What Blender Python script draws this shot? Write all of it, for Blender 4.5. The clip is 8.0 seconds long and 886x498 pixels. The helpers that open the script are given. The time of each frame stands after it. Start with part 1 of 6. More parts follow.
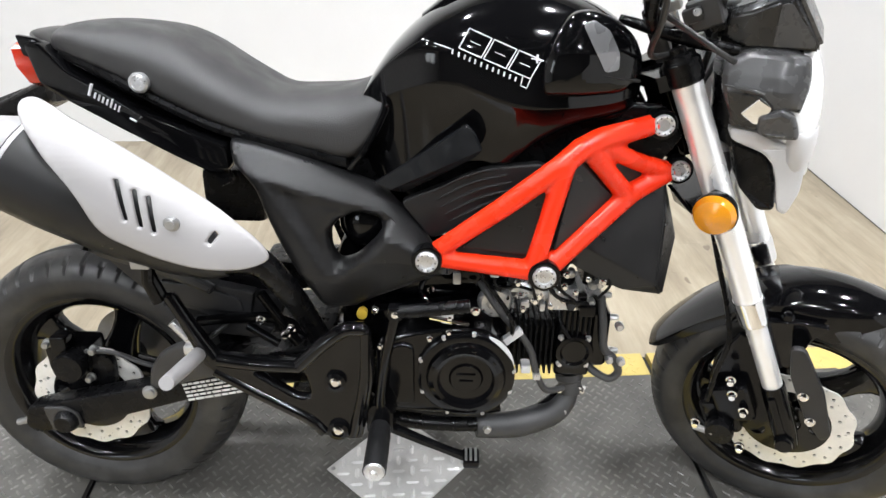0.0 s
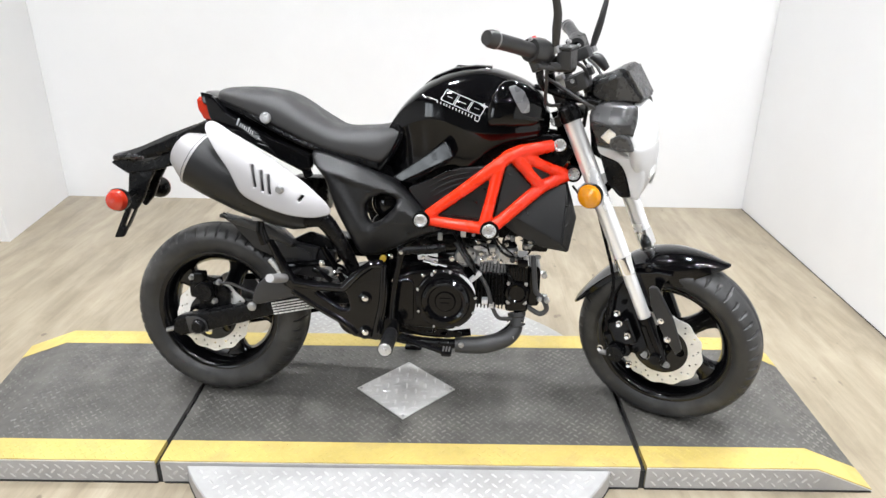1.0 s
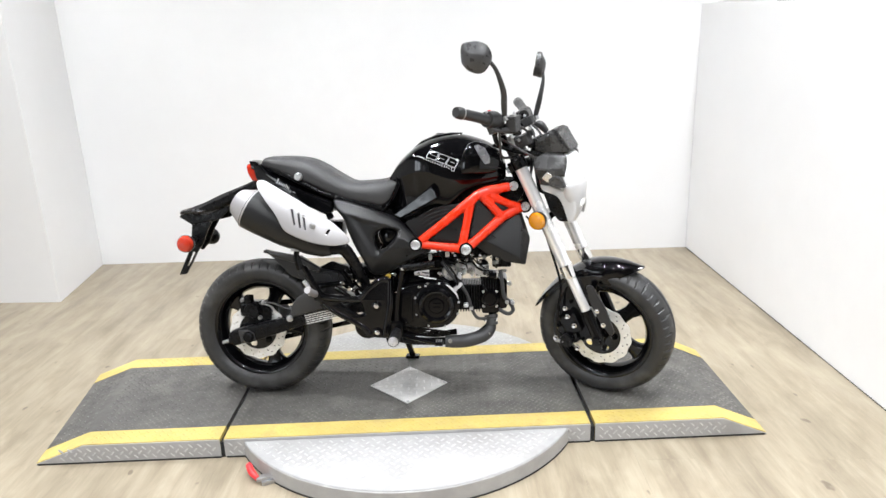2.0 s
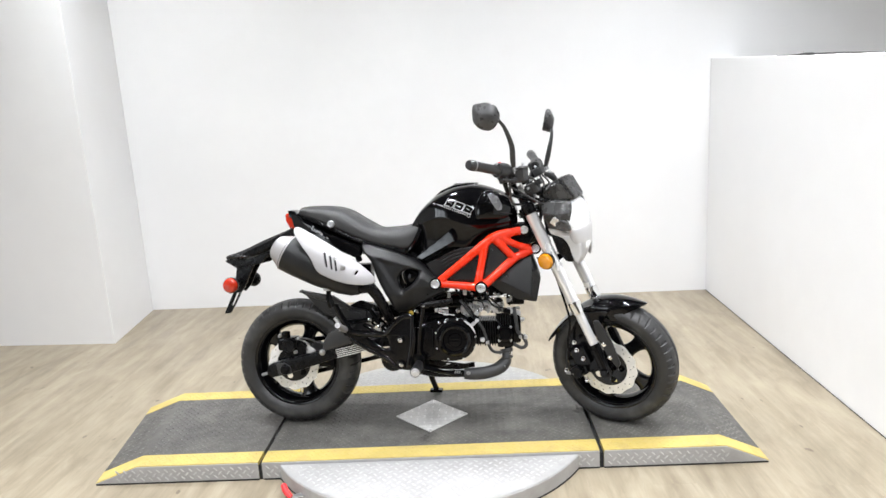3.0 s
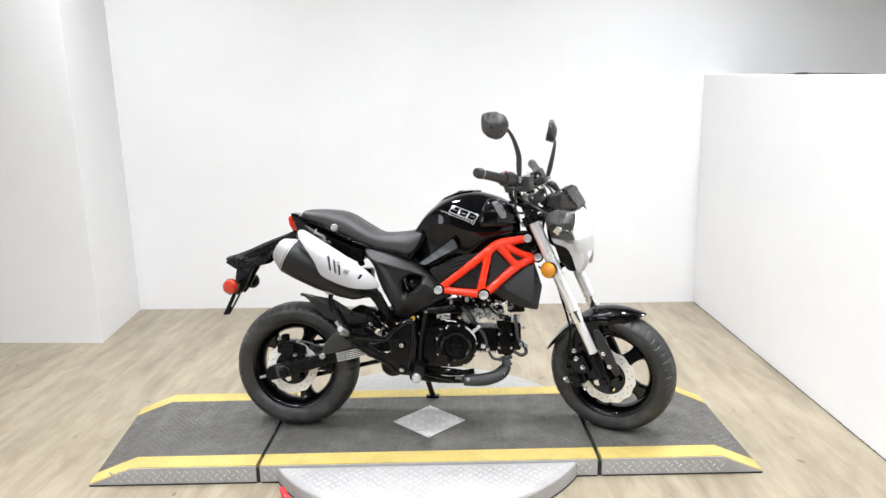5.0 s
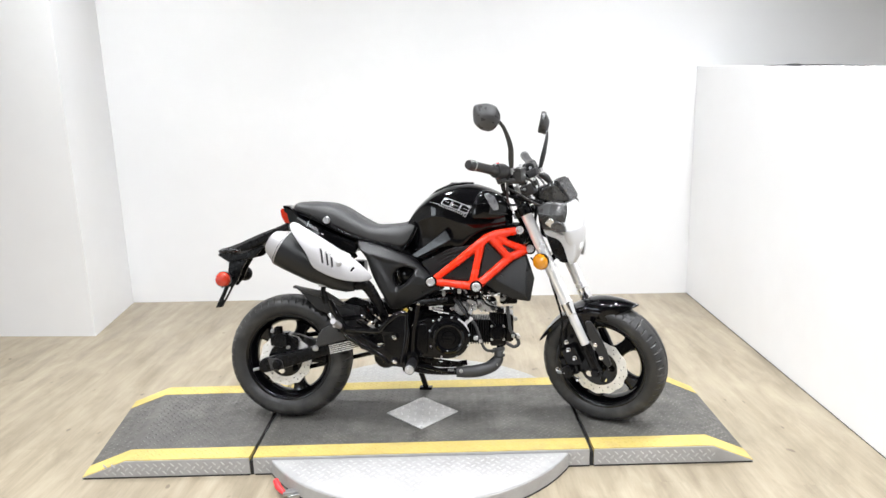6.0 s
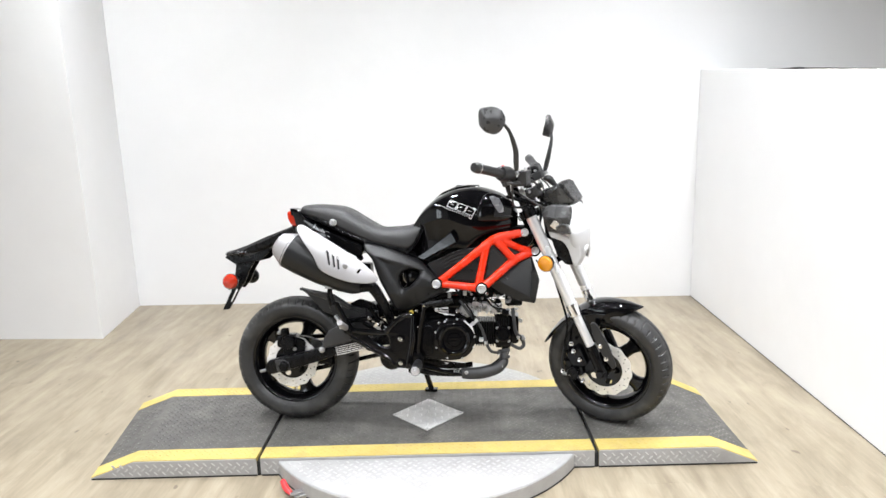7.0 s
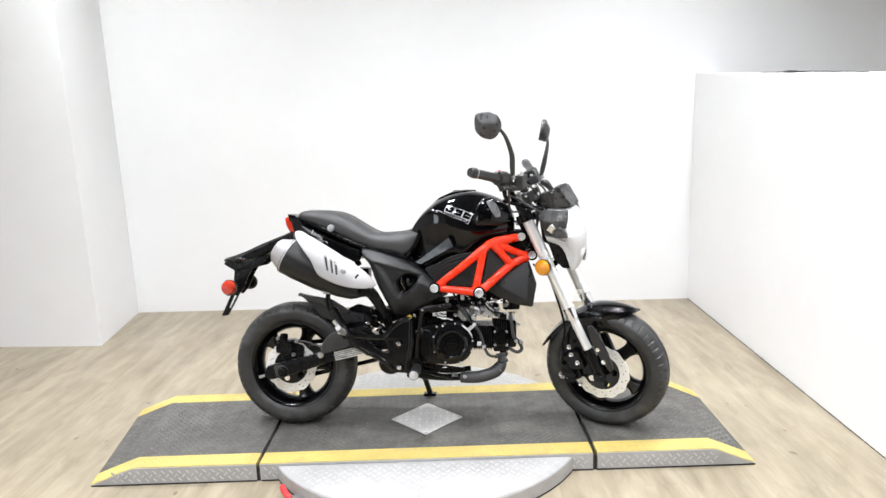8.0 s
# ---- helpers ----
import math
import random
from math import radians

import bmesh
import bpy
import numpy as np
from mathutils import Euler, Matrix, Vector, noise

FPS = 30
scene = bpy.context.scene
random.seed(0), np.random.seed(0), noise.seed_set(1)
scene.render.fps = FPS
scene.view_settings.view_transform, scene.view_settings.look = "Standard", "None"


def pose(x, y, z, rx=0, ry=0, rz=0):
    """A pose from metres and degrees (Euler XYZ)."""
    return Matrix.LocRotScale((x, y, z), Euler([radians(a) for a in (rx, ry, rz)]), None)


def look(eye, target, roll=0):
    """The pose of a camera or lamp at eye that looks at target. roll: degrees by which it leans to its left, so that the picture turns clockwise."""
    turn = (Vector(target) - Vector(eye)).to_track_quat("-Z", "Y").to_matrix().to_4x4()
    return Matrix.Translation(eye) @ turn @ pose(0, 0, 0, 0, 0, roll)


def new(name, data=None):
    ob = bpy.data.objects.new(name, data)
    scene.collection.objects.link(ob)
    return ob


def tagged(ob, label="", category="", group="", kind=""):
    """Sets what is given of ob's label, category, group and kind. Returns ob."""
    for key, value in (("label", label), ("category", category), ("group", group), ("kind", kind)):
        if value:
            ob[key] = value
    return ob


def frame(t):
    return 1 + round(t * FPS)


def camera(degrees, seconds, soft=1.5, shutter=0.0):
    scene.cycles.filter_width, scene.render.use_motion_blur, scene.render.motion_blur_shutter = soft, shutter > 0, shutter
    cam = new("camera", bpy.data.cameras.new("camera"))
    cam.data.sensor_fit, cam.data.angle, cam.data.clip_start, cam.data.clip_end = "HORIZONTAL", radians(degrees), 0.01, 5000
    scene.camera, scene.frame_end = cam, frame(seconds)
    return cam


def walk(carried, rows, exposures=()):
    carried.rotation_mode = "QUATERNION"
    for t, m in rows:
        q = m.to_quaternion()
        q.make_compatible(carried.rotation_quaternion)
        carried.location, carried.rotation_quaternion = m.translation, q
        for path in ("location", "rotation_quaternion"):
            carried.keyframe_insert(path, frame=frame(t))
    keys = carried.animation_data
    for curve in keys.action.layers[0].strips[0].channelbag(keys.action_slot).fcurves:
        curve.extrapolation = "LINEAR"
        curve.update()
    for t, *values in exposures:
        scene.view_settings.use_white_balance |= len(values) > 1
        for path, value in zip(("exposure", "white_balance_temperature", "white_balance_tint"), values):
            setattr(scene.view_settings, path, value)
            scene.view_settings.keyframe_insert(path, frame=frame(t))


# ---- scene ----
cam = camera(67.3, 8.0)
PATH = [
    (0, (0.014, -1.162, 1.148), (0.131, 0.544, 0.111), 0.6),
    (0.2, (0.021, -1.295, 1.151), (0.083, 0.5, 0.27), 0.5),
    (0.5, (0.035, -1.506, 1.212), (0.113, 0.333, 0.428), -1.1),
    (0.6, (0.044, -1.576, 1.228), (0.113, 0.277, 0.479), -1.0),
    (0.8, (0.09, -1.728, 1.223), (0.086, 0.157, 0.555), -0.8),
    (1, (0.117, -1.879, 1.201), (0.096, -0.033, 0.433), 0.3),
    (1.2, (0.135, -2.005, 1.211), (0.064, -0.156, 0.452), -1.1),
    (1.5, (0.114, -2.215, 1.232), (0.086, -0.305, 0.639), -2.1),
    (1.7, (0.091, -2.327, 1.242), (0.135, -0.412, 0.667), -2.5),
    (2.8, (0.201, -2.716, 1.233), (0.083, -0.767, 0.801), -1.3),
    (3, (0.18, -2.708, 1.258), (0.097, -0.751, 0.854), -3.3),
    (3.2, (0.141, -2.705, 1.266), (0.103, -0.746, 0.867), -2.8),
    (3.5, (0.087, -2.714, 1.264), (0.044, -0.751, 0.881), -1.3),
    (4, (0.077, -2.715, 1.258), (0.08, -0.752, 0.879), -0.9),
    (4.2, (0.079, -2.721, 1.261), (0.087, -0.756, 0.886), -1.7),
    (4.5, (0.095, -2.714, 1.258), (0.065, -0.759, 0.838), -1.0),
    (4.7, (0.09, -2.722, 1.264), (0.061, -0.759, 0.883), -1.2),
    (5.8, (0.103, -2.722, 1.265), (0.096, -0.767, 0.845), -2.0),
    (6, (0.101, -2.725, 1.265), (0.095, -0.768, 0.853), -1.6),
    (6.5, (0.097, -2.735, 1.265), (0.086, -0.777, 0.856), -1.7),
    (7, (0.093, -2.744, 1.261), (0.077, -0.784, 0.862), -1.7),
    (7.5, (0.098, -2.749, 1.26), (0.082, -0.788, 0.867), -2.1),
    (8, (0.097, -2.757, 1.263), (0.086, -0.794, 0.878), -2.1),
]
walk(cam, [(t, look(eye, target, roll)) for t, eye, target, roll in PATH], [(0, 0.05), (1.0, 0.07), (1.7, 0.10), (2.8, 0.02), (4.7, 0.02), (5.8, 0.12), (8, 0.12)])

# ---- world and light ----
world = bpy.data.worlds.new("sky")
scene.world = world
world.use_nodes = True
wn = world.node_tree.nodes
sky = wn.new("ShaderNodeTexSky")
sky.sky_type, sky.sun_disc = "NISHITA", False
sky.sun_elevation, sky.sun_rotation = radians(40), radians(200)
wn["Background"].inputs["Strength"].default_value = 0.12
world.node_tree.links.new(sky.outputs["Color"], wn["Background"].inputs["Color"])

ROOM = pose(0, 0, 0, 0, 0, -1.9)      # the room stands a little askew to the platform
CEIL = 3.1


def area(name, x, y, z, w, d, power, rx=0, ry=0, rz=0, colour=(0.925, 0.955, 1.0)):
    lamp = bpy.data.lights.new(name, "AREA")
    lamp.shape, lamp.size, lamp.size_y, lamp.energy, lamp.color = "RECTANGLE", w, d, power, colour
    ob = new(name, lamp)
    ob.matrix_world = ROOM @ pose(x, y, z, rx, ry, rz)
    return ob


# round lights in rows on the ceiling; the last four, to the east, are added fill
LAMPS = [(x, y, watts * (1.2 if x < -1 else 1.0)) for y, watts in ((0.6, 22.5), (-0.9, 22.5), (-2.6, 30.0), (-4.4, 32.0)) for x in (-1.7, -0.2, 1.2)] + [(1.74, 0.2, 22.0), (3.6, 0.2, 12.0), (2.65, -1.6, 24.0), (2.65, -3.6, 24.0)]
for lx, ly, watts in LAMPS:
    lamp = area("ceiling_and_fill_lamp", lx, ly, CEIL - 0.055, 0.14, 0.14, watts)
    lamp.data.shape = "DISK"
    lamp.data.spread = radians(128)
area("window_light", -3.36, -5.2, 1.4, 1.7, 0.95, 40.0, 90, 0, -90, (0.86, 0.93, 1.0))


# ---- materials ----
def mat(name, col, rough=0.5, metal=0.0, var=0.12, scale=14.0, bump=0.05, bscale=160.0, coat=0.0, rvar=0.1,
        rand=0.0, spec=0.5, dirt=None, dirt_amount=0.0, dirt_scale=5.0, trans=0.0, island=0.0):
    """A painted, moulded or metal surface: base colour varied at two scales, uneven gloss, fine relief, and dirt in patches."""
    m = bpy.data.materials.new(name)
    m.use_nodes = True
    nt = m.node_tree
    n, ln = nt.nodes, nt.links
    b = n["Principled BSDF"]
    tc = n.new("ShaderNodeTexCoord")

    def noise_at(s, detail=4.0):
        t = n.new("ShaderNodeTexNoise")
        t.inputs["Scale"].default_value, t.inputs["Detail"].default_value = s, detail
        ln.new(tc.outputs["Object"], t.inputs["Vector"])
        return t.outputs["Fac"]

    def mixed(fac, a, c):
        x = n.new("ShaderNodeMix")
        x.data_type = "RGBA"
        for key, val in ((0, fac), (6, a), (7, c)):
            if isinstance(val, (float, int)):
                x.inputs[key].default_value = val
            elif isinstance(val, tuple):
                x.inputs[key].default_value = (*val, 1) if len(val) == 3 else val
            else:
                ln.new(val, x.inputs[key])
        return x.outputs[2]

    def ranged(src, lo, hi, a, c):
        x = n.new("ShaderNodeMapRange")
        for key, val in ((1, lo), (2, hi), (3, a), (4, c)):
            x.inputs[key].default_value = val
        ln.new(src, x.inputs[0])
        return x.outputs[0]

    dark = tuple(c * (1 - var) for c in col)
    light = tuple(min(1.0, c * (1 + var)) for c in col)
    big, fine = noise_at(scale), noise_at(scale * 11)
    c = mixed(ranged(big, 0.3, 0.7, 0, 1), dark, light)
    c = mixed(ranged(fine, 0.35, 0.75, 0, 0.4), c, dark)
    if rand or island:
        g = n.new("ShaderNodeObjectInfo" if rand else "ShaderNodeNewGeometry")
        out = g.outputs["Random"] if rand else g.outputs["Random Per Island"]
        hsv = n.new("ShaderNodeHueSaturation")
        ln.new(c, hsv.inputs["Color"])
        ln.new(ranged(out, 0, 1, 1 - (rand or island), 1 + (rand or island)), hsv.inputs["Value"])
        c = hsv.outputs["Color"]
    if dirt:
        d = noise_at(dirt_scale, 8.0)
        c = mixed(ranged(d, 0.5, 0.68, 0, dirt_amount), c, dirt)
    ln.new(c, b.inputs["Base Color"])
    ln.new(ranged(noise_at(scale * 3), 0.3, 0.7, max(0.02, rough - rvar), min(1, rough + rvar)), b.inputs["Roughness"])
    b.inputs["Metallic"].default_value, b.inputs["Coat Weight"].default_value = metal, coat
    b.inputs["Coat Roughness"].default_value = 0.04
    b.inputs["Specular IOR Level"].default_value = spec
    b.inputs["Transmission Weight"].default_value = trans
    if bump:
        bp = n.new("ShaderNodeBump")
        bp.inputs["Strength"].default_value, bp.inputs["Distance"].default_value = bump, 0.002
        ln.new(noise_at(bscale), bp.inputs["Height"])
        ln.new(bp.outputs["Normal"], b.inputs["Normal"])
    return m


def plank_material(name):
    """Light oak vinyl: soft streaks along the plank that run on over the joints, cloudy wear, fine grain and dark specks."""
    m = bpy.data.materials.new(name)
    m.use_nodes = True
    nt = m.node_tree
    n, ln = nt.nodes, nt.links
    b = n["Principled BSDF"]
    oi, geo = n.new("ShaderNodeObjectInfo"), n.new("ShaderNodeNewGeometry")
    off = n.new("ShaderNodeVectorMath")
    off.operation = "MULTIPLY_ADD"
    ln.new(oi.outputs["Random"], off.inputs[0])
    off.inputs[1].default_value = (0.05, 0.35, 0.0)
    ln.new(geo.outputs["Position"], off.inputs[2])

    def grain(sx, sy, detail, rough=0.6, dist=0.0, src=off):
        mp = n.new("ShaderNodeMapping")
        mp.inputs["Scale"].default_value = (sx, sy, 1)
        ln.new(src.outputs[0], mp.inputs["Vector"])
        t = n.new("ShaderNodeTexNoise")
        t.inputs["Scale"].default_value, t.inputs["Detail"].default_value = 1.0, detail
        t.inputs["Roughness"].default_value, t.inputs["Distortion"].default_value = rough, dist
        ln.new(mp.outputs[0], t.inputs["Vector"])
        return t.outputs["Fac"]

    def ranged(src, lo, hi, a, c):
        x = n.new("ShaderNodeMapRange")
        for key, val in ((1, lo), (2, hi), (3, a), (4, c)):
            x.inputs[key].default_value = val
        ln.new(src, x.inputs[0])
        return x.outputs[0]

    def blend(fac, a, c):
        x = n.new("ShaderNodeMix")
        ln.new(a, x.inputs[2])
        ln.new(c, x.inputs[3])
        x.inputs[0].default_value = fac
        return x.outputs[0]

    ramp = n.new("ShaderNodeValToRGB")
    el = ramp.color_ramp.elements
    el[0].position, el[0].color = 0.40, (0.198, 0.156, 0.097, 1)
    el[1].position, el[1].color = 0.62, (0.345, 0.287, 0.192, 1)
    mid = el.new(0.5)
    mid.color = (0.266, 0.213, 0.136, 1)
    streak = blend(0.27, grain(9, 0.9, 3, 0.5, 1.0), grain(26, 1.5, 4, 0.6, 0.6))
    cloud = blend(0.42, streak, grain(13.0, 4.2, 5, 0.62, 0.6, geo))
    ln.new(blend(0.17, cloud, grain(90, 5.0, 4, 0.7)), ramp.inputs[0])
    hsv = n.new("ShaderNodeHueSaturation")
    hsv.inputs["Saturation"].default_value = 0.84
    ln.new(ranged(oi.outputs["Random"], 0, 1, 0.975, 1.025), hsv.inputs["Value"])
    ln.new(ramp.outputs[0], hsv.inputs["Color"])
    speck = n.new("ShaderNodeMix")
    speck.data_type = "RGBA"
    ln.new(ranged(grain(16, 9, 2, 0.5, 0.0, geo), 0.715, 0.755, 0.0, 0.7), speck.inputs[0])
    ln.new(hsv.outputs[0], speck.inputs[6])
    speck.inputs[7].default_value = (0.09, 0.065, 0.045, 1)
    ln.new(speck.outputs[2], b.inputs["Base Color"])
    ln.new(ranged(grain(3, 2, 4, 0.6, 0.0, geo), 0.3, 0.7, 0.28, 0.46), b.inputs["Roughness"])
    bp = n.new("ShaderNodeBump")
    bp.inputs["Strength"].default_value, bp.inputs["Distance"].default_value = 0.10, 0.001
    ln.new(grain(120, 5, 3), bp.inputs["Height"])
    ln.new(bp.outputs[0], b.inputs["Normal"])
    return m


WALL = mat("white_wall_paint", (0.835, 0.835, 0.838), 0.6, var=0.03, scale=0.9, bump=0.06, bscale=90, dirt=(0.785, 0.777, 0.775), dirt_amount=0.4, dirt_scale=0.7)
CEILING = mat("dark_ceiling_paint", (0.054, 0.051, 0.047), 0.8, var=0.1, scale=2)
SHOP = mat("dark_shop_paint", (0.15, 0.142, 0.132), 0.6, var=0.08, scale=2)
PLANK = plank_material("oak_vinyl_plank")
UNDER = mat("floor_joint", (0.33, 0.26, 0.17), 0.8)
DECK = mat("dark_grey_deck_paint", (0.080, 0.076, 0.069), 0.52, var=0.22, scale=14, bump=0.2, bscale=160, dirt=(0.150, 0.143, 0.127), dirt_amount=0.40, dirt_scale=9, rvar=0.10, spec=0.4)
YELLOW = mat("yellow_safety_paint", (0.50, 0.385, 0.112), 0.5, var=0.16, scale=9, bump=0.1, bscale=220, dirt=(0.36, 0.27, 0.10), dirt_amount=0.55, dirt_scale=18)
TREAD = mat("bare_tread_plate", (0.36, 0.354, 0.345), 0.5, metal=0.15, var=0.08, scale=24, bump=0.08, dirt=(0.29, 0.28, 0.265), dirt_amount=0.35, dirt_scale=9, rvar=0.08)
# bars paler than the deck: wear, plus their highlights put into the colour
WORN_LIT = mat("worn_and_lit_deck_bars", (0.108, 0.103, 0.094), 0.45, var=0.35, scale=14, bump=0.08, rvar=0.12, spec=0.45, dirt=(0.19, 0.18, 0.16), dirt_amount=0.6, dirt_scale=7)
COVER = mat("pale_tread_plate_cover", (0.58, 0.57, 0.555), 0.44, metal=0.2, var=0.10, scale=30, bump=0.08, dirt=(0.42, 0.40, 0.37), dirt_amount=0.35, dirt_scale=14, rvar=0.10)
# polished bars of both plates, with relief highlights put into the colour
POLISH_LIT = mat("polished_and_lit_tread_bars", (0.45, 0.443, 0.432), 0.40, metal=0.25, var=0.12, scale=30, bump=0.05, rvar=0.1)
BRIGHT = mat("polished_and_lit_cover_bars", (0.68, 0.67, 0.655), 0.36, metal=0.3, var=0.1, scale=30, bump=0.05, rvar=0.1)
GAP = mat("black_rubber_and_gap_shade", (0.012, 0.012, 0.012), 0.8)
RUBBER = mat("tyre_rubber", (0.021, 0.0207, 0.0207), 0.46, var=0.25, scale=12, bump=0.15, bscale=300, dirt=(0.074, 0.072, 0.069), dirt_amount=0.6, dirt_scale=10, spec=0.5, rvar=0.12)
GLOSS = mat("gloss_black_paint", (0.0022, 0.0022, 0.0026), 0.08, var=0.1, bump=0.0, coat=0.18, rvar=0.03, spec=0.22, dirt=(0.012, 0.012, 0.012), dirt_amount=0.15)
ENGINE = mat("gloss_black_engine_enamel", (0.0022, 0.0022, 0.0026), 0.10, var=0.2, scale=22, bump=0.06, bscale=60, spec=0.26, coat=0.08, rvar=0.05)
SHIELD = mat("silver_heat_shield_paint", (0.37, 0.358, 0.360), 0.40, metal=0.35, var=0.03, scale=5, bump=0.03, bscale=900, coat=0.05, rvar=0.04)
BOLT = mat("brushed_bolt_alloy", (0.62, 0.62, 0.63), 0.34, metal=0.85, var=0.12, scale=60, bump=0.1, bscale=700)
RIM = mat("black_cast_wheel_paint", (0.002, 0.002, 0.0024), 0.12, var=0.15, bump=0.02, spec=0.40, rvar=0.05)
SATIN = mat("satin_black_plastic", (0.003, 0.003, 0.0034), 0.29, var=0.2, scale=20, bump=0.08, bscale=900, spec=0.17)
MATTE = mat("dark_grey_moulded_plastic", (0.0088, 0.0087, 0.0092), 0.37, var=0.12, scale=16, bump=0.14, bscale=1100, spec=0.36)
SHELL = mat("dark_grey_control_plastic", (0.027, 0.0265, 0.027), 0.38, var=0.15, scale=20, bump=0.1, bscale=900, spec=0.5)
MIRSHELL = mat("grey_satin_mirror_plastic", (0.046, 0.045, 0.046), 0.32, var=0.12, scale=20, bump=0.08, bscale=900, spec=0.6)
FENDER = mat("grey_satin_mudguard_plastic", (0.015, 0.015, 0.016), 0.38, var=0.15, scale=12, bump=0.1, bscale=900, spec=0.42)
BAR = mat("glossy_black_hanger_enamel", (0.0026, 0.0026, 0.003), 0.10, var=0.2, scale=18, bump=0.06, spec=0.36, rvar=0.05)
KNEE = mat("black_knee_panel_plastic", (0.008, 0.0085, 0.0095), 0.14, var=0.1, scale=14, bump=0.02, spec=0.36)
COWL = mat("dark_cowl_plastic", (0.044, 0.0435, 0.044), 0.27, var=0.1, scale=14, bump=0.03, spec=0.6)
FRAME = mat("black_frame_enamel", (0.0022, 0.0022, 0.0026), 0.13, var=0.2, scale=18, bump=0.06, spec=0.22, rvar=0.06)
VINYL = mat("black_seat_vinyl", (0.024, 0.0232, 0.0232), 0.47, var=0.10, scale=8, bump=0.30, bscale=700, spec=0.5)
CHROME = mat("chrome", (0.86, 0.86, 0.87), 0.09, metal=1.0, var=0.03, bump=0.0, rvar=0.04)
FORKS = mat("satin_fork_chrome", (0.90, 0.90, 0.905), 0.26, metal=0.6, var=0.02, scale=6, bump=0.0, rvar=0.03)
CAST = mat("bare_cast_aluminium", (0.40, 0.40, 0.40), 0.4, metal=0.9, var=0.15, scale=30, bump=0.25, bscale=400)
FIN = mat("dull_black_fin_paint", (0.004, 0.004, 0.0044), 0.6, var=0.2, bump=0.1, bscale=500, spec=0.1)
PIPE = mat("heat_dulled_grey_paint", (0.035, 0.035, 0.036), 0.5, var=0.15, scale=12, bump=0.1, bscale=500)
PEWTER = mat("pewter_paint", (0.21, 0.21, 0.22), 0.3, metal=0.3, var=0.05, coat=0.4)
SILVER = mat("silver_paint", (0.53, 0.526, 0.53), 0.40, metal=0.05, var=0.03, bump=0.04, bscale=600, coat=0.08)
RED = mat("red_paint", (0.78, 0.031, 0.006), 0.28, var=0.05, scale=8, bump=0.02, coat=0.12, spec=0.3)
STEEL = mat("ground_disc_steel", (0.76, 0.745, 0.715), 0.36, metal=0.4, var=0.1, scale=30, bump=0.06, bscale=500)
AMBER = mat("amber_lens", (0.64, 0.245, 0.004), 0.15, var=0.08, scale=60, bump=0.15, bscale=500, coat=0.6)
REDLENS = mat("red_lens", (0.44, 0.026, 0.009), 0.14, var=0.1, scale=60, bump=0.1, bscale=500, coat=0.8)
DECAL = mat("white_decal", (0.62, 0.62, 0.64), 0.35, var=0.04, bump=0.0)
LABEL = mat("label_print", (0.62, 0.62, 0.60), 0.5, var=0.1, bump=0.0)
SMOKE = mat("smoked_plastic", (0.009, 0.009, 0.0095), 0.28, var=0.1, bump=0.0, coat=0.1)
LENS = mat("clear_headlight_lens", (0.88, 0.89, 0.90), 0.08, metal=0.0, var=0.03, scale=40, bump=0.05, bscale=120, coat=1.0)
MIRROR = mat("mirror_glass", (0.9, 0.9, 0.9), 0.02, metal=1.0, var=0.01, bump=0.0, rvar=0.01)
REDGRIP = mat("red_plastic_grip", (0.70, 0.03, 0.035), 0.4, var=0.08)
GOLD = mat("yellowed_plastic_cap", (0.40, 0.27, 0.03), 0.4)
GLOW = bpy.data.materials.new("lamp_diffuser")
GLOW.use_nodes = True
GLOW.node_tree.nodes["Principled BSDF"].inputs["Emission Color"].default_value = (1, 0.97, 0.93, 1)
GLOW.node_tree.nodes["Principled BSDF"].inputs["Emission Strength"].default_value = 18.0



# ---- building helpers ----
def finish(bm, sharp=35):
    """The mesh of bm, smooth up to the angle sharp; wide faces lead the shading, so that flats stay flat beside their bevels."""
    me = bpy.data.meshes.new("mesh")
    bm.normal_update()
    bm.to_mesh(me)
    me.shade_smooth()
    if len(me.loops) < 60000:
        limit = math.cos(radians(sharp))
        size = [f.calc_area() for f in bm.faces]
        bm.faces.index_update()
        lean = []
        for f in bm.faces:
            for lp in f.loops:
                acc = Vector((0, 0, 0))
                for g in lp.vert.link_faces:
                    if g.normal.dot(f.normal) > limit:
                        acc += g.normal * size[g.index]
                lean.append(acc if acc.length > 0 else f.normal)
        me.normals_split_custom_set([tuple(v.normalized()) for v in lean])
    else:
        me.set_sharp_from_angle(angle=radians(sharp))
    bm.free()
    return me


def part(name, bm, material, parent=None, label="", m=None, sharp=35):
    """Links a bmesh as one mesh object under a thing or a part. m: a pose in which its vertices are given."""
    if m is not None:
        bmesh.ops.transform(bm, matrix=m, verts=bm.verts)
    me = finish(bm, sharp)
    me.materials.append(material)
    ob = new(name, me)
    ob.parent = parent
    if label:
        tagged(ob, label)
    return ob


def thing(name, label, category, m=None, group=""):
    ob = new(name)
    ob.empty_display_size = 0.1
    if m is not None:
        ob.matrix_world = m
    return tagged(ob, label, category, group)


def setting(name, bm, material, label="", m=None):
    ob = part(name, bm, material, None, label, m)
    return tagged(ob, kind="structure")


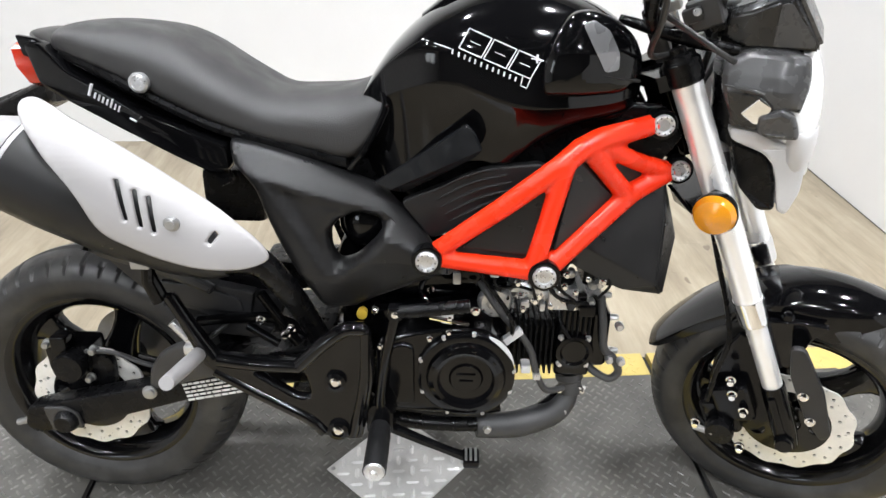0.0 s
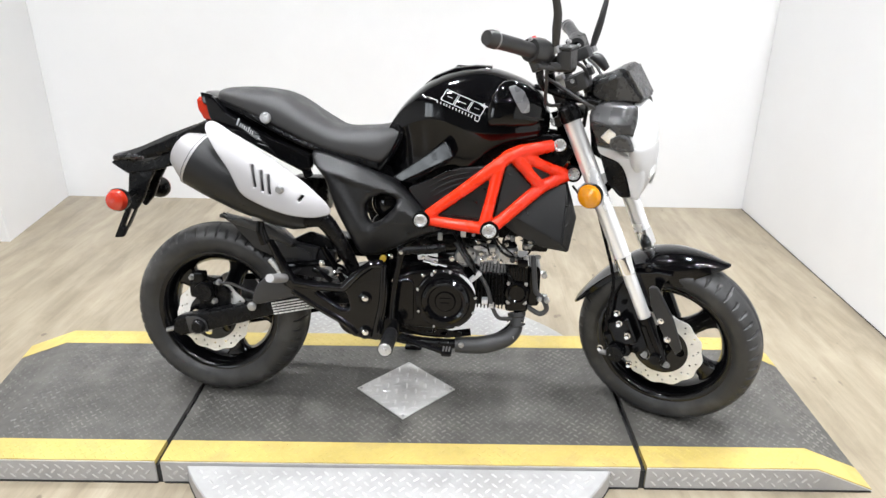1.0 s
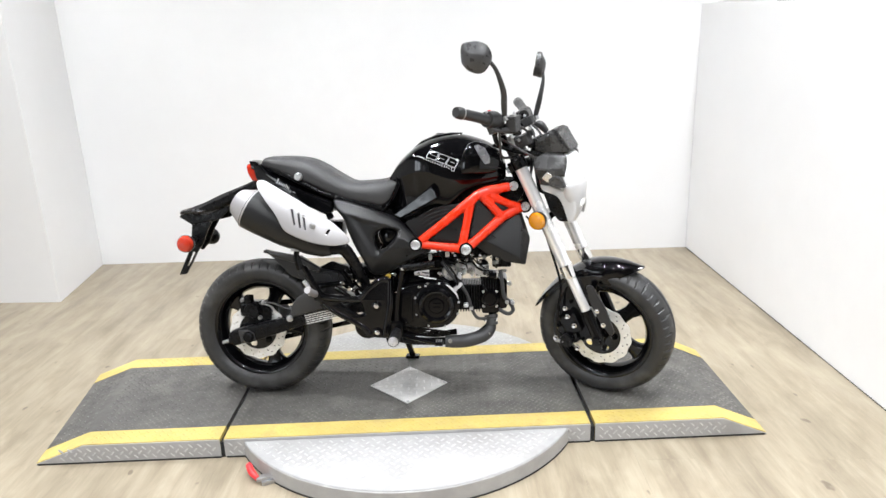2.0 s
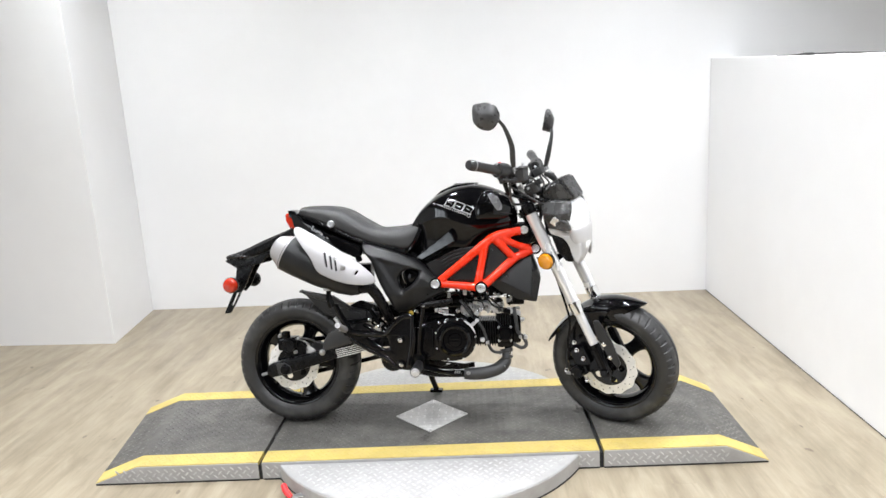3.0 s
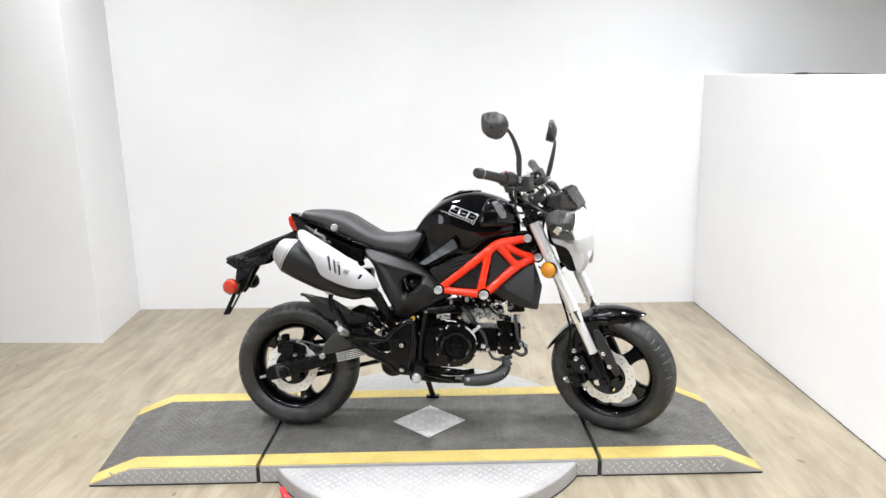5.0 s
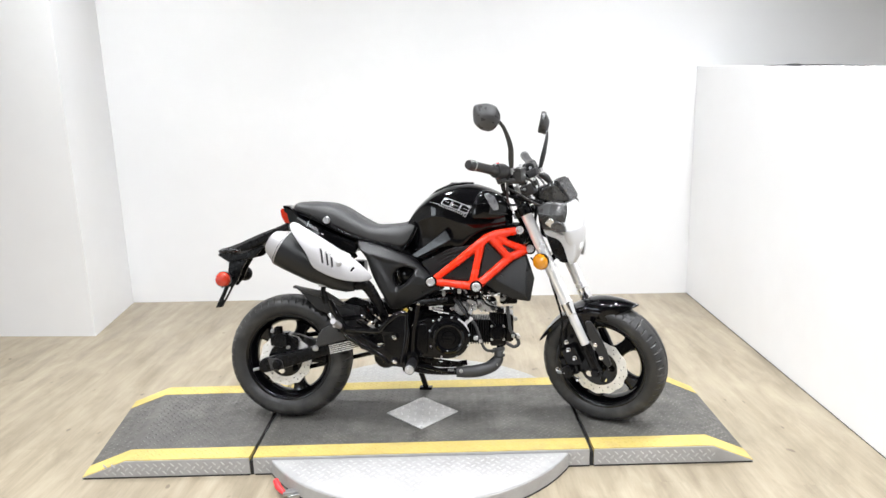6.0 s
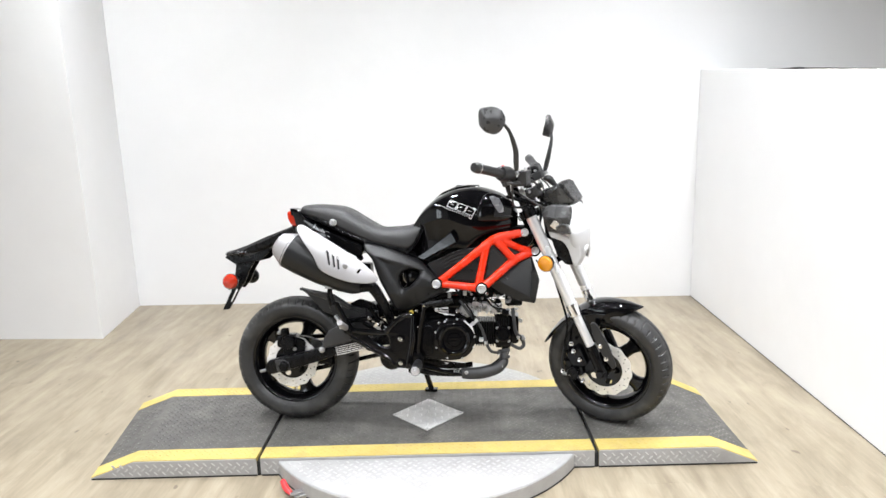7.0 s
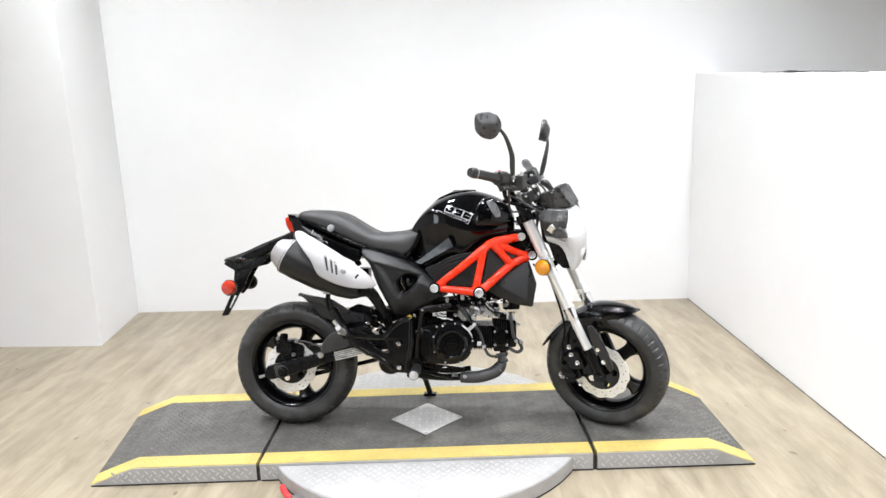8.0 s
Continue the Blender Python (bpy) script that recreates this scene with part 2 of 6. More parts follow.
def box(x0, x1, y0, y1, z0, z1, bevel=0.0, seg=2, bm=None):
    b = bmesh.new()
    bmesh.ops.create_cube(b, size=1, matrix=Matrix.LocRotScale(((x0 + x1) / 2, (y0 + y1) / 2, (z0 + z1) / 2), None, (abs(x1 - x0), abs(y1 - y0), abs(z1 - z0))))
    if bevel:
        bmesh.ops.bevel(b, geom=b.edges[:], offset=bevel, segments=seg, affect="EDGES", profile=0.6)
    return join(bm, b)


def join(bm, b):
    """Adds bmesh b to bm (or gives b back where there is no bm)."""
    if bm is None:
        return b
    me = bpy.data.meshes.new("join")
    b.to_mesh(me)
    b.free()
    bm.from_mesh(me)
    bpy.data.meshes.remove(me)
    return bm


def curve(pts, k=6):
    """Points on a smooth line (Catmull-Rom) through pts."""
    p = [np.array(q, float) for q in pts]
    p = [2 * p[0] - p[1]] + p + [2 * p[-1] - p[-2]]
    out = []
    for i in range(1, len(p) - 2):
        for j in range(k):
            t = j / k
            out.append(0.5 * (2 * p[i] + (p[i + 1] - p[i - 1]) * t + (2 * p[i - 1] - 5 * p[i] + 4 * p[i + 1] - p[i + 2]) * t * t
                              + (3 * p[i] - p[i - 1] - 3 * p[i + 1] + p[i + 2]) * t ** 3))
    out.append(p[-2])
    return out


def rings(rows, closed=False, caps=True, bm=None):
    """A skin over rings of equally many points."""
    b = bm or bmesh.new()
    vs = [[b.verts.new(q) for q in r] for r in rows]
    n = len(vs[0])
    for i in range(len(vs) - (0 if closed else 1)):
        a, c = vs[i], vs[(i + 1) % len(vs)]
        for j in range(n):
            b.faces.new((a[j], a[(j + 1) % n], c[(j + 1) % n], c[j]))
    if caps and not closed:
        b.faces.new(vs[0][::-1])
        b.faces.new(vs[-1])
    bmesh.ops.recalc_face_normals(b, faces=b.faces[:])
    return b


def tube(pts, r, n=12, k=0, bm=None, flat=1.0):
    """A round bar along pts; r: one radius or one for each point; k: smoothing steps."""
    rad = list(r) if isinstance(r, (list, tuple)) else [r] * len(pts)
    if k:
        q = curve([(*p, s) for p, s in zip(pts, rad)], k)
        pts, rad = [v[:3] for v in q], [max(1e-4, float(v[3])) for v in q]
    pts = [Vector(p) for p in pts]
    d0 = (pts[1] - pts[0]).normalized()
    side = d0.orthogonal().normalized()
    rows, last = [], d0
    for i, p in enumerate(pts):
        d = (pts[min(i + 1, len(pts) - 1)] - pts[max(i - 1, 0)]).normalized()
        side = (last.rotation_difference(d) @ side).normalized()
        last = d
        up = d.cross(side)
        rows.append([p + rad[i] * (math.cos(a) * side + flat * math.sin(a) * up) for a in (2 * math.pi * j / n for j in range(n))])
    b = rings(rows)
    return join(bm, b)


def lathe(profile, centre=(0, 0, 0), axis=(0, 1, 0), n=32, bm=None, closed=False):
    """Turns a profile of (radius, distance along the axis)."""
    q = Vector((0, 0, 1)).rotation_difference(Vector(axis)).to_matrix()
    c = Vector(centre)
    rows = []
    for r, h in profile:
        rows.append([c + q @ Vector((max(r, 1e-5) * math.cos(a), max(r, 1e-5) * math.sin(a), h)) for a in (2 * math.pi * j / n for j in range(n))])
    b = rings(rows, closed=closed)
    bmesh.ops.remove_doubles(b, verts=b.verts[:], dist=2e-5)
    return join(bm, b)


def rounded(outline, r, k=3):
    """The outline with its corners cut round."""
    out, n = [], len(outline)
    for i in range(n):
        p, a, c = Vector(outline[i]), Vector(outline[i - 1]), Vector(outline[(i + 1) % n])
        da, dc = min(r, (a - p).length * 0.45), min(r, (c - p).length * 0.45)
        s, e = p + (a - p).normalized() * da, p + (c - p).normalized() * dc
        for j in range(k + 1):
            t = j / k
            out.append(tuple((1 - t) ** 2 * s + 2 * t * (1 - t) * p + t * t * e))
    return out


def plate(outlines, y0, y1, bevel=0.002, warp=None, bm=None, seg=2):
    """A plate in the x-z plane from y0 to y1: outlines of (x, z), the first the rim and the others holes."""
    cu = bpy.data.curves.new("outline", "CURVE")
    cu.dimensions, cu.fill_mode = "2D", "BOTH"
    half = abs(y1 - y0) / 2
    bv = min(bevel, half * 0.9)
    cu.extrude, cu.bevel_depth, cu.offset, cu.bevel_resolution = half - bv, bv, -bv, seg - 1
    for o in outlines:
        sp = cu.splines.new("POLY")
        sp.points.add(len(o) - 1)
        for q, (x, z) in zip(sp.points, o):
            q.co = (x, z, 0, 1)
        sp.use_cyclic_u = True
    tmp = bpy.data.objects.new("outline", cu)
    scene.collection.objects.link(tmp)
    me = bpy.data.meshes.new_from_object(tmp.evaluated_get(bpy.context.evaluated_depsgraph_get()))
    b = bmesh.new()
    b.from_mesh(me)
    bpy.data.objects.remove(tmp)
    bpy.data.curves.remove(cu)
    bpy.data.meshes.remove(me)
    mid = (y0 + y1) / 2
    for v in b.verts:
        x, z, d = v.co
        v.co = (x, mid - d, z)
        if warp:
            v.co.y += warp(x, z)
    bmesh.ops.remove_doubles(b, verts=b.verts[:], dist=1e-5)
    return join(bm, b)


def gridded(b, step=0.012):
    """Cuts a plate in the x-z plane into small cells so that it can be bent."""
    for k, no in ((0, (1, 0, 0)), (2, (0, 0, 1))):
        lo, hi = min(v.co[k] for v in b.verts), max(v.co[k] for v in b.verts)
        for i in range(1, int((hi - lo) / step) + 1):
            at = [0, 0, 0]
            at[k] = lo + i * step
            bmesh.ops.bisect_plane(b, geom=b.verts[:] + b.edges[:] + b.faces[:], plane_co=at, plane_no=no)
    return b


def circle(cx, cz, r, n=20, wave=0.0, waves=0):
    return [(cx + (r + wave * math.cos(waves * a)) * math.cos(a), cz + (r + wave * math.cos(waves * a)) * math.sin(a)) for a in (2 * math.pi * i / n for i in range(n))]


def oval(cx, y, cz, hy, hz, n=28, e=2.4, lower=None):
    """A ring across x: half width hy, height hz above the centre and lower below it."""
    out, lo = [], lower if lower is not None else hz
    for j in range(n):
        a = 2 * math.pi * j / n
        c, s = math.cos(a), math.sin(a)
        out.append((cx, y + hy * math.copysign(abs(c) ** (2 / e), c), cz + (hz if s > 0 else lo) * math.copysign(abs(s) ** (2 / e), s)))
    return out


def bolt(x, y, z, r=0.008, h=0.006, axis=(0, -1, 0), n=6, bm=None):
    b = lathe([(0, 0), (r * 1.35, 0), (r * 1.35, h * 0.3), (r, h * 0.35), (r, h), (r * 0.8, h * 1.15), (0, h * 1.15)], (x, y, z), axis, max(n, 10))
    return join(bm, b)


def melted(bm, voxel=0.0026, rounds=7):
    """Crossing bars run into one moulding with soft inner corners."""
    tmp = bpy.data.objects.new("melt", finish(bm))
    scene.collection.objects.link(tmp)
    r = tmp.modifiers.new("melt", "REMESH")
    r.mode, r.voxel_size = "VOXEL", voxel
    k = tmp.modifiers.new("soften", "SMOOTH")
    k.factor, k.iterations = 0.5, rounds
    me = bpy.data.meshes.new_from_object(tmp.evaluated_get(bpy.context.evaluated_depsgraph_get()))
    b = bmesh.new()
    b.from_mesh(me)
    old = tmp.data
    bpy.data.objects.remove(tmp)
    bpy.data.meshes.remove(old)
    bpy.data.meshes.remove(me)
    return b



# ---- the room ----
LEFT, RIGHT, BACK, FRONT, FAR = -3.4, 1.672, 1.685, -7.0, 5.5
TH = 0.14


def walls():
    setting("wall_north", box(LEFT - TH, FAR, BACK, BACK + TH, 0, CEIL), WALL, "plain white painted wall behind the motorcycle bay", ROOM)
    # side wall with the shop window, behind the camera
    b = bmesh.new()
    for y0, y1, z0, z1 in ((FRONT, -6.1, 0, CEIL), (-4.3, BACK, 0, CEIL), (-6.1, -4.3, 0, 0.88), (-6.1, -4.3, 1.92, CEIL)):
        box(LEFT - TH, LEFT, y0, y1, z0, z1, bm=b)
    setting("wall_west", b, WALL, "white painted side wall with a shop window", ROOM)
    b = bmesh.new()
    for y0, y1, z0, z1 in ((-6.1, -4.3, 0.88, 0.93), (-6.1, -4.3, 1.87, 1.92), (-6.1, -6.05, 0.93, 1.87), (-4.35, -4.3, 0.93, 1.87), (-5.24, -5.16, 0.93, 1.87)):
        box(LEFT - 0.02, LEFT + 0.06, y0, y1, z0, z1, 0.004, bm=b)
    setting("window_1", b, SATIN, "dark framed two-light shop window", ROOM)
    setting("wall_far_east", box(FAR, FAR + TH, FRONT - TH, BACK + TH, 0, CEIL), SHOP, "plain painted wall beyond the low partition", ROOM)
    # boxed-in corner with a slightly splayed side
    b = bmesh.new()
    pts = [(LEFT, 1.03), (-2.021, 0.978), (-2.141, BACK), (LEFT, BACK)]
    lo, hi = [b.verts.new((x, y, 0)) for x, y in pts], [b.verts.new((x, y, CEIL)) for x, y in pts]
    for i in range(4):
        b.faces.new((lo[i], lo[(i + 1) % 4], hi[(i + 1) % 4], hi[i]))
    b.faces.new(hi)
    b.faces.new(lo[::-1])
    bmesh.ops.recalc_face_normals(b, faces=b.faces[:])
    bmesh.ops.bevel(b, geom=[e for e in b.edges if abs(e.verts[0].co.z - e.verts[1].co.z) > 1], offset=0.0015, segments=1, affect="EDGES")
    setting("pillar", b, WALL, "white boxed-in pillar in the corner of the bay", ROOM)
    # low partition with a capping board
    # its top falls a little towards the front of the shop
    def run(y):
        return 1.475 - 0.062 * (1.5 - y)

    def sloped(x0, x1, ya, yb, lo, hi, bevel):
        b = box(x0, x1, ya, yb, 0, 1, 0)
        for v in b.verts:
            v.co.z = (hi if v.co.z > 0.5 else lo)(v.co.y)
        if bevel:
            bmesh.ops.bevel(b, geom=b.edges[:], offset=bevel, segments=2, affect="EDGES")
        return b
    setting("wall_east", sloped(RIGHT, RIGHT + 0.12, -2.6, BACK - 0.002, lambda y: 0, lambda y: run(y) - 0.085, 0), WALL, "low white partition wall beside the bay", ROOM)
    setting("trim", sloped(RIGHT - 0.0005, RIGHT + 0.135, -2.62, BACK - 0.002, lambda y: run(y) - 0.085, run, 0.0012), WALL, "white capping board along the low partition", ROOM)
    # thin dark line along the partition's foot
    setting("baseboard", box(RIGHT - 0.0025, RIGHT, -2.6, BACK - 0.003, 0.0, 0.0025), GAP, "thin dark line at the foot of the partition", ROOM)
    setting("trim_cable", tube([(RIGHT + 0.05, y, run(y) + 0.004 + 0.0015 * math.sin(5 * y)) for y in (0.84, 0.70, 0.60, 0.55, 0.47, 0.44, 0.25, 0.05, -0.1)], [0.0012, 0.0022, 0.0032, 0.0068, 0.0068, 0.0034, 0.0030, 0.0024, 0.0014], 8), GAP, "dark cable lying on the capping board", ROOM)
    setting("wall_south", box(LEFT - TH, FAR, FRONT - TH, FRONT, 0, CEIL), SHOP, "dark grey wall behind the camera", ROOM)
    setting("ceiling", box(LEFT - TH, FAR + TH, FRONT - TH, BACK + TH, CEIL, CEIL + 0.12), CEILING, "dark painted ceiling", ROOM)


def fittings():
    # a fitting for every lamp, the four added fill lamps included
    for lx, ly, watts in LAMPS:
        t = thing("ceiling_and_fill_light", "round white ceiling downlight out of view, the four eastern ones added as fill", "ceiling light", ROOM @ pose(lx, ly, CEIL), "round lights on the ceiling")
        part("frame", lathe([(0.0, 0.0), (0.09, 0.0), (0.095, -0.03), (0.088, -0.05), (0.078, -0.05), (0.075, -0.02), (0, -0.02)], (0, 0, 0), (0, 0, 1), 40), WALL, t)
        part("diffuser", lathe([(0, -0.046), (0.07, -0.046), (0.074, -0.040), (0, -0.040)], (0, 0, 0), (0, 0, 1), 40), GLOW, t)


def lozenges(spots, m, size=0.0125, high=0.0016, wear=False):
    """Raised slanting bars of tread plate: spots of (x, y), turned one way and the other by turns, on the plane z = 0 of m."""
    verts, faces = [], []
    for x, y, way in spots:
        a = radians(45 if way else -45)
        h = high * max(0.12, min(1.0, 1.5 - 0.75 * worn(x, y))) if wear else high
        c, s = math.cos(a), math.sin(a)
        base = len(verts)
        for u, v, z in ((-size, 0, -0.0004), (-0.6 * size, -0.36 * size, -0.0004), (0.6 * size, -0.36 * size, -0.0004), (size, 0, -0.0004), (0.6 * size, 0.36 * size, -0.0004), (-0.6 * size, 0.36 * size, -0.0004), (-0.62 * size, 0, h), (0.62 * size, 0, h)):
            verts.append(tuple(m @ Vector((x + c * u - s * v, y + s * u + c * v, z))))
        for f in ((0, 1, 6), (1, 2, 7, 6), (2, 3, 7), (3, 4, 7), (4, 5, 6, 7), (5, 0, 6)):
            faces.append(tuple(base + j for j in f))
    me = bpy.data.meshes.new("lozenges")
    me.from_pydata(verts, [], faces)
    b = bmesh.new()
    b.from_mesh(me)
    bpy.data.meshes.remove(me)
    return b


def worn(x, y):
    """How far the raised bars are trodden flat: 0 none, 1 quite."""
    return 0.5 + 0.25 * math.sin(5.1 * x + 1.3) * math.cos(7.3 * y + 0.4) + 0.25 * math.sin(11.0 * x - 6.0 * y + 2.0) + 0.9 * max(0.0, (-0.36 - y) / 0.12)


def tread(x0, x1, y0, y1, inside, step=0.0165):
    """Places of the bars: rows that lean one way and the other by turns, set off by half a space."""
    out, rng = [], random.Random(11)
    for j in range(int((y1 - y0) / step) + 1):
        for i in range(int((x1 - x0) / (2 * step)) + 1):
            x, y = x0 + (2 * i + j % 2) * step, y0 + j * step
            if x < x1 and inside(x, y):
                out.append((x + rng.uniform(-0.0006, 0.0006), y, j % 2))
    return out


TOP, NEAR, FARY = 0.067, -0.556, 0.094     # the platform's deck
CX, CY, DISC = -0.008, -0.232, 0.622       # its turntable


def deck_piece(name, x0, x1, ramp, label):
    """One section of the low platform; ramp: (near foot, far foot, near brow, far brow) along x, or None."""
    t = thing(name, label, "platform", None, "sections of the low platform")
    if ramp:
        nf, ff, nb, fb = ramp
        inner = x1 if nf < (x0 + x1) / 2 else x0
    else:
        nf, ff, nb, fb = x0, x0, x0, x0
        inner = x1

    def corner(x_near, x_far, y):
        return x_near + (x_far - x_near) * (y - NEAR) / (FARY - NEAR)

    def solid(ya, yb, lift, inset):
        b = bmesh.new()
        rows = []
        for y in (ya, yb):
            foot, brow = corner(nf, ff, y), corner(nb, fb, y)
            prof = [(inner, 0.004), (inner, TOP + lift), (brow, TOP + lift), (foot, 0.006 + lift)] if ramp else [(x1, 0.004), (x1, TOP + lift), (x0, TOP + lift), (x0, 0.004)]
            if ramp:
                prof.append((foot, 0.0))
            rows.append([(x, y, z) for x, z in prof])
        rings(rows, bm=b)
        return b

    strip = 0.082
    part("deck", solid(NEAR + strip, FARY - strip, 0.0, 0), DECK, t, "worn dark grey painted tread plate")
    part("edge_stripe", solid(NEAR + 0.004, NEAR + strip, 0.001, 0), YELLOW, t, "yellow painted edge")
    part("edge_stripe", solid(FARY - strip, FARY - 0.004, 0.001, 0), YELLOW, t, "yellow painted edge")
    part("side_plate", solid(NEAR, NEAR + 0.004, -0.002, 0), TREAD, t, "bare metal tread plate side")
    part("side_plate", solid(FARY - 0.004, FARY, -0.002, 0), TREAD, t, "bare metal tread plate side")
    # dark strip puts the shade of the gap under the side plate into colour
    part("foot_strip", box(*sorted((inner, nf + (0.004 if inner > nf else -0.004))), NEAR - 0.0015, NEAR + 0.02, 0.0, 0.0055), GAP, t, "dark strip standing for the shaded gap at the foot")
    lo, hi = min(inner, nb, fb), max(inner, nb, fb)
    if not ramp:
        lo, hi = x0, x1
    dia = 0.150
    flat = tread(lo + 0.02, hi - 0.01, NEAR + strip + 0.012, FARY - strip - 0.01,
                 lambda x, y: (not ramp or (x - corner(nb, fb, y)) * (inner - nb) > 0.012 * abs(inner - nb)) and (ramp or abs(x - CX) + abs(y - CY) > dia), 0.0130)
    tagged(part("raised_tread", lozenges(flat, pose(0, 0, TOP), 0.0088, 0.0018, True), WORN_LIT, t), kind="stuff")
    for ya, yb in ((NEAR + 0.014, NEAR + strip - 0.008), (FARY - strip + 0.012, FARY - 0.012)):
        bars = tread(lo + 0.02, hi - 0.01, ya, yb, lambda x, y: not ramp or (x - corner(nb, fb, y)) * (inner - nb) > 0.02 * abs(inner - nb), 0.0130)
        tagged(part("stripe_tread", lozenges(bars, pose(0, 0, TOP + 0.001), 0.0088, 0.0012), YELLOW, t), kind="stuff")
    marks = tread(lo + 0.02, hi - 0.01, 0.018, TOP - 0.012, lambda x, z: ramp or abs(x - CX) > 0.5, 0.0150)
    tagged(part("side_tread", lozenges(marks, Matrix(((1, 0, 0, 0), (0, 0, 1, NEAR), (0, 1, 0, 0), (0, 0, 0, 1))) @ Matrix.Diagonal((1, 1, -1, 1)), 0.0105), POLISH_LIT, t), kind="stuff")
    if ramp:
        slope = []
        for j in range(36):
            y = NEAR + strip + 0.014 + j * 0.0165
            if y > FARY - strip - 0.01:
                continue
            f, bw = corner(nf, ff, y), corner(nb, fb, y)
            for i in range(1, 5):
                u = (i + 0.5 * (j % 2)) / 5
                slope.append((f + (bw - f) * u, y, 0.006 + (TOP - 0.006) * u, j % 2))
        b = bmesh.new()
        ang = math.degrees(math.atan2(TOP - 0.006, abs(nb - nf))) * (-1 if nb > nf else 1)
        for x, y, z, w in slope:
            join(b, lozenges([(0, 0, w)], pose(x, y, z, 0, ang, 0), 0.0100, 0.0016))
        tagged(part("ramp_tread", b, WORN_LIT, t), kind="stuff")
    return t


def platform():
    deck_piece("platform_section", -0.604, 0.596, None, "middle section of a low dark tread plate platform with yellow edges")
    deck_piece("platform_ramp", -1.235, -0.618, (-1.222, -1.318, -1.062, -1.155), "dark tread plate ramp with yellow edges on the vinyl floor")
    deck_piece("platform_ramp", 0.612, 1.20, (1.182, 1.195, 1.035, 1.060), "dark tread plate ramp with yellow edges on the vinyl floor")
    for x in (-0.611, 0.604):
        t = thing("seam_strip", "black rubber strip in a joint of the platform", "seam strip", None, "joints of the platform")
        part("strip", box(x - 0.0065, x + 0.0065, NEAR + 0.004, FARY - 0.004, 0.0, TOP - 0.012), GAP, t)
    # turntable disc, half hidden under the deck
    t = thing("turntable", "round bare tread plate turntable under the platform", "turntable")
    part("rim", lathe([(DISC - 0.02, 0.0), (DISC, 0.002), (DISC, 0.052), (DISC - 0.003, 0.055), (DISC - 0.02, 0.055)], (CX, CY, 0), (0, 0, 1), 96), TREAD, t, "bare metal rim")
    # dark ring stands for the shaded gap under the rim
    part("foot_ring", lathe([(DISC - 0.02, 0.0), (DISC + 0.0015, 0.0), (DISC + 0.0015, 0.005), (DISC - 0.02, 0.005)], (CX, CY, 0), (0, 0, 1), 96), GAP, t, "dark ring standing for the shaded gap at the foot")
    for name, ya, yb in (("front_plate", -9, NEAR - 0.003), ("back_plate", FARY + 0.003, 9)):
        b = bmesh.new()
        bmesh.ops.create_circle(b, cap_ends=True, segments=96, radius=DISC - 0.003, matrix=Matrix.Translation((CX, CY, 0.057)))
        edge, sign = (yb, 1) if ya < -5 else (ya, -1)
        bmesh.ops.bisect_plane(b, geom=b.verts[:] + b.edges[:] + b.faces[:], plane_co=(0, edge, 0), plane_no=(0, sign, 0), clear_outer=True)
        part(name, b, TREAD, t, "worn bare tread plate")
    for ya, yb in ((CY - DISC, NEAR - 0.012), (FARY + 0.012, CY + DISC)):
        sp = tread(CX - DISC, CX + DISC, ya, yb, lambda x, y: math.hypot(x - CX, y - CY) < DISC - 0.02, 0.0172)
        tagged(part("raised_tread", lozenges(sp, pose(0, 0, 0.057), 0.0104, 0.0017), POLISH_LIT, t), kind="stuff")
    # square cover plate over the pivot, on its corner
    t = thing("cover_plate", "square bare tread plate cover screwed on the deck", "cover plate", pose(CX, CY, TOP + 0.0005, 0, 0, 45))
    part("plate", box(-0.102, 0.102, -0.102, 0.102, 0, 0.004, 0.0015), COVER, t)
    sp = [(x, y, w) for x, y, w in tread(-0.088, 0.090, -0.088, 0.090, lambda x, y: True, 0.0195)]
    tagged(part("raised_tread", lozenges(sp, pose(0, 0, 0.004), 0.0140, 0.0026), BRIGHT, t), kind="stuff")
    for sx in (-1, 1):
        for sy in (-1, 1):
            part("screw", bolt(sx * 0.093, sy * 0.093, 0.004, 0.0035, 0.002, (0, 0, 1)), CAST, t)
    # foot latch of the turntable
    t = thing("latch", "red handled metal latch beside the turntable", "latch", pose(-0.462, -0.705, 0, 0, 0, 0))
    part("lever", box(-0.004, 0.055, -0.012, 0.012, 0.012, 0.022, 0.003), CAST, t, m=pose(0, 0, 0, 0, 0, 20))
    part("bracket", box(0.01, 0.06, -0.02, 0.02, 0.0, 0.012, 0.002), CAST, t, m=pose(0, 0, 0, 0, 0, 20))
    part("handle", tube([(0.0, 0.0, 0.018), (-0.022, 0.022, 0.026), (-0.038, 0.05, 0.034)], [0.008, 0.011, 0.010], 12, 4), REDGRIP, t, "red plastic grip")


walls()
fittings()
platform()



# ---- the motorcycle: x ahead, y to its left, z up from the deck under its middle; it leans on its side stand ----
BIKE = pose(0.089, -0.262, TOP, 0, 0, -5.5) @ pose(0, 0, 0, -8, 0, 0)
bike = thing("motorcycle", "small black street motorcycle with red trellis cover and silver exhaust shield", "motorcycle", BIKE)
RAKE, STEER = 24.0, 26.0
FORK = pose(0.568, 0, 0.222) @ pose(0, 0, 0, 0, -RAKE, 0) @ pose(0, 0, 0, 0, 0, -STEER)   # x ahead of the steering axis, z along it


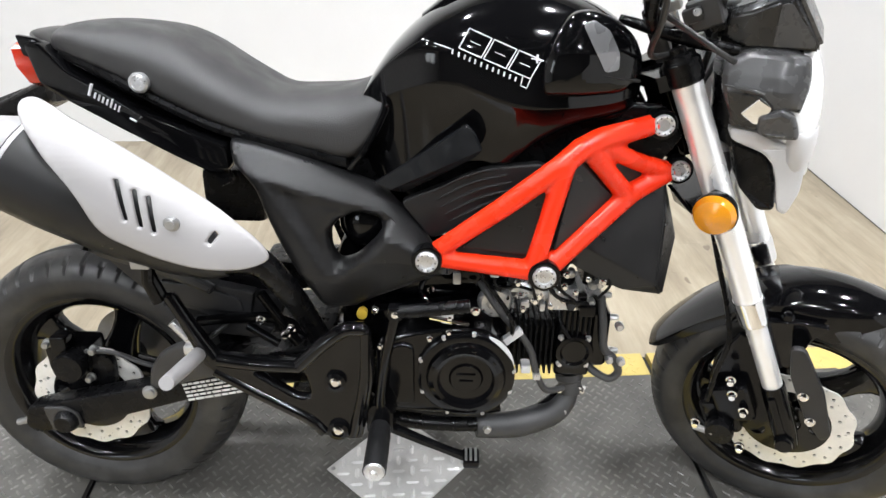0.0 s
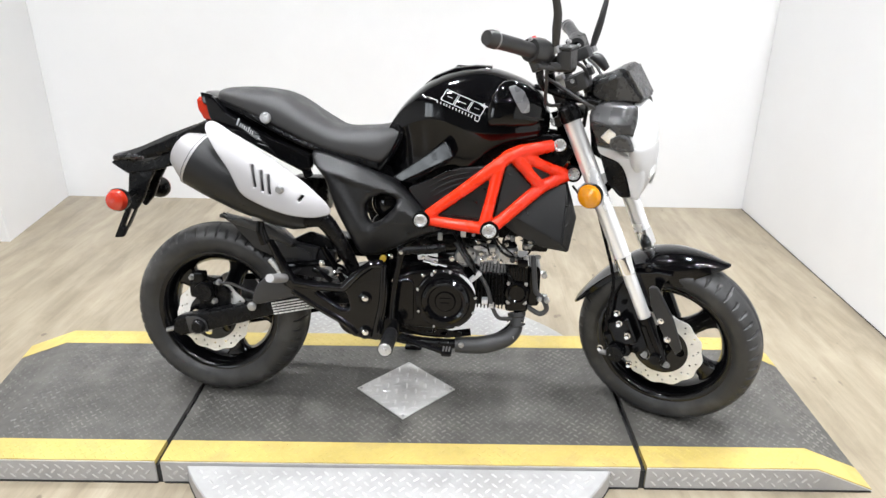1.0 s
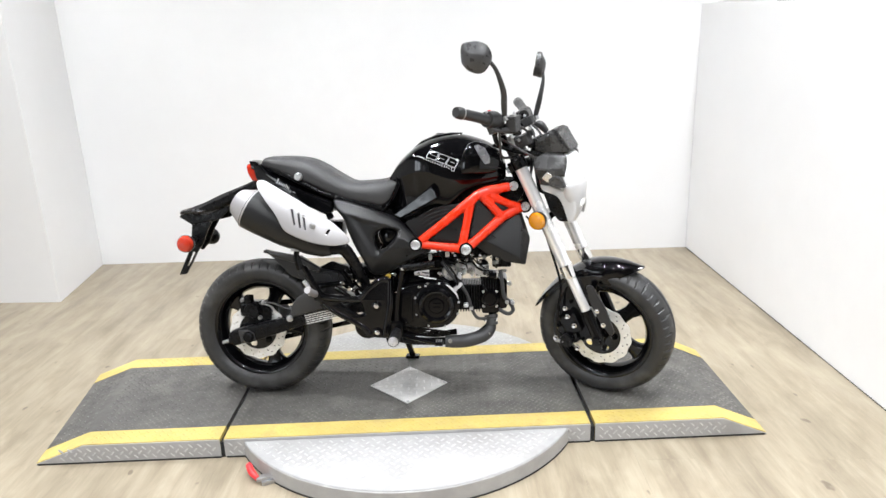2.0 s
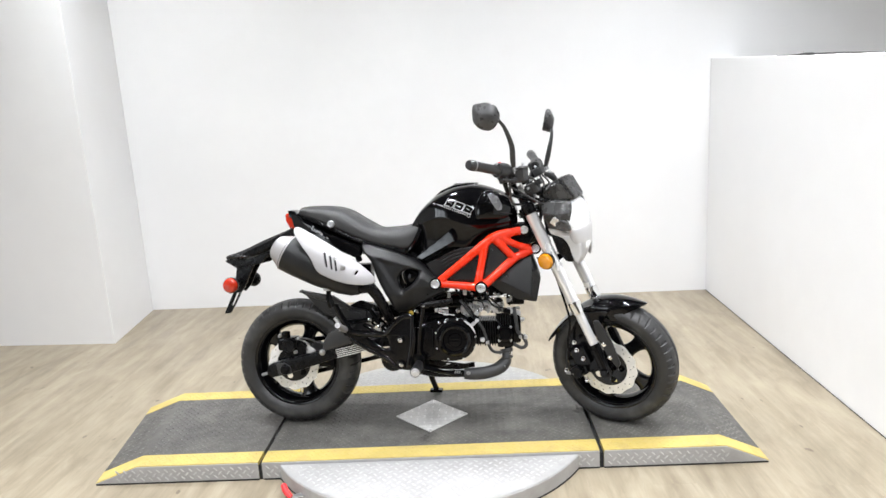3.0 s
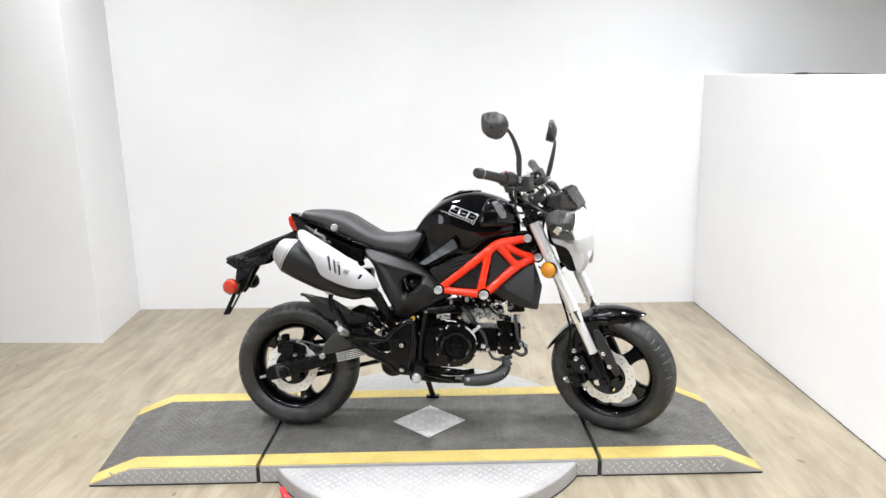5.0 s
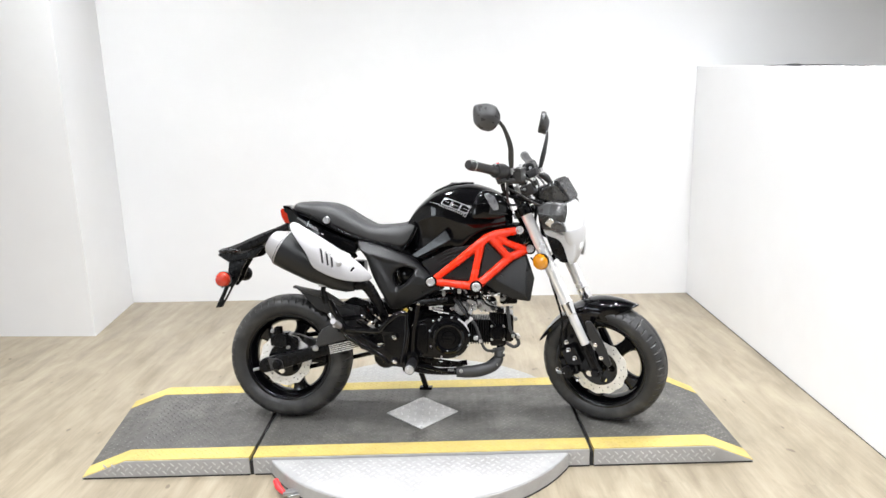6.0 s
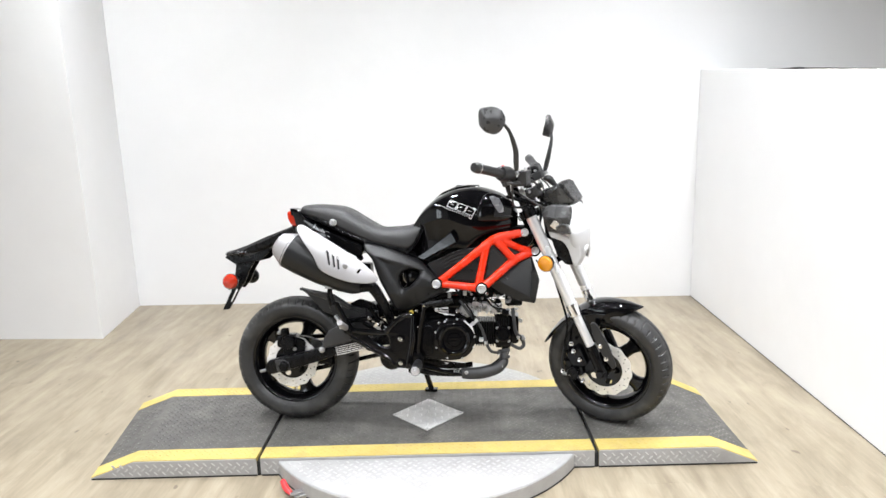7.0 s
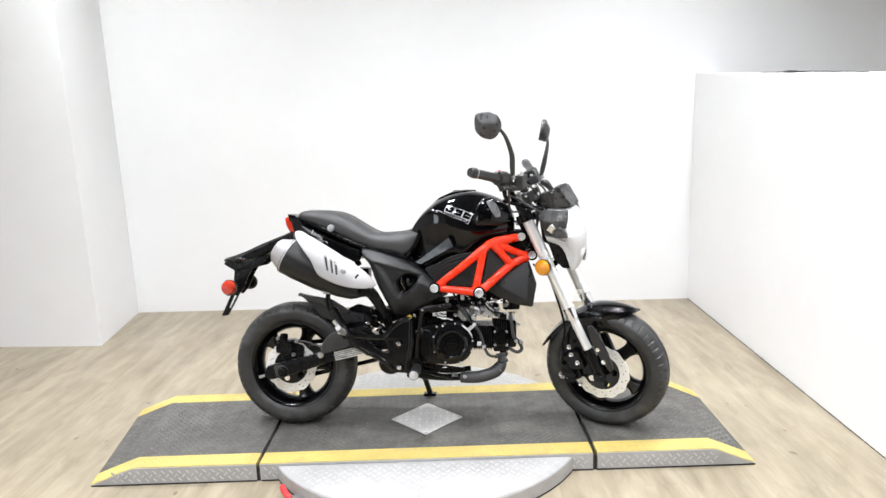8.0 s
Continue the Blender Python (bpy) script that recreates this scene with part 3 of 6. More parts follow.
def tyre(R, width, rim_r, blocks, seg=384):
    """A tyre about the y axis with cut tread grooves, open at the bead."""
    rows = []
    hw = width / 2
    prof = []
    for i in range(33):
        u = -1 + 2 * i / 32
        a = u * radians(118)
        f = max(0.0, (abs(a) - radians(90)) / radians(28))
        y = hw * math.sin(a) if f == 0 else hw * math.copysign(1 - 0.19 * f * f + (0.018 if 0.45 < f < 0.75 else 0.0), a)
        drop = (1 - math.cos(min(abs(a), radians(90)))) * (R - rim_r) * 0.52 if abs(a) < radians(90) else (R - rim_r) * (0.52 + 0.48 * (abs(a) - radians(90)) / radians(28))
        prof.append((R - drop, y, a))
    for s in range(seg):
        th = 2 * math.pi * s / seg
        row = []
        for r, y, a in prof:
            deg = math.degrees(a)
            g = 0.0
            if abs(deg) < 76:
                side = 1 if deg > 0 else -1
                turn = s / seg * blocks - side * 0.25 * (1 + abs(deg) / 70)
                reach = (12, 34, 30, 38)[int(turn) % 4]
                if turn % 1.0 < 0.16 and reach < abs(deg) < 72:
                    g = 0.0042
                if abs(deg) < 3.2:
                    g = 0.004
            row.append(((r - g) * math.cos(th), y, (r - g) * math.sin(th)))
        rows.append(row)
    b = bmesh.new()
    vs = [[b.verts.new(q) for q in r] for r in rows]
    n = len(prof)
    for i in range(seg):
        for j in range(n - 1):
            b.faces.new((vs[i][j], vs[(i + 1) % seg][j], vs[(i + 1) % seg][j + 1], vs[i][j + 1]))
    bmesh.ops.recalc_face_normals(b, faces=b.faces[:])
    return b


def wheel(name, centre, R, width, m, turn, label, disc_y, disc_r):
    """A cast five-spoke wheel with tyre and wavy brake disc."""
    at = m @ Matrix.Translation(centre)
    rr, hw = 0.168, width / 2 * 0.82
    b = lathe([(rr - 0.026, -hw * 0.30), (rr - 0.020, -hw * 0.60), (rr - 0.011, -hw * 0.88), (rr - 0.004, -hw * 0.97), (rr + 0.002, -hw * 1.0), (rr + 0.008, -hw * 1.0), (rr + 0.010, -hw * 0.95), (rr + 0.004, -hw * 0.86), (rr - 0.010, -hw * 0.75), (rr - 0.013, 0),
               (rr - 0.010, hw * 0.75), (rr + 0.004, hw * 0.86), (rr + 0.010, hw * 0.95), (rr + 0.008, hw * 1.0), (rr + 0.002, hw * 1.0), (rr - 0.004, hw * 0.97), (rr - 0.011, hw * 0.88), (rr - 0.020, hw * 0.60), (rr - 0.026, hw * 0.30), (rr - 0.027, 0)], n=72, closed=True)
    w = part(name, b, RIM, bike, label, at)
    part("tyre", tyre(R, width, rr + 0.004, 48), RUBBER, w, "black road tyre with grooved tread", at, 28)
    hub = lathe([(0, -0.064), (0.018, -0.064), (0.02, -0.05), (0.034, -0.045), (0.036, -0.01), (0.032, 0.0), (0.036, 0.03), (0.034, 0.055), (0.018, 0.06), (0, 0.06)], n=28)
    part("hub", hub, RIM, w, "", at)
    for i in range(5):
        a = turn + 72 * i
        s = bmesh.new()
        rows = []
        for x, hy, hz in ((0.026, 0.022, 0.040), (0.05, 0.02, 0.031), (0.085, 0.017, 0.024), (0.112, 0.016, 0.0235), (0.130, 0.017, 0.029), (0.141, 0.019, 0.040), (0.149, 0.02, 0.056)):
            rows.append(oval(x, 0.0, 0.0, hy, hz, 16, 3.2))
        rings(rows, bm=s)
        part("spoke", s, RIM, w, "", at @ pose(0, 0, 0, 0, a, 0))
    holes = [circle(0, 0, disc_r * 0.66, 40)]
    for i in range(16):
        a = 2 * math.pi * i / 16
        for rad, off in ((0.79, 0.0), (0.9, 0.13)):
            holes.append(circle(disc_r * rad * math.cos(a + off), disc_r * rad * math.sin(a + off), 0.0031, 8))
    part("brake_disc", plate([circle(0, 0, disc_r, 144, 0.0024, 12)] + holes, disc_y - 0.002, disc_y + 0.002, 0.0004), STEEL, w, "drilled wavy steel brake disc", at)
    eyes = [circle(0.049 * math.cos(radians(turn + 36 + 72 * i)), -0.049 * math.sin(radians(turn + 36 + 72 * i)), 0.0125, 16) for i in range(5)]
    part("disc_carrier", plate([circle(0, 0, disc_r * 0.67, 48), circle(0, 0, 0.024, 24)] + eyes, disc_y - 0.0035, disc_y + 0.0035, 0.001), RIM, w, "black disc carrier with round openings", at)
    return w


def wheels():
    w = wheel("rear_wheel", (-0.620, -0.012, 0.245), 0.2465, 0.130, Matrix(), 4, "glossy black cast five-spoke rear wheel", -0.082, 0.101)
    f = wheel("front_wheel", (0.050, 0, -0.008), 0.237, 0.120, FORK, 56, "glossy black cast five-spoke front wheel", -0.066, 0.105)
    return w, f


def swingarm():
    s = part("swingarm", plate([rounded([(-0.712, 0.218), (-0.70, 0.257), (-0.665, 0.266), (-0.43, 0.321), (-0.20, 0.366), (-0.20, 0.326), (-0.32, 0.309), (-0.43, 0.279), (-0.52, 0.250), (-0.60, 0.226), (-0.69, 0.203)], 0.012)],
                               -0.155, -0.118, 0.007), SATIN, bike, "satin black swingarm with a white printed label")
    part("far_arm", plate([rounded([(-0.70, 0.225), (-0.69, 0.265), (-0.44, 0.302), (-0.20, 0.352), (-0.20, 0.312), (-0.44, 0.262), (-0.68, 0.21)], 0.012)], 0.118, 0.15, 0.006), SATIN, s)
    part("cross_tube", tube([(-0.30, -0.12, 0.315), (-0.30, 0.12, 0.315)], 0.024, 16), SATIN, s)
    part("axle_nut", lathe([(0, -0.056), (0.014, -0.056), (0.018, -0.051), (0.021, -0.042), (0.022, 0.0), (0.0, 0.0)], (-0.632, -0.118, 0.238), (0, 1, 0), 24), SATIN, s, "dark axle cap")
    part("bridge", box(-0.42, -0.20, -0.118, 0.118, -0.016, 0.016, 0.008), SATIN, s, "", pose(0, 0, 0.393, 0, -11, 0))
    ch = part("drive_chain", plate([rounded([(-0.60, 0.318), (-0.14, 0.352), (-0.14, 0.334), (-0.60, 0.300)], 0.004)], 0.068, 0.084, 0.003), FRAME, s, "oily dark drive chain")
    part("lower_run", plate([rounded([(-0.60, 0.178), (-0.14, 0.282), (-0.14, 0.264), (-0.60, 0.160)], 0.004)], 0.068, 0.084, 0.003), FRAME, ch)
    part("sprocket", lathe([(0.03, 0.073), (0.080, 0.073), (0.080, 0.079), (0.03, 0.079)], (-0.620, 0, 0.245), (0, 1, 0), 36), CAST, ch)
    part("axle_plate", plate([rounded([(-0.668, 0.262), (-0.658, 0.214), (-0.634, 0.226), (-0.606, 0.222), (-0.612, 0.252), (-0.634, 0.264)], 0.005)], -0.161, -0.154, 0.002), SHELL, s, "dark grey axle plate")
    part("adjuster", tube([(-0.735, -0.135, 0.212), (-0.70, -0.135, 0.222)], 0.006, 10), CAST, s)
    # printed caution label: rows of small bars
    b = bmesh.new()
    rng = random.Random(4)
    for row in range(5):
        x = 0.0
        while x < 0.112:
            w = rng.uniform(0.006, 0.015)
            box(x, min(x + w, 0.115), -0.0006, 0.0006, -row * 0.0073 - 0.0036, -row * 0.0073, bm=b)
            x += w + 0.0022
    tagged(part("caution_label", b, LABEL, s, "white rows of small print", pose(-0.430, -0.1562, 0.314, 0, -12.6, 0)), kind="stuff")
    # raised gusset over the arm
    part("gusset", plate([rounded([(-0.480, 0.306), (-0.474, 0.345), (-0.452, 0.378), (-0.420, 0.396), (-0.380, 0.399), (-0.352, 0.366), (-0.36, 0.338)], 0.012)], -0.168, -0.150, 0.007), SHELL, s, "dark grey moulded gusset")
    part("gusset_bolt", bolt(-0.478, -0.168, 0.306, 0.009, 0.007), CAST, s)
    # brake caliper over the disc, with its hose
    c = part("rear_caliper", box(-0.675, -0.60, -0.115, -0.055, 0.300, 0.352, 0.012, 3), FRAME, bike, "black rear brake caliper with silver bolts")
    part("caliper_bracket", plate([rounded([(-0.652, 0.255), (-0.648, 0.308), (-0.612, 0.347), (-0.562, 0.330), (-0.569, 0.245), (-0.615, 0.215)], 0.015)], -0.112, -0.096, 0.004), SATIN, c)
    part("piston_housing", lathe([(0, 0), (0.024, 0), (0.026, 0.006), (0.026, 0.03), (0, 0.03)], (-0.622, -0.145, 0.327), (0, 1, 0), 24), SATIN, c)
    for x, z in ((-0.66, 0.362), (-0.585, 0.352), (-0.60, 0.298)):
        part("caliper_bolt", bolt(x, -0.118, z, 0.006, 0.012), CAST, c)
    part("bleed_block", box(-0.652, -0.625, -0.13, -0.10, 0.348, 0.378, 0.005), FRAME, c)
    part("brake_hose", tube([(-0.60, -0.12, 0.348), (-0.55, -0.125, 0.350), (-0.488, -0.13, 0.331), (-0.44, -0.14, 0.345), (-0.36, -0.10, 0.40)], 0.004, 8, 5), SHELL, c, "dark braided hose")
    # hugger over the rear tyre
    rows = []
    for i in range(8):
        a = radians(12 + i * 7.2)
        R = 0.262 + 0.0028 * i
        hw, low = 0.062 * (1 - 0.035 * i), 0.030 - 0.0024 * i
        rows.append([(-0.618 + (R + dz) * math.cos(a), y, 0.243 + (R + dz) * math.sin(a)) for y, dz in ((-hw, -low), (-hw, -0.004), (-hw * 0.7, 0.004), (0, 0.006), (hw * 0.7, 0.004), (hw, -0.004), (hw, -low), (hw - 0.003, -low), (hw - 0.003, -0.006), (0, 0.002), (-hw + 0.003, -0.006), (-hw + 0.003, -low))])
    h = part("hugger", rings(rows), SATIN, bike, "satin black inner mudguard over the rear tyre")
    part("flare", plate([rounded([(-0.578, 0.533), (-0.453, 0.508), (-0.379, 0.462), (-0.318, 0.450), (-0.332, 0.386), (-0.407, 0.408), (-0.489, 0.440), (-0.549, 0.503)], 0.004)], -0.092, -0.068, 0.004), FENDER, h)
    # paler strip: light from above on the flare's edge, put into the colour
    part("flare_top", plate([rounded([(-0.580, 0.535), (-0.452, 0.514), (-0.376, 0.465), (-0.384, 0.452), (-0.46, 0.486), (-0.552, 0.514)], 0.004)], -0.112, -0.092, 0.007), SHELL, h, "paler strip for the lit mudguard edge")
    part("chain_guard", box(-0.44, -0.29, -0.085, -0.06, 0.398, 0.432, 0.006), MATTE, h, m=pose(0, 0, 0, 0, 2, 0))


def inner_parts():
    """Dark mouldings between the tyre, the silencer and the swingarm."""
    a = part("airbox", plate([rounded([(-0.20, 0.41), (-0.15, 0.41), (-0.13, 0.50), (-0.14, 0.545), (-0.175, 0.54), (-0.20, 0.47)], 0.015)], -0.06, 0.10, 0.01), SATIN, bike, "black air box behind the side cover")
    # dark mass added on the far side so that the gaps look dark
    part("tool_box", box(-0.34, -0.10, 0.02, 0.115, 0.40, 0.455, 0.012), SATIN, a)
    part("flap", plate([rounded([(-0.47, 0.472), (-0.40, 0.462), (-0.34, 0.440), (-0.335, 0.412), (-0.40, 0.418), (-0.46, 0.44)], 0.01)], -0.098, -0.086, 0.004), FENDER, a, "dark grey moulded flap")
    part("flap", plate([rounded([(-0.42, 0.410), (-0.33, 0.405), (-0.285, 0.392), (-0.30, 0.372), (-0.40, 0.380)], 0.008)], -0.105, -0.092, 0.004), FENDER, a, "dark grey moulded flap")
    part("rail", tube([(-0.41, -0.105, 0.402), (-0.33, -0.11, 0.415), (-0.27, -0.11, 0.412), (-0.21, -0.11, 0.375)], 0.0085, 10, 4), FRAME, a)
    part("bolt", bolt(-0.255, -0.118, 0.402, 0.006, 0.006), CHROME, a)
    part("bolt", bolt(-0.225, -0.105, 0.51, 0.005, 0.006), CHROME, a)


def shock():
    s = part("rear_shock", tube([(-0.360, 0.065, 0.380), (-0.200, 0.065, 0.455)], 0.015, 14), FRAME, bike, "black coil-over rear shock")
    pts = []
    a, c = Vector((-0.345, 0.065, 0.387)), Vector((-0.225, 0.065, 0.443))
    d = (c - a)
    u = d.normalized()
    p, q = u.orthogonal().normalized(), u.cross(u.orthogonal().normalized())
    for i in range(101):
        t = i / 100
        pts.append(a + d * t + 0.028 * (math.cos(t * 14 * math.pi) * p + math.sin(t * 14 * math.pi) * q))
    part("spring", tube(pts, 0.0055, 8), FRAME, s, "black coil spring")
    part("lower_mount", lathe([(0, -0.02), (0.02, -0.02), (0.02, 0.02), (0, 0.02)], (-0.362, 0.065, 0.378), (0, 1, 0), 18), CAST, s)


def muffler():
    ax = Vector((0.872, 0, -0.49)).normalized()        # along the silencer, to the front
    c0 = Vector((-0.588, -0.185, 0.690))
    prof = [(0.0, -0.052), (0.034, -0.052), (0.044, -0.046), (0.062, -0.012), (0.068, 0.0)]
    body = [(0.070, 0.0), (0.069, 0.06), (0.062, 0.15), (0.046, 0.24), (0.030, 0.29), (0.012, 0.315), (0, 0.317)]
    mu = part("muffler", lathe([(0, 0.0)] + body, c0, ax, 40), MATTE, bike, "matte black silencer with silver heat shield")
    part("end_cap", lathe(prof + [(0.0705, 0.002), (0.0705, 0.007), (0.067, 0.010), (0.0, 0.010)], c0, ax, 40), SHIELD, mu, "silver end cap")
    up = Vector((0.49, 0, 0.872)).normalized()

    def wrap(x, z):
        d = (Vector((x, 0, z)) - Vector((c0.x, 0, c0.z))).dot(up)
        along = (Vector((x, 0, z)) - Vector((c0.x, 0, c0.z))).dot(ax)
        return -0.262 + 0.13 - math.sqrt(0.13 ** 2 - min(0.09, abs(d - 0.022)) ** 2) + 0.03 * max(0.0, (along - 0.28) / 0.12) ** 2 + 0.012 * max(0.0, (0.06 - along) / 0.06)

    out = rounded([(-0.545, 0.780), (-0.527, 0.786), (-0.475, 0.757), (-0.389, 0.704), (-0.301, 0.646), (-0.253, 0.604), (-0.236, 0.576), (-0.276, 0.567), (-0.339, 0.573), (-0.390, 0.588), (-0.452, 0.618), (-0.474, 0.672), (-0.510, 0.720), (-0.538, 0.756)], 0.022, 4)

    def slot(xa, za, xb, zb, w=0.0032):
        d = Vector((xb - xa, zb - za)).normalized()
        n2 = Vector((-d.y, d.x)) * w
        a, c = Vector((xa, za)), Vector((xb, zb))
        return rounded([tuple(a + n2), tuple(a - n2), tuple(c - n2), tuple(c + n2)], w * 0.9, 2)

    holes = [slot(-0.424, 0.689, -0.414, 0.637), slot(-0.403, 0.676, -0.396, 0.628), slot(-0.386, 0.667, -0.380, 0.621), slot(-0.314, 0.606, -0.303, 0.620, 0.0035)]
    # finer skin so that it can follow the silencer
    b = plate([out] + holes, -0.004, 0.004, 0.003)
    gridded(b, 0.010)
    for v in b.verts:
        v.co.y += wrap(v.co.x, v.co.z)
    part("heat_shield", b, SHIELD, mu, "silver heat shield with three slots", sharp=50)
    y = wrap(-0.357, 0.633)
    part("shield_bolt", lathe([(0, 0), (0.0105, 0), (0.0105, -0.004), (0.006, -0.006), (0.006, -0.009), (0, -0.009)], (-0.357, y - 0.002, 0.633), (0, 1, 0), 20), CAST, mu, "grey button bolt")
    part("hanger", tube([(-0.435, -0.185, 0.55), (-0.438, -0.19, 0.515), (-0.43, -0.185, 0.48)], 0.009, 10), FRAME, mu)
    part("hanger_clip", box(-0.447, -0.42, -0.215, -0.18, 0.545, 0.562, 0.003), CAST, mu)
    # header: from the cylinder down, back under the engine and up to the silencer
    ex = part("exhaust_pipe", tube([(0.218, -0.02, 0.325), (0.216, -0.030, 0.290), (0.205, -0.048, 0.248), (0.150, -0.075, 0.213), (0.06, -0.090, 0.204), (-0.06, -0.09, 0.205), (-0.13, -0.08, 0.225), (-0.19, -0.09, 0.32), (-0.226, -0.135, 0.440), (-0.248, -0.163, 0.500), (-0.278, -0.181, 0.548), (-0.318, -0.185, 0.552)],
                                    [0.012, 0.013, 0.015, 0.016, 0.014, 0.014, 0.016, 0.017, 0.018, 0.0195, 0.022, 0.024], 16, 6), SATIN, bike, "satin black exhaust pipe")
    part("pipe_guard", tube([(0.212, -0.050, 0.252), (0.203, -0.060, 0.234), (0.180, -0.071, 0.217), (0.13, -0.084, 0.204), (0.085, -0.091, 0.202), (0.050, -0.095, 0.203)], [0.018, 0.021, 0.0230, 0.0235, 0.0225, 0.0205], 18, 6), PIPE, ex, "dark grey pipe guard")
    part("guard_bolt", bolt(0.068, -0.112, 0.209, 0.006, 0.006), CAST, ex)
    part("guard_bolt", bolt(0.201, -0.078, 0.227, 0.006, 0.006), CAST, ex)


def seat():
    st = [(-0.582, 0.838, 0.826, 0.052), (-0.577, 0.849, 0.822, 0.072), (-0.56, 0.858, 0.817, 0.092), (-0.5, 0.860, 0.796, 0.11), (-0.43, 0.853, 0.762, 0.12), (-0.385, 0.836, 0.74, 0.122), (-0.345, 0.811, 0.722, 0.121), (-0.305, 0.787, 0.708, 0.117), (-0.265, 0.768, 0.696, 0.114), (-0.21, 0.768, 0.683, 0.112), (-0.155, 0.773, 0.67, 0.114), (-0.118, 0.784, 0.7, 0.114), (-0.09, 0.777, 0.75, 0.106)]
    rows = []
    for x, top, low, hw in curve(st, 4):
        mid = low + (top - low) * 0.30
        rows.append(oval(x, 0, mid, hw, top - mid, 44, 3.0, mid - low))
    b = rings(rows)
    s = part("seat", b, VINYL, bike, "black grained vinyl seat", sharp=60)
    part("seat_base", rings([oval(x, 0, low + 0.006, hw * 0.985, 0.012, 24, 4, 0.014) for x, top, low, hw in curve(st[2:-2], 3)]), SATIN, s, "black plastic seat base")
    for s2 in (-1, 1):
        part("piping", tube([(-0.112, s2 * 0.075, 0.788), (-0.100, s2 * 0.104, 0.776), (-0.098, s2 * 0.113, 0.755), (-0.125, s2 * 0.116, 0.70), (-0.150, s2 * 0.112, 0.668)], 0.005, 8, 5), GLOSS, s)
    part("seat_button", lathe([(0, 0.004), (0.0135, 0.004), (0.0145, -0.001), (0.0135, -0.005), (0.010, -0.0065), (0.009, -0.005), (0.006, -0.005), (0.005, -0.0065), (0.0, -0.0065)], (-0.434, -0.1245, 0.788), (0, 1, 0.05), 28), BOLT, s, "pale metal button")


def tail():
    # side cowl under the seat
    def warp(x, z):
        return 0.02 * ((x + 0.33) / 0.3) ** 2 + 0.10 * max(0, -0.55 - x)
    t = part("tail_cowl", plate([rounded([(-0.603, 0.836), (-0.578, 0.838), (-0.54, 0.800), (-0.43, 0.742), (-0.325, 0.702), (-0.322, 0.664), (-0.345, 0.656), (-0.404, 0.684), (-0.478, 0.722), (-0.537, 0.752), (-0.588, 0.778)], 0.010)], -0.124, -0.092, 0.006, warp), GLOSS, bike, "gloss black tail cowl with a white script decal")
    part("far_cowl", plate([rounded([(-0.618, 0.846), (-0.585, 0.838), (-0.54, 0.806), (-0.318, 0.704), (-0.322, 0.655), (-0.50, 0.735), (-0.622, 0.79)], 0.010)], 0.09, 0.12, 0.006, lambda x, z: -warp(x, z)), GLOSS, t)
    part("tail_deck", rings([oval(x, 0, z, hw, 0.012, 20, 3.5) for x, z, hw in ((-0.622, 0.836, 0.05), (-0.60, 0.832, 0.08), (-0.54, 0.805, 0.09), (-0.45, 0.755, 0.09))]), GLOSS, t)
    part("tail_floor", rings([oval(x, 0, z, hw, 0.012, 20, 3.5) for x, z, hw in ((-0.615, 0.796, 0.07), (-0.54, 0.774, 0.085), (-0.42, 0.714, 0.085), (-0.33, 0.676, 0.08))]), SATIN, t)
    part("tail_tip", plate([rounded([(-0.612, 0.846), (-0.585, 0.842), (-0.565, 0.826), (-0.585, 0.812), (-0.606, 0.818)], 0.003)], -0.100, -0.088, 0.003), GLOSS, t)
    part("seat_strap", plate([rounded([(-0.364, 0.702), (-0.344, 0.702), (-0.322, 0.646), (-0.342, 0.636)], 0.004)], -0.116, -0.100, 0.003), SATIN, t, "black seat strap")
    # script decal, drawn as slanted strokes
    b = bmesh.new()
    u, v = Vector((0.86, 0, -0.48)).normalized(), Vector((0.40, 0, 0.92)).normalized()
    o = Vector((-0.512, -0.1205, 0.768))
    pos = 0.0
    for h, w in ((0.0170, 0.0066), (0.0085, 0.0046), (0.0085, 0.0046), (0.0085, 0.0046), (0.0085, 0.0046), (0.0125, 0.0046), (0.0085, 0.0040), (0.0085, 0.0040)):
        p = o + u * pos
        p.y = -0.1265 + warp(p.x, p.z) + 0.0195
        q = p + v * h
        tube([p - Vector((0, 0.018, 0)), q - Vector((0, 0.018, 0))], w * 0.34, 6, bm=b)
        pos += w + 0.0016
    p = o + u * (pos + 0.012)
    p.y = -0.1265 + warp(p.x, p.z) + 0.0015
    tube([p, p + u * 0.010], 0.0014, 6, bm=b)
    tagged(part("script_decal", b, DECAL, t, "white slanted strokes"), kind="stuff")
    part("tail_light", rings([[(x - 0.004 - 0.014 * (1 - u * u), hw * u, z) for u in (-1, -0.8, -0.5, 0, 0.5, 0.8, 1)] + [(x + 0.03, hw * u * 0.96, z) for u in (1, 0.8, 0.5, 0, -0.5, -0.8, -1)]
                              for x, z, hw in ((-0.598, 0.772, 0.080), (-0.604, 0.780, 0.094), (-0.614, 0.803, 0.100), (-0.619, 0.826, 0.096), (-0.617, 0.834, 0.085))]), REDLENS, bike, "red tail lamp lens")
    # rear mudguard and number plate bracket
    g = part("rear_fender", rings([oval(x, 0, z, hw, hz, 24, 3.4) for x, z, hw, hz in curve([(-0.60, 0.765, 0.075, 0.022), (-0.66, 0.738, 0.07, 0.022), (-0.74, 0.700, 0.06, 0.024), (-0.80, 0.680, 0.055, 0.022), (-0.845, 0.664, 0.05, 0.018), (-0.880, 0.655, 0.03, 0.010)], 3)]), SATIN, bike, "satin black rear mudguard arm with plate bracket")
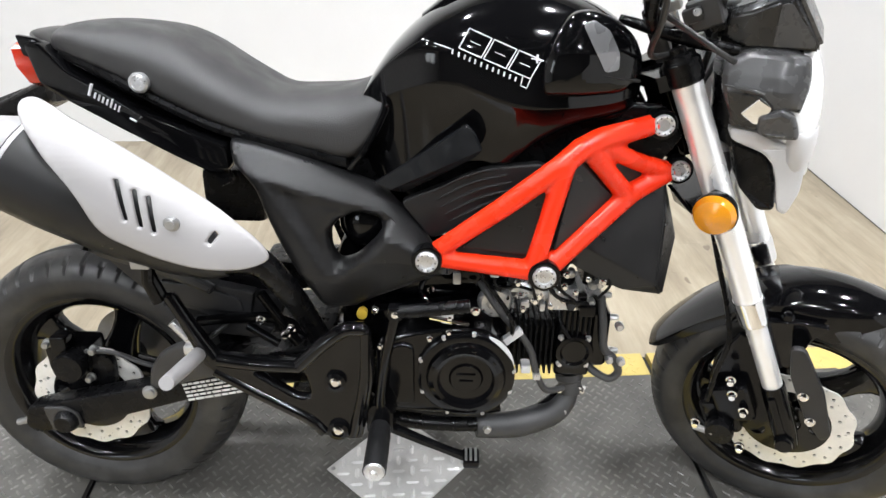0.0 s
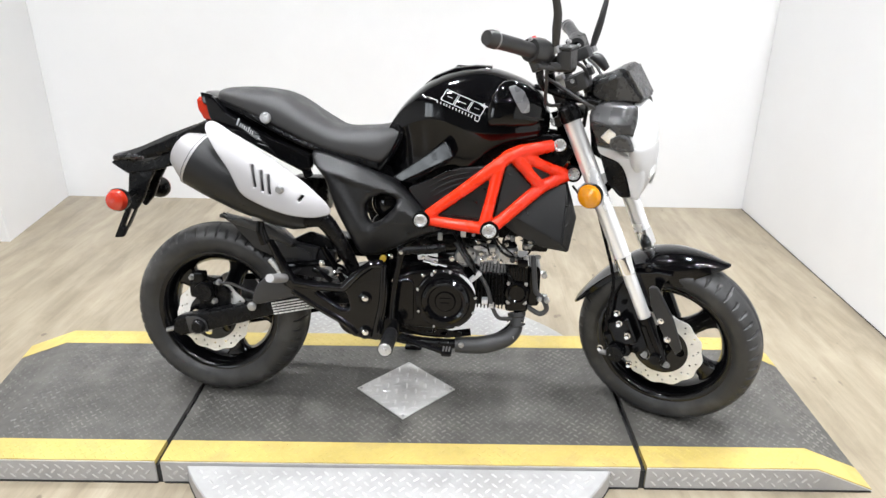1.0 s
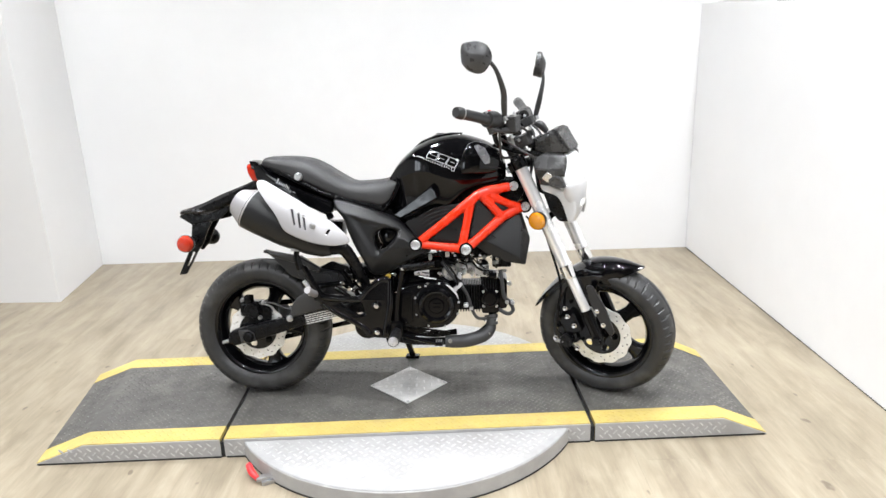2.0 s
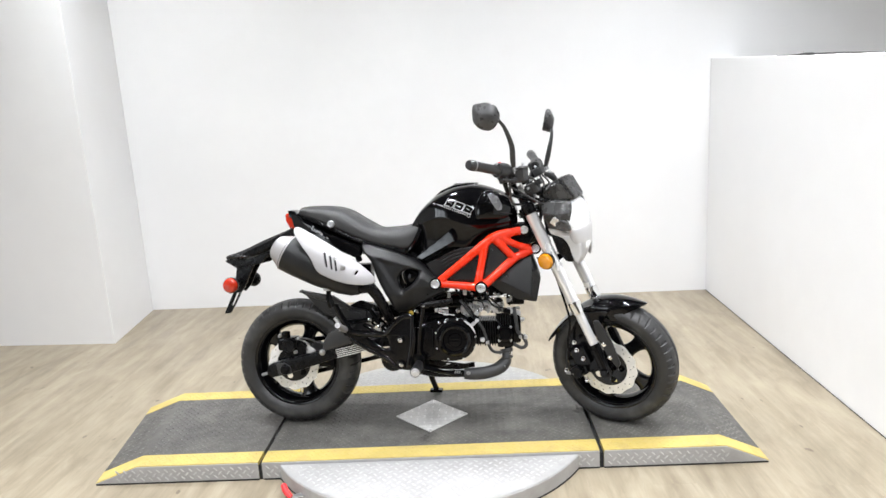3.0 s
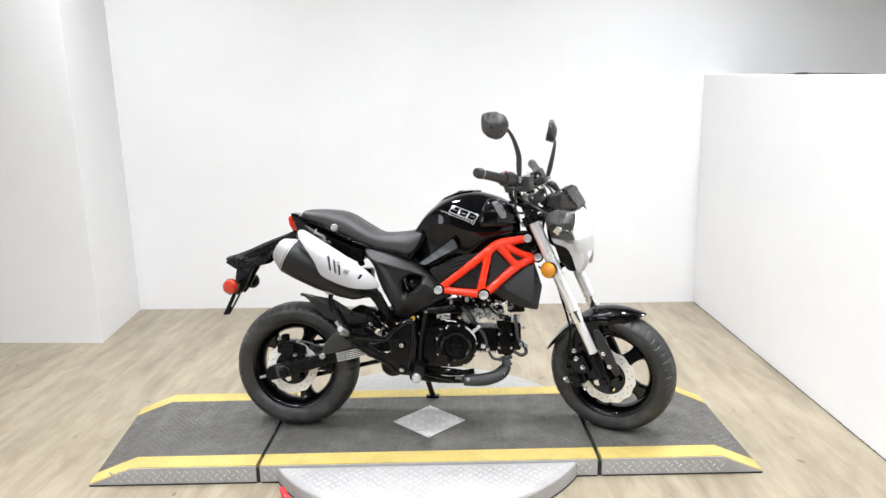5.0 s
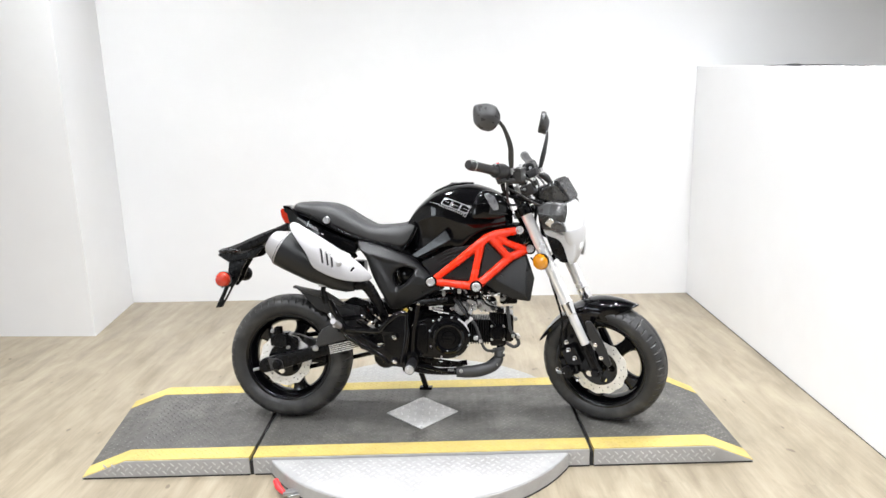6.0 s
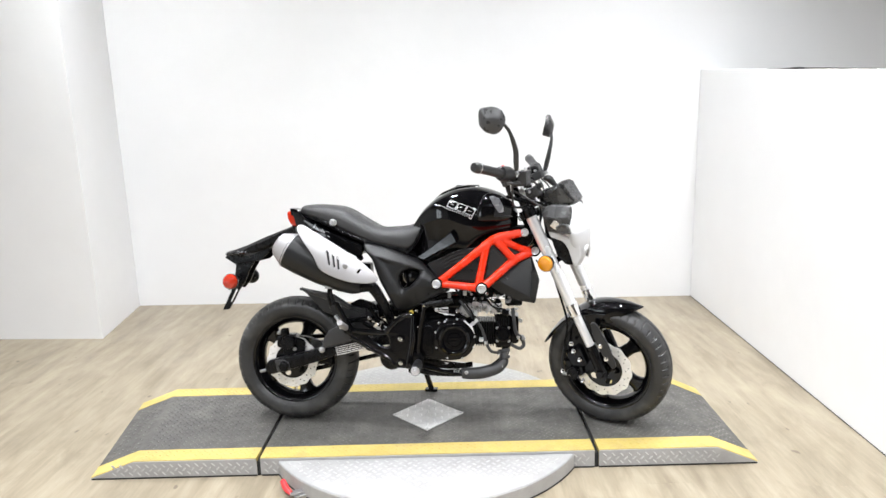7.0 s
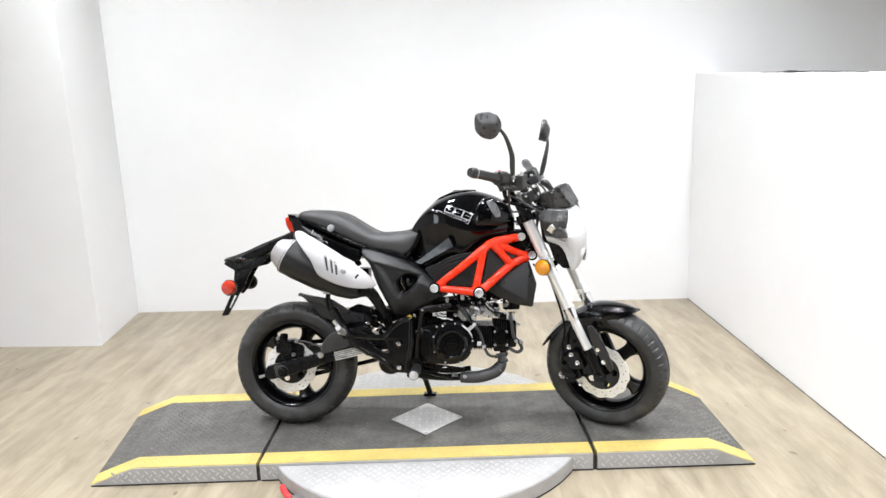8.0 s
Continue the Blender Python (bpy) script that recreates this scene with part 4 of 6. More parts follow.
    part("plate_lamp", rings([oval(x, 0, z, hw, hz, 20, 2.4) for x, z, hw, hz in ((-0.908, 0.664, 0.030, 0.006), (-0.892, 0.666, 0.056, 0.012), (-0.85, 0.670, 0.062, 0.016), (-0.805, 0.670, 0.056, 0.013))]), SMOKE, g, "dark plate lamp")
    for y in (-0.052, 0.044):
        part("arm_side", plate([rounded([(-0.648, 0.764), (-0.734, 0.732), (-0.806, 0.701), (-0.872, 0.678), (-0.872, 0.662), (-0.800, 0.658), (-0.740, 0.682), (-0.684, 0.724)], 0.005)], y, y + 0.008, 0.003), SHELL, g)
        part("plate_mount", plate([rounded([(-0.888, 0.664), (-0.800, 0.664), (-0.732, 0.684), (-0.706, 0.690), (-0.728, 0.664), (-0.752, 0.641), (-0.796, 0.631), (-0.858, 0.623), (-0.904, 0.652)], 0.005)], y + 0.004, y + 0.012, 0.003), SATIN, g)
    part("bracket", plate([rounded([(-0.862, 0.632), (-0.786, 0.634), (-0.806, 0.602), (-0.828, 0.552), (-0.857, 0.514), (-0.898, 0.440), (-0.926, 0.438), (-0.910, 0.470), (-0.882, 0.527), (-0.870, 0.573)], 0.006),
                           rounded([(-0.868, 0.524), (-0.893, 0.472), (-0.886, 0.470), (-0.858, 0.520)], 0.003)], -0.036, -0.022, 0.004), SATIN, g)
    part("bracket", plate([rounded([(-0.862, 0.632), (-0.786, 0.634), (-0.806, 0.602), (-0.828, 0.552), (-0.857, 0.520), (-0.880, 0.540), (-0.870, 0.573)], 0.006)], 0.022, 0.034, 0.003), SATIN, g)
    part("plate_holder", box(-0.006, 0.0, -0.022, 0.022, -0.04, 0.055, 0.003), SATIN, g, "", pose(-0.880, 0, 0.55, 0, 33, 0))
    part("rear_reflector", box(-0.012, -0.008, -0.03, 0.03, 0.05, 0.08, 0.002), REDLENS, g, "", pose(-0.885, 0, 0.54, 0, 33, 0))
    for y, lab in ((-0.105, "red turn signal on a black stalk"), (0.105, "red turn signal on a black stalk")):
        s = part("rear_signal", lathe([(0, -0.03), (0.012, -0.03), (0.028, -0.012), (0.031, 0.0), (0.031, 0.006), (0, 0.006)], (-0.856, y, 0.562), (0, -1, 0) if y < 0 else (0, 1, 0), 28), SATIN, bike, lab)
        part("lens", lathe([(0.0295, 0.006), (0.0295, 0.012), (0.024, 0.021), (0.012, 0.026), (0, 0.027)], (-0.856, y, 0.562), (0, -1, 0) if y < 0 else (0, 1, 0), 28), REDLENS, s, "red lens")
        part("stalk", tube([(-0.85, y * 0.3, 0.574), (-0.856, y * 0.8, 0.562)], 0.009, 10), SATIN, s)


def tank():
    # stations along x: top, shoulder crease, lower edge, half width at the crease
    st = [(-0.150, 0.742, 0.736, 0.662, 0.070), (-0.128, 0.783, 0.772, 0.656, 0.088), (-0.092, 0.835, 0.812, 0.646, 0.113), (-0.045, 0.878, 0.833, 0.652, 0.136), (0.0, 0.903, 0.829, 0.680, 0.146), (0.035, 0.915, 0.813, 0.690, 0.151),
          (0.075, 0.921, 0.796, 0.686, 0.153), (0.115, 0.921, 0.780, 0.720, 0.151), (0.165, 0.909, 0.774, 0.746, 0.141), (0.215, 0.888, 0.776, 0.756, 0.124), (0.250, 0.860, 0.782, 0.764, 0.100), (0.268, 0.822, 0.790, 0.772, 0.062)]

    def across(row, z):
        """The half width of a section at the height z."""
        _, top, crease, low, hw = row
        if z >= crease:
            return hw * max(0.0, 1 - min(1.0, (z - crease) / (top - crease)) ** 2.15) ** (1 / 2.3)
        u = max(0.0, min(1.0, (crease - z) / (crease - low)) - 0.22) / 0.78
        return hw - 0.022 * (1 - (1 - u) ** 2.4) * min(1.0, (crease - low) / 0.09)
    rows = []
    for row in curve(st, 6):
        x, top, crease, low, hw = row
        half = []
        for j in range(17):
            a = math.pi / 2 * j / 16
            z = crease + (top - crease) * math.cos(a) ** 0.93
            half.append((across(row, z), z))
        for u in (0.08, 0.16, 0.22, 0.235, 0.28, 0.4, 0.55, 0.7, 0.85, 1.0):
            z = crease - (crease - low) * u
            half.append((across(row, z), z))
        half += [(half[-1][0] - 0.004, low - 0.004), (half[-1][0] * 0.5, low - 0.004)]
        rows.append([(x, -y, z) for y, z in half] + [(x, y, z) for y, z in half[:0:-1]])
    t = part("fuel_tank", rings(rows), GLOSS, bike, "gloss black fuel tank with white outlined block decal", sharp=70)

    def skin(x, z):
        """The half width of the tank at a place of its side."""
        for a, c in zip(st, st[1:]):
            if a[0] <= x <= c[0]:
                u = (x - a[0]) / (c[0] - a[0])
                return across([p + (q - p) * u for p, q in zip(a, c)], z)
        return 0.1

    # top cover with the filler, knee panel and front pods
    part("top_cover", rings([oval(x, 0, z, hw, 0.008, 20, 3) for x, z, hw in ((-0.050, 0.870, 0.03), (-0.02, 0.893, 0.05), (0.03, 0.913, 0.052), (0.08, 0.919, 0.045), (0.12, 0.918, 0.03))]), GLOSS, t)
    part("filler_cap", lathe([(0, 0.010), (0.03, 0.010), (0.034, 0.006), (0.036, 0), (0, 0)], (0.06, 0, 0.914), (0.05, 0, 1), 28), SATIN, t, "black filler cap")
    pod = [(0.119, 0.784), (0.115, 0.812), (0.120, 0.838), (0.133, 0.868), (0.150, 0.889), (0.178, 0.893), (0.214, 0.880), (0.240, 0.858), (0.254, 0.826), (0.250, 0.800), (0.226, 0.786), (0.170, 0.784)]
    for s in (-1, 1):
        b = plate([rounded([(-0.113, 0.653), (-0.045, 0.700), (0.019, 0.747), (0.030, 0.736), (0.041, 0.712), (0.030, 0.697), (-0.030, 0.660), (-0.070, 0.637)], 0.004)], -0.006, 0.006, 0.003)
        bmesh.ops.bisect_plane(b, geom=b.verts[:] + b.edges[:] + b.faces[:], plane_co=(-0.090, 0, 0.645), plane_no=(-0.523, 0, 1))
        for v in b.verts:
            fold = 0.645 + 0.523 * (v.co.x + 0.090)
            v.co.y += s * (0.1255 + 0.205 * (v.co.x + 0.11) - 0.05 * (v.co.z - 0.70) - 0.9 * max(0.0, fold - v.co.z))
        part("knee_panel", b, KNEE, t, "glossy dark knee panel", sharp=20)
        # swelling pod at the front of the tank, set into the side
        cx, cz = 0.186, 0.838
        ring = rounded(pod, 0.012, 3)
        rows = []
        for sc, lift in ((1.0, -0.012), (1.0, 0.001), (0.965, 0.006), (0.86, 0.0105), (0.62, 0.0135), (0.30, 0.0145), (0.04, 0.0148)):
            rows.append([(cx + (x - cx) * sc, s * (0.150 - 0.62 * max(0.0, (cx + (x - cx) * sc) - 0.150) ** 1.25 - 0.55 * max(0.0, (cz + (z - cz) * sc) - 0.842) ** 1.12 - 0.10 * max(0.0, 0.80 - (cz + (z - cz) * sc)) + lift), cz + (z - cz) * sc) for x, z in ring])
        p = part("front_pod", rings(rows), GLOSS, t, "gloss black side pod", sharp=50)

        def face(x, z):
            return 0.150 - 0.62 * max(0.0, x - 0.150) ** 1.25 - 0.55 * max(0.0, z - 0.842) ** 1.12 - 0.10 * max(0.0, 0.80 - z)
        b = plate([rounded([(0.163, 0.876), (0.178, 0.881), (0.200, 0.868), (0.215, 0.840), (0.216, 0.819), (0.197, 0.816), (0.181, 0.843)], 0.005)], -0.002, 0.002, 0.001)
        for v in b.verts:
            v.co.y += s * (face(v.co.x, v.co.z) + 0.0145)
        part("pod_insert", b, PEWTER, p, "grey insert")
        part("pod_seam", tube([(0.196, s * (face(0.196, 0.812) + 0.012), 0.812), (0.228, s * (face(0.228, 0.806) + 0.011), 0.806), (0.250, s * (face(0.250, 0.802) + 0.006), 0.802)], 0.0022, 6, 3), GAP, p)
        lip = [(0.262, 0.800), (0.252, 0.770), (0.228, 0.752), (0.196, 0.752)]
        part("front_lip", tube([(x, s * (0.118 - 0.9 * max(0.0, x - 0.20)), z) for x, z in lip], [0.006, 0.010, 0.010, 0.006], 12, 4), GLOSS, t, "gloss black lower lip")
    # outlined block decal and the small bars under it
    e = Vector((0.932, 0, -0.362)).normalized()
    up = Vector((0.50, 0, 0.87)).normalized()
    o = Vector((0.002, 0, 0.842))

    def on_tank(px, pz, lift=0.0012):
        p = o + e * px + up * pz
        return (p.x, -skin(p.x, p.z) - lift, p.z)

    def outline(pts, r, name, label=""):
        path = []
        for a, c in zip(pts, pts[1:]):
            n = max(2, int(math.hypot(c[0] - a[0], c[1] - a[1]) / 0.008))
            path += [on_tank(a[0] + (c[0] - a[0]) * k / n, a[1] + (c[1] - a[1]) * k / n) for k in range(n)]
        path.append(on_tank(*pts[-1]))
        part(name, tube(path, r, 5), DECAL, t, label)
    for x0 in (0.002, 0.037, 0.072):
        outline([(x0, 0.003), (x0 + 0.0315, 0.003), (x0 + 0.0315, 0.030), (x0, 0.030), (x0, 0.003)], 0.0010, "block_decal", "white outline shape")
        outline([(x0 + 0.0085, 0.0165), (x0 + 0.023, 0.0165)], 0.0006, "block_bar")
    outline([(0.093, 0.003), (0.097, -0.010), (0.106, -0.010), (0.104, 0.003)], 0.0009, "decal_foot", "white outline shape")
    outline([(0.096, 0.034), (0.101, 0.024)], 0.0016, "decal_spark", "white spark shape")
    outline([(0.091, 0.027), (0.107, 0.030)], 0.0011, "decal_spark")
    outline([(-0.040, -0.006), (-0.006, -0.002)], 0.0009, "decal_line", "thin white line")
    b = bmesh.new()
    rng = random.Random(2)
    x = -0.004
    while x < 0.086:
        w = rng.uniform(0.004, 0.006)
        tube([on_tank(x, -0.0015), on_tank(x + w * 0.4, -0.0075)], 0.0013, 5, bm=b)
        x += w + 0.003
    tagged(part("small_bars", b, DECAL, t, "row of small white bars"), kind="stuff")


def covers():
    """Side cover, intake panel, front shroud and the red trellis cover, on both sides."""
    def lean(x, z):
        return 0.35 * max(0.0, x - 0.14) + 0.10 * max(0.0, z - 0.62)
    for s in (-1, 1):
        side = bike
        b = plate([rounded([(-0.322, 0.714), (-0.285, 0.706), (-0.20, 0.679), (-0.105, 0.643), (-0.055, 0.600), (-0.015, 0.553), (0.02, 0.533), (-0.035, 0.510), (-0.098, 0.475), (-0.150, 0.447), (-0.197, 0.449), (-0.210, 0.480), (-0.227, 0.518), (-0.250, 0.560), (-0.267, 0.602), (-0.281, 0.646), (-0.312, 0.682)], 0.014),
                   rounded([(-0.180, 0.580), (-0.162, 0.603), (-0.138, 0.611), (-0.108, 0.604), (-0.098, 0.590), (-0.114, 0.570), (-0.140, 0.545), (-0.163, 0.534), (-0.174, 0.548)], 0.008)], -0.168, -0.128, 0.016, None, seg=4)
        gridded(b, 0.008)
        well = ((-0.268, 0.664), (-0.078, 0.606), (-0.172, 0.500))      # hollow round the opening
        for v in b.verts:
            x, z = v.co.x, v.co.z
            crease = 0.517 + 0.028 * min(1.0, max(0.0, (x + 0.178) / 0.063))
            deep = min(((q[1] - p[1]) * (x - p[0]) - (q[0] - p[0]) * (z - p[1])) / math.hypot(q[0] - p[0], q[1] - p[1]) for p, q in zip(well, well[1:] + well[:1]))
            v.co.y += 0.14 * max(0, -0.200 - x) - 0.06 * max(0, x + 0.12) + 0.42 * max(0.0, crease - z) + 0.80 * max(0.0, z - (0.669 - 0.452 * (x + 0.285))) + 0.9 * min(0.014, max(0.0, deep))
            v.co.y *= -s
        if s > 0:
            bmesh.ops.reverse_faces(b, faces=b.faces[:])
        c = part("side_cover", b, MATTE, side, "dark grey moulded side cover with an opening", sharp=40)
        part("inner_cover", lathe([(0.046, -0.012), (0.045, 0.0), (0.040, 0.012), (0.028, 0.020), (0.012, 0.023), (0.0, 0.0235)], (-0.128, s * 0.092, 0.583), (0, s, 0.1), 28), GLOSS, c, "gloss black round housing behind the opening")
        part("inner_wall", plate([rounded([(-0.285, 0.668), (-0.234, 0.548), (-0.203, 0.462), (-0.186, 0.462), (-0.186, 0.600), (-0.240, 0.675)], 0.006)], s * 0.080, s * 0.104, 0.004), SATIN, c)
        part("frame_cover", plate([rounded([(-0.080, 0.640), (-0.030, 0.676), (0.040, 0.712), (0.110, 0.735), (0.190, 0.768), (0.300, 0.765), (0.330, 0.720), (0.300, 0.680), (0.180, 0.640), (0.060, 0.600), (-0.030, 0.575)], 0.010)], s * 0.080, s * 0.096, 0.004), SATIN, bike, "satin black frame cover under the tank")
        # intake panel
        p = part("intake_panel", plate([rounded([(-0.075, 0.628), (-0.01, 0.655), (0.045, 0.680), (0.125, 0.690), (0.15, 0.67), (0.04, 0.60), (-0.03, 0.57)], 0.01)], s * 0.118, s * 0.138, 0.004), MATTE, bike, "dark grey ribbed intake panel")
        for i in range(6):
            x, z = -0.030 + i * 0.007, 0.642 - i * 0.0105
            part("rib", tube([(x, s * 0.1375, z), (x + 0.05, s * 0.1385, z + 0.027), (x + 0.10, s * 0.1375, z + 0.040)], [0.0012, 0.0028, 0.0016], 8, 4), MATTE, p)
        # front shroud: a faceted box beside the frame
        rim = [(0.155, 0.545), (0.195, 0.518), (0.262, 0.488), (0.330, 0.475), (0.348, 0.560), (0.318, 0.655), (0.262, 0.690), (0.200, 0.640)]

        def out(x, z, y):
            return (x, s * (y + 0.035 * max(0.0, (0.58 - z) / 0.1) - 0.25 * max(0.0, x - 0.26)), z)
        b = bmesh.new()
        back, edge = [b.verts.new(out(x, z, 0.030)) for x, z in rim], [b.verts.new(out(x, z, 0.092)) for x, z in rim]
        r1, r2, r3 = (b.verts.new(out(x, z, y)) for x, z, y in ((0.186, 0.566, 0.122), (0.318, 0.606, 0.122), (0.312, 0.500, 0.118)))
        b.faces.new(back)
        for q in range(8):
            b.faces.new((back[q], back[(q + 1) % 8], edge[(q + 1) % 8], edge[q]))
        for f in ((edge[0], edge[1], r1), (edge[1], edge[2], r3, r1), (edge[2], edge[3], r3), (edge[3], edge[4], r2, r3), (edge[4], edge[5], r2), (r1, r3, r2), (r1, r2, edge[5], edge[6], edge[7]), (r1, edge[7], edge[0])):
            b.faces.new(f)
        bmesh.ops.recalc_face_normals(b, faces=b.faces[:])
        bmesh.ops.bevel(b, geom=[e for e in b.edges if e.calc_face_angle(0) > 0.12], offset=0.003, segments=2, affect="EDGES")
        part("front_shroud", b, MATTE, bike, "dark grey faceted front shroud")
        # red trellis
        A, B, C, D = (-0.033, 0.559), (0.133, 0.541), (0.292, 0.742), (0.331, 0.671)
        N, Q = (0.180, 0.722), (0.252, 0.640)

        def at(p):
            return (p[0], s * (0.178 - 0.55 * max(0.0, p[0] - 0.15) - 0.02 * max(0, 0.1 - p[0])), p[1])
        b = tube([at(A), at((0.07, 0.636)), at((0.145, 0.696)), at((0.172, 0.717)), at((0.20, 0.728)), at(C)], [0.013, 0.0148, 0.0158, 0.0165, 0.0165, 0.0150], 16)
        tube([at(A), at((0.05, 0.550)), at(B)], [0.013, 0.0138, 0.0160], 16, bm=b)
        tube([at(B), at((0.235, 0.626)), at((0.262, 0.645)), at(D)], [0.0160, 0.0160, 0.0160, 0.0148], 16, bm=b)
        tube([at((0.119, 0.548)), at((0.135, 0.62)), at((0.152, 0.702))], [0.0155, 0.0138, 0.0155], 14, 3, bm=b)
        tube([at(N), at((0.213, 0.684)), at(Q)], [0.0160, 0.0142, 0.0155], 14, 3, bm=b)
        tube([at((0.205, 0.720)), at((0.258, 0.691)), at((0.315, 0.668))], [0.0140, 0.0132, 0.0148], 14, 3, bm=b)
        t = part("trellis_cover", melted(b), RED, bike, "glossy red trellis frame cover", sharp=80)
        for tri in (((0.010, 0.572), (0.122, 0.560), (0.136, 0.676)), ((0.142, 0.566), (0.168, 0.712), (0.236, 0.640)), ((0.20, 0.712), (0.300, 0.672), (0.252, 0.650))):
            mx, mz = sum(p[0] for p in tri) / 3, sum(p[1] for p in tri) / 3
            for name, grow, y, mt in (("insert_rebate", 1.28, 0.1655, GAP), ("insert", 0.93, 0.1725, MATTE)):
                b = plate([rounded([(mx + (x - mx) * grow, mz + (z - mz) * grow) for x, z in tri], 0.006)], -0.003, 0.003, 0.002)
                for v in b.verts:
                    v.co.y += s * (y - 0.55 * max(0.0, v.co.x - 0.15))
                part(name, b, mt, t, "dark grey triangular insert" if name == "insert" else "")
        for p, r in ((A, 0.0225), (B, 0.0235), (C, 0.0215), (D, 0.0215)):
            x, y, z = at(p)
            y += s * 0.012
            part("bolt_cap", lathe([(0, -0.012), (r * 0.98, -0.012), (r, 0.0), (r * 0.95, 0.005), (r * 0.82, 0.006), (0, 0.004)], (x, y, z), (0, s, 0), 28), FRAME, t, "black serrated bolt ring")
            b = lathe([(r * 0.72, 0.003), (r * 0.70, 0.010), (r * 0.60, 0.012), (r * 0.42, 0.0105), (r * 0.40, 0.008), (r * 0.25, 0.008), (0, 0.0085)], (x, y, z), (0, s, 0), 28)
            part("bolt_face", b, BOLT, t, "chrome bolt")
            d = bmesh.new()
            for i in range(9):
                a = 2 * math.pi * i / 9
                lathe([(0.0016, 0.0), (0.0016, 0.0006), (0, 0.0006)], (x + r * 0.56 * math.cos(a), y + s * 0.0112, z + r * 0.56 * math.sin(a)), (0, s, 0), 6, bm=d)
            tagged(part("bolt_holes", d, GAP, t), kind="stuff")


def engine():
    e = part("engine", box(-0.132, 0.072, -0.105, 0.11, 0.272, 0.440, 0.022, 3), ENGINE, bike, "black engine with round clutch cover and finned cylinder")
    part("gearbox_cover", plate([rounded([(-0.118, 0.300), (-0.115, 0.396), (-0.060, 0.416), (0.0, 0.427), (0.058, 0.424), (0.092, 0.396), (0.104, 0.350), (0.095, 0.302), (0.062, 0.272), (0.020, 0.262), (-0.060, 0.267), (-0.105, 0.274)], 0.020, 4)], -0.147, -0.100, 0.007, seg=3), ENGINE, e, "glossy black crankcase cover")
    part("kick_boss_cover", plate([rounded([(-0.106, 0.286), (-0.104, 0.388), (-0.072, 0.400), (-0.054, 0.392), (-0.054, 0.284)], 0.010, 4)], -0.153, -0.140, 0.004, seg=3), ENGINE, e)
    c = (0.028, -0.140, 0.346)
    part("clutch_rim", lathe([(0.058, 0.006), (0.072, 0.006), (0.077, 0.010), (0.077, 0.016), (0.072, 0.019), (0.058, 0.019)], c, (0, -1, 0), 56, closed=True), ENGINE, e, "raised rim round the clutch cover")
    part("clutch_cover", lathe([(0, 0.026), (0.024, 0.026), (0.027, 0.022), (0.041, 0.022), (0.045, 0.031), (0.051, 0.033), (0.059, 0.028), (0.064, 0.016), (0.066, 0.0), (0, 0.0)], c, (0, -1, 0), 56), ENGINE, e, "round glossy black clutch cover")
    for w, z in ((0.030, 0.352), (0.022, 0.340)):
        part("cover_mark", box(0.028 - w / 2, 0.028 + w / 2, -0.1690, -0.1655, z - 0.004, z + 0.004, 0.001), ENGINE, e)
    for i in range(9):
        a = radians(40 * i + 12)
        part("cover_rib", box(-0.004, 0.004, -0.1715, -0.164, 0.0475, 0.0560, 0.0015), ENGINE, e, "", Matrix.Translation((c[0], 0, c[2])) @ pose(0, 0, 0, 0, math.degrees(a), 0))
    # pale tapering arc puts the rim's highlight into the colour
    part("bright_edge", tube([(0.028 + 0.0765 * math.cos(radians(a)), -0.153, 0.346 + 0.0765 * math.sin(radians(a))) for a in range(15, 71, 7)], [0.0015, 0.003, 0.004, 0.005, 0.005, 0.005, 0.004, 0.003, 0.0015], 8), SILVER, e, "pale arc painted as a glint on the rim")
    for a in (82, 118, 160, 205, 248, 292, 338, 8):
        part("case_bolt", bolt(0.028 + 0.0755 * math.cos(radians(a)), -0.152, 0.346 + 0.0755 * math.sin(radians(a)), 0.0032, 0.006), BOLT, e)
    for x, z in ((-0.108, 0.392), (0.0, 0.420), (-0.098, 0.280), (0.055, 0.276), (-0.030, 0.408)):
        part("case_bolt", bolt(x, -0.147, z, 0.0036, 0.007), CHROME, e)
    # cylinder lying forward, with standing fins, head and valve cover
    cy = part("cylinder", box(0.085, 0.180, -0.066, 0.066, 0.308, 0.399, 0.010), SATIN, bike, "black finned cylinder lying forward")
    part("neck", box(0.055, 0.108, -0.080, 0.080, 0.312, 0.424, 0.014, 3), ENGINE, cy)
    for i in range(8):
        x = 0.106 + i * 0.0092
        part("fin", plate([rounded([(x - 0.0017, 0.3075), (x + 0.0017, 0.3075), (x + 0.0017, 0.401), (x - 0.0017, 0.401)], 0.001, 1)], -0.086, 0.030, 0.0008), FIN, cy)
    hd = part("head", box(0.178, 0.238, -0.078, 0.078, 0.298, 0.428, 0.010, 3), ENGINE, cy, "black cylinder head")
    part("side_cap", lathe([(0, 0.010), (0.020, 0.010), (0.024, 0.014), (0.030, 0.013), (0.033, 0.004), (0.033, 0.0), (0, 0)], (0.208, -0.077, 0.352), (0, -1, 0), 28), ENGINE, hd, "round black cap with bolts")
    for i in range(6):
        x = 0.184 + 0.009 * i
        part("fin", plate([rounded([(x - 0.0015, 0.384), (x + 0.0015, 0.384), (x + 0.0015, 0.434), (x - 0.0015, 0.434)], 0.001, 1)], -0.086, -0.050, 0.0008), FIN, hd)
    part("valve_cover", box(0.234, 0.268, -0.070, 0.070, 0.312, 0.420, 0.014, 3), ENGINE, hd, "black valve cover")
    for x, z in ((0.186, 0.376), (0.230, 0.376), (0.186, 0.326), (0.230, 0.326)):
        part("head_bolt", bolt(x, -0.079, z, 0.0042, 0.007), BOLT, hd)
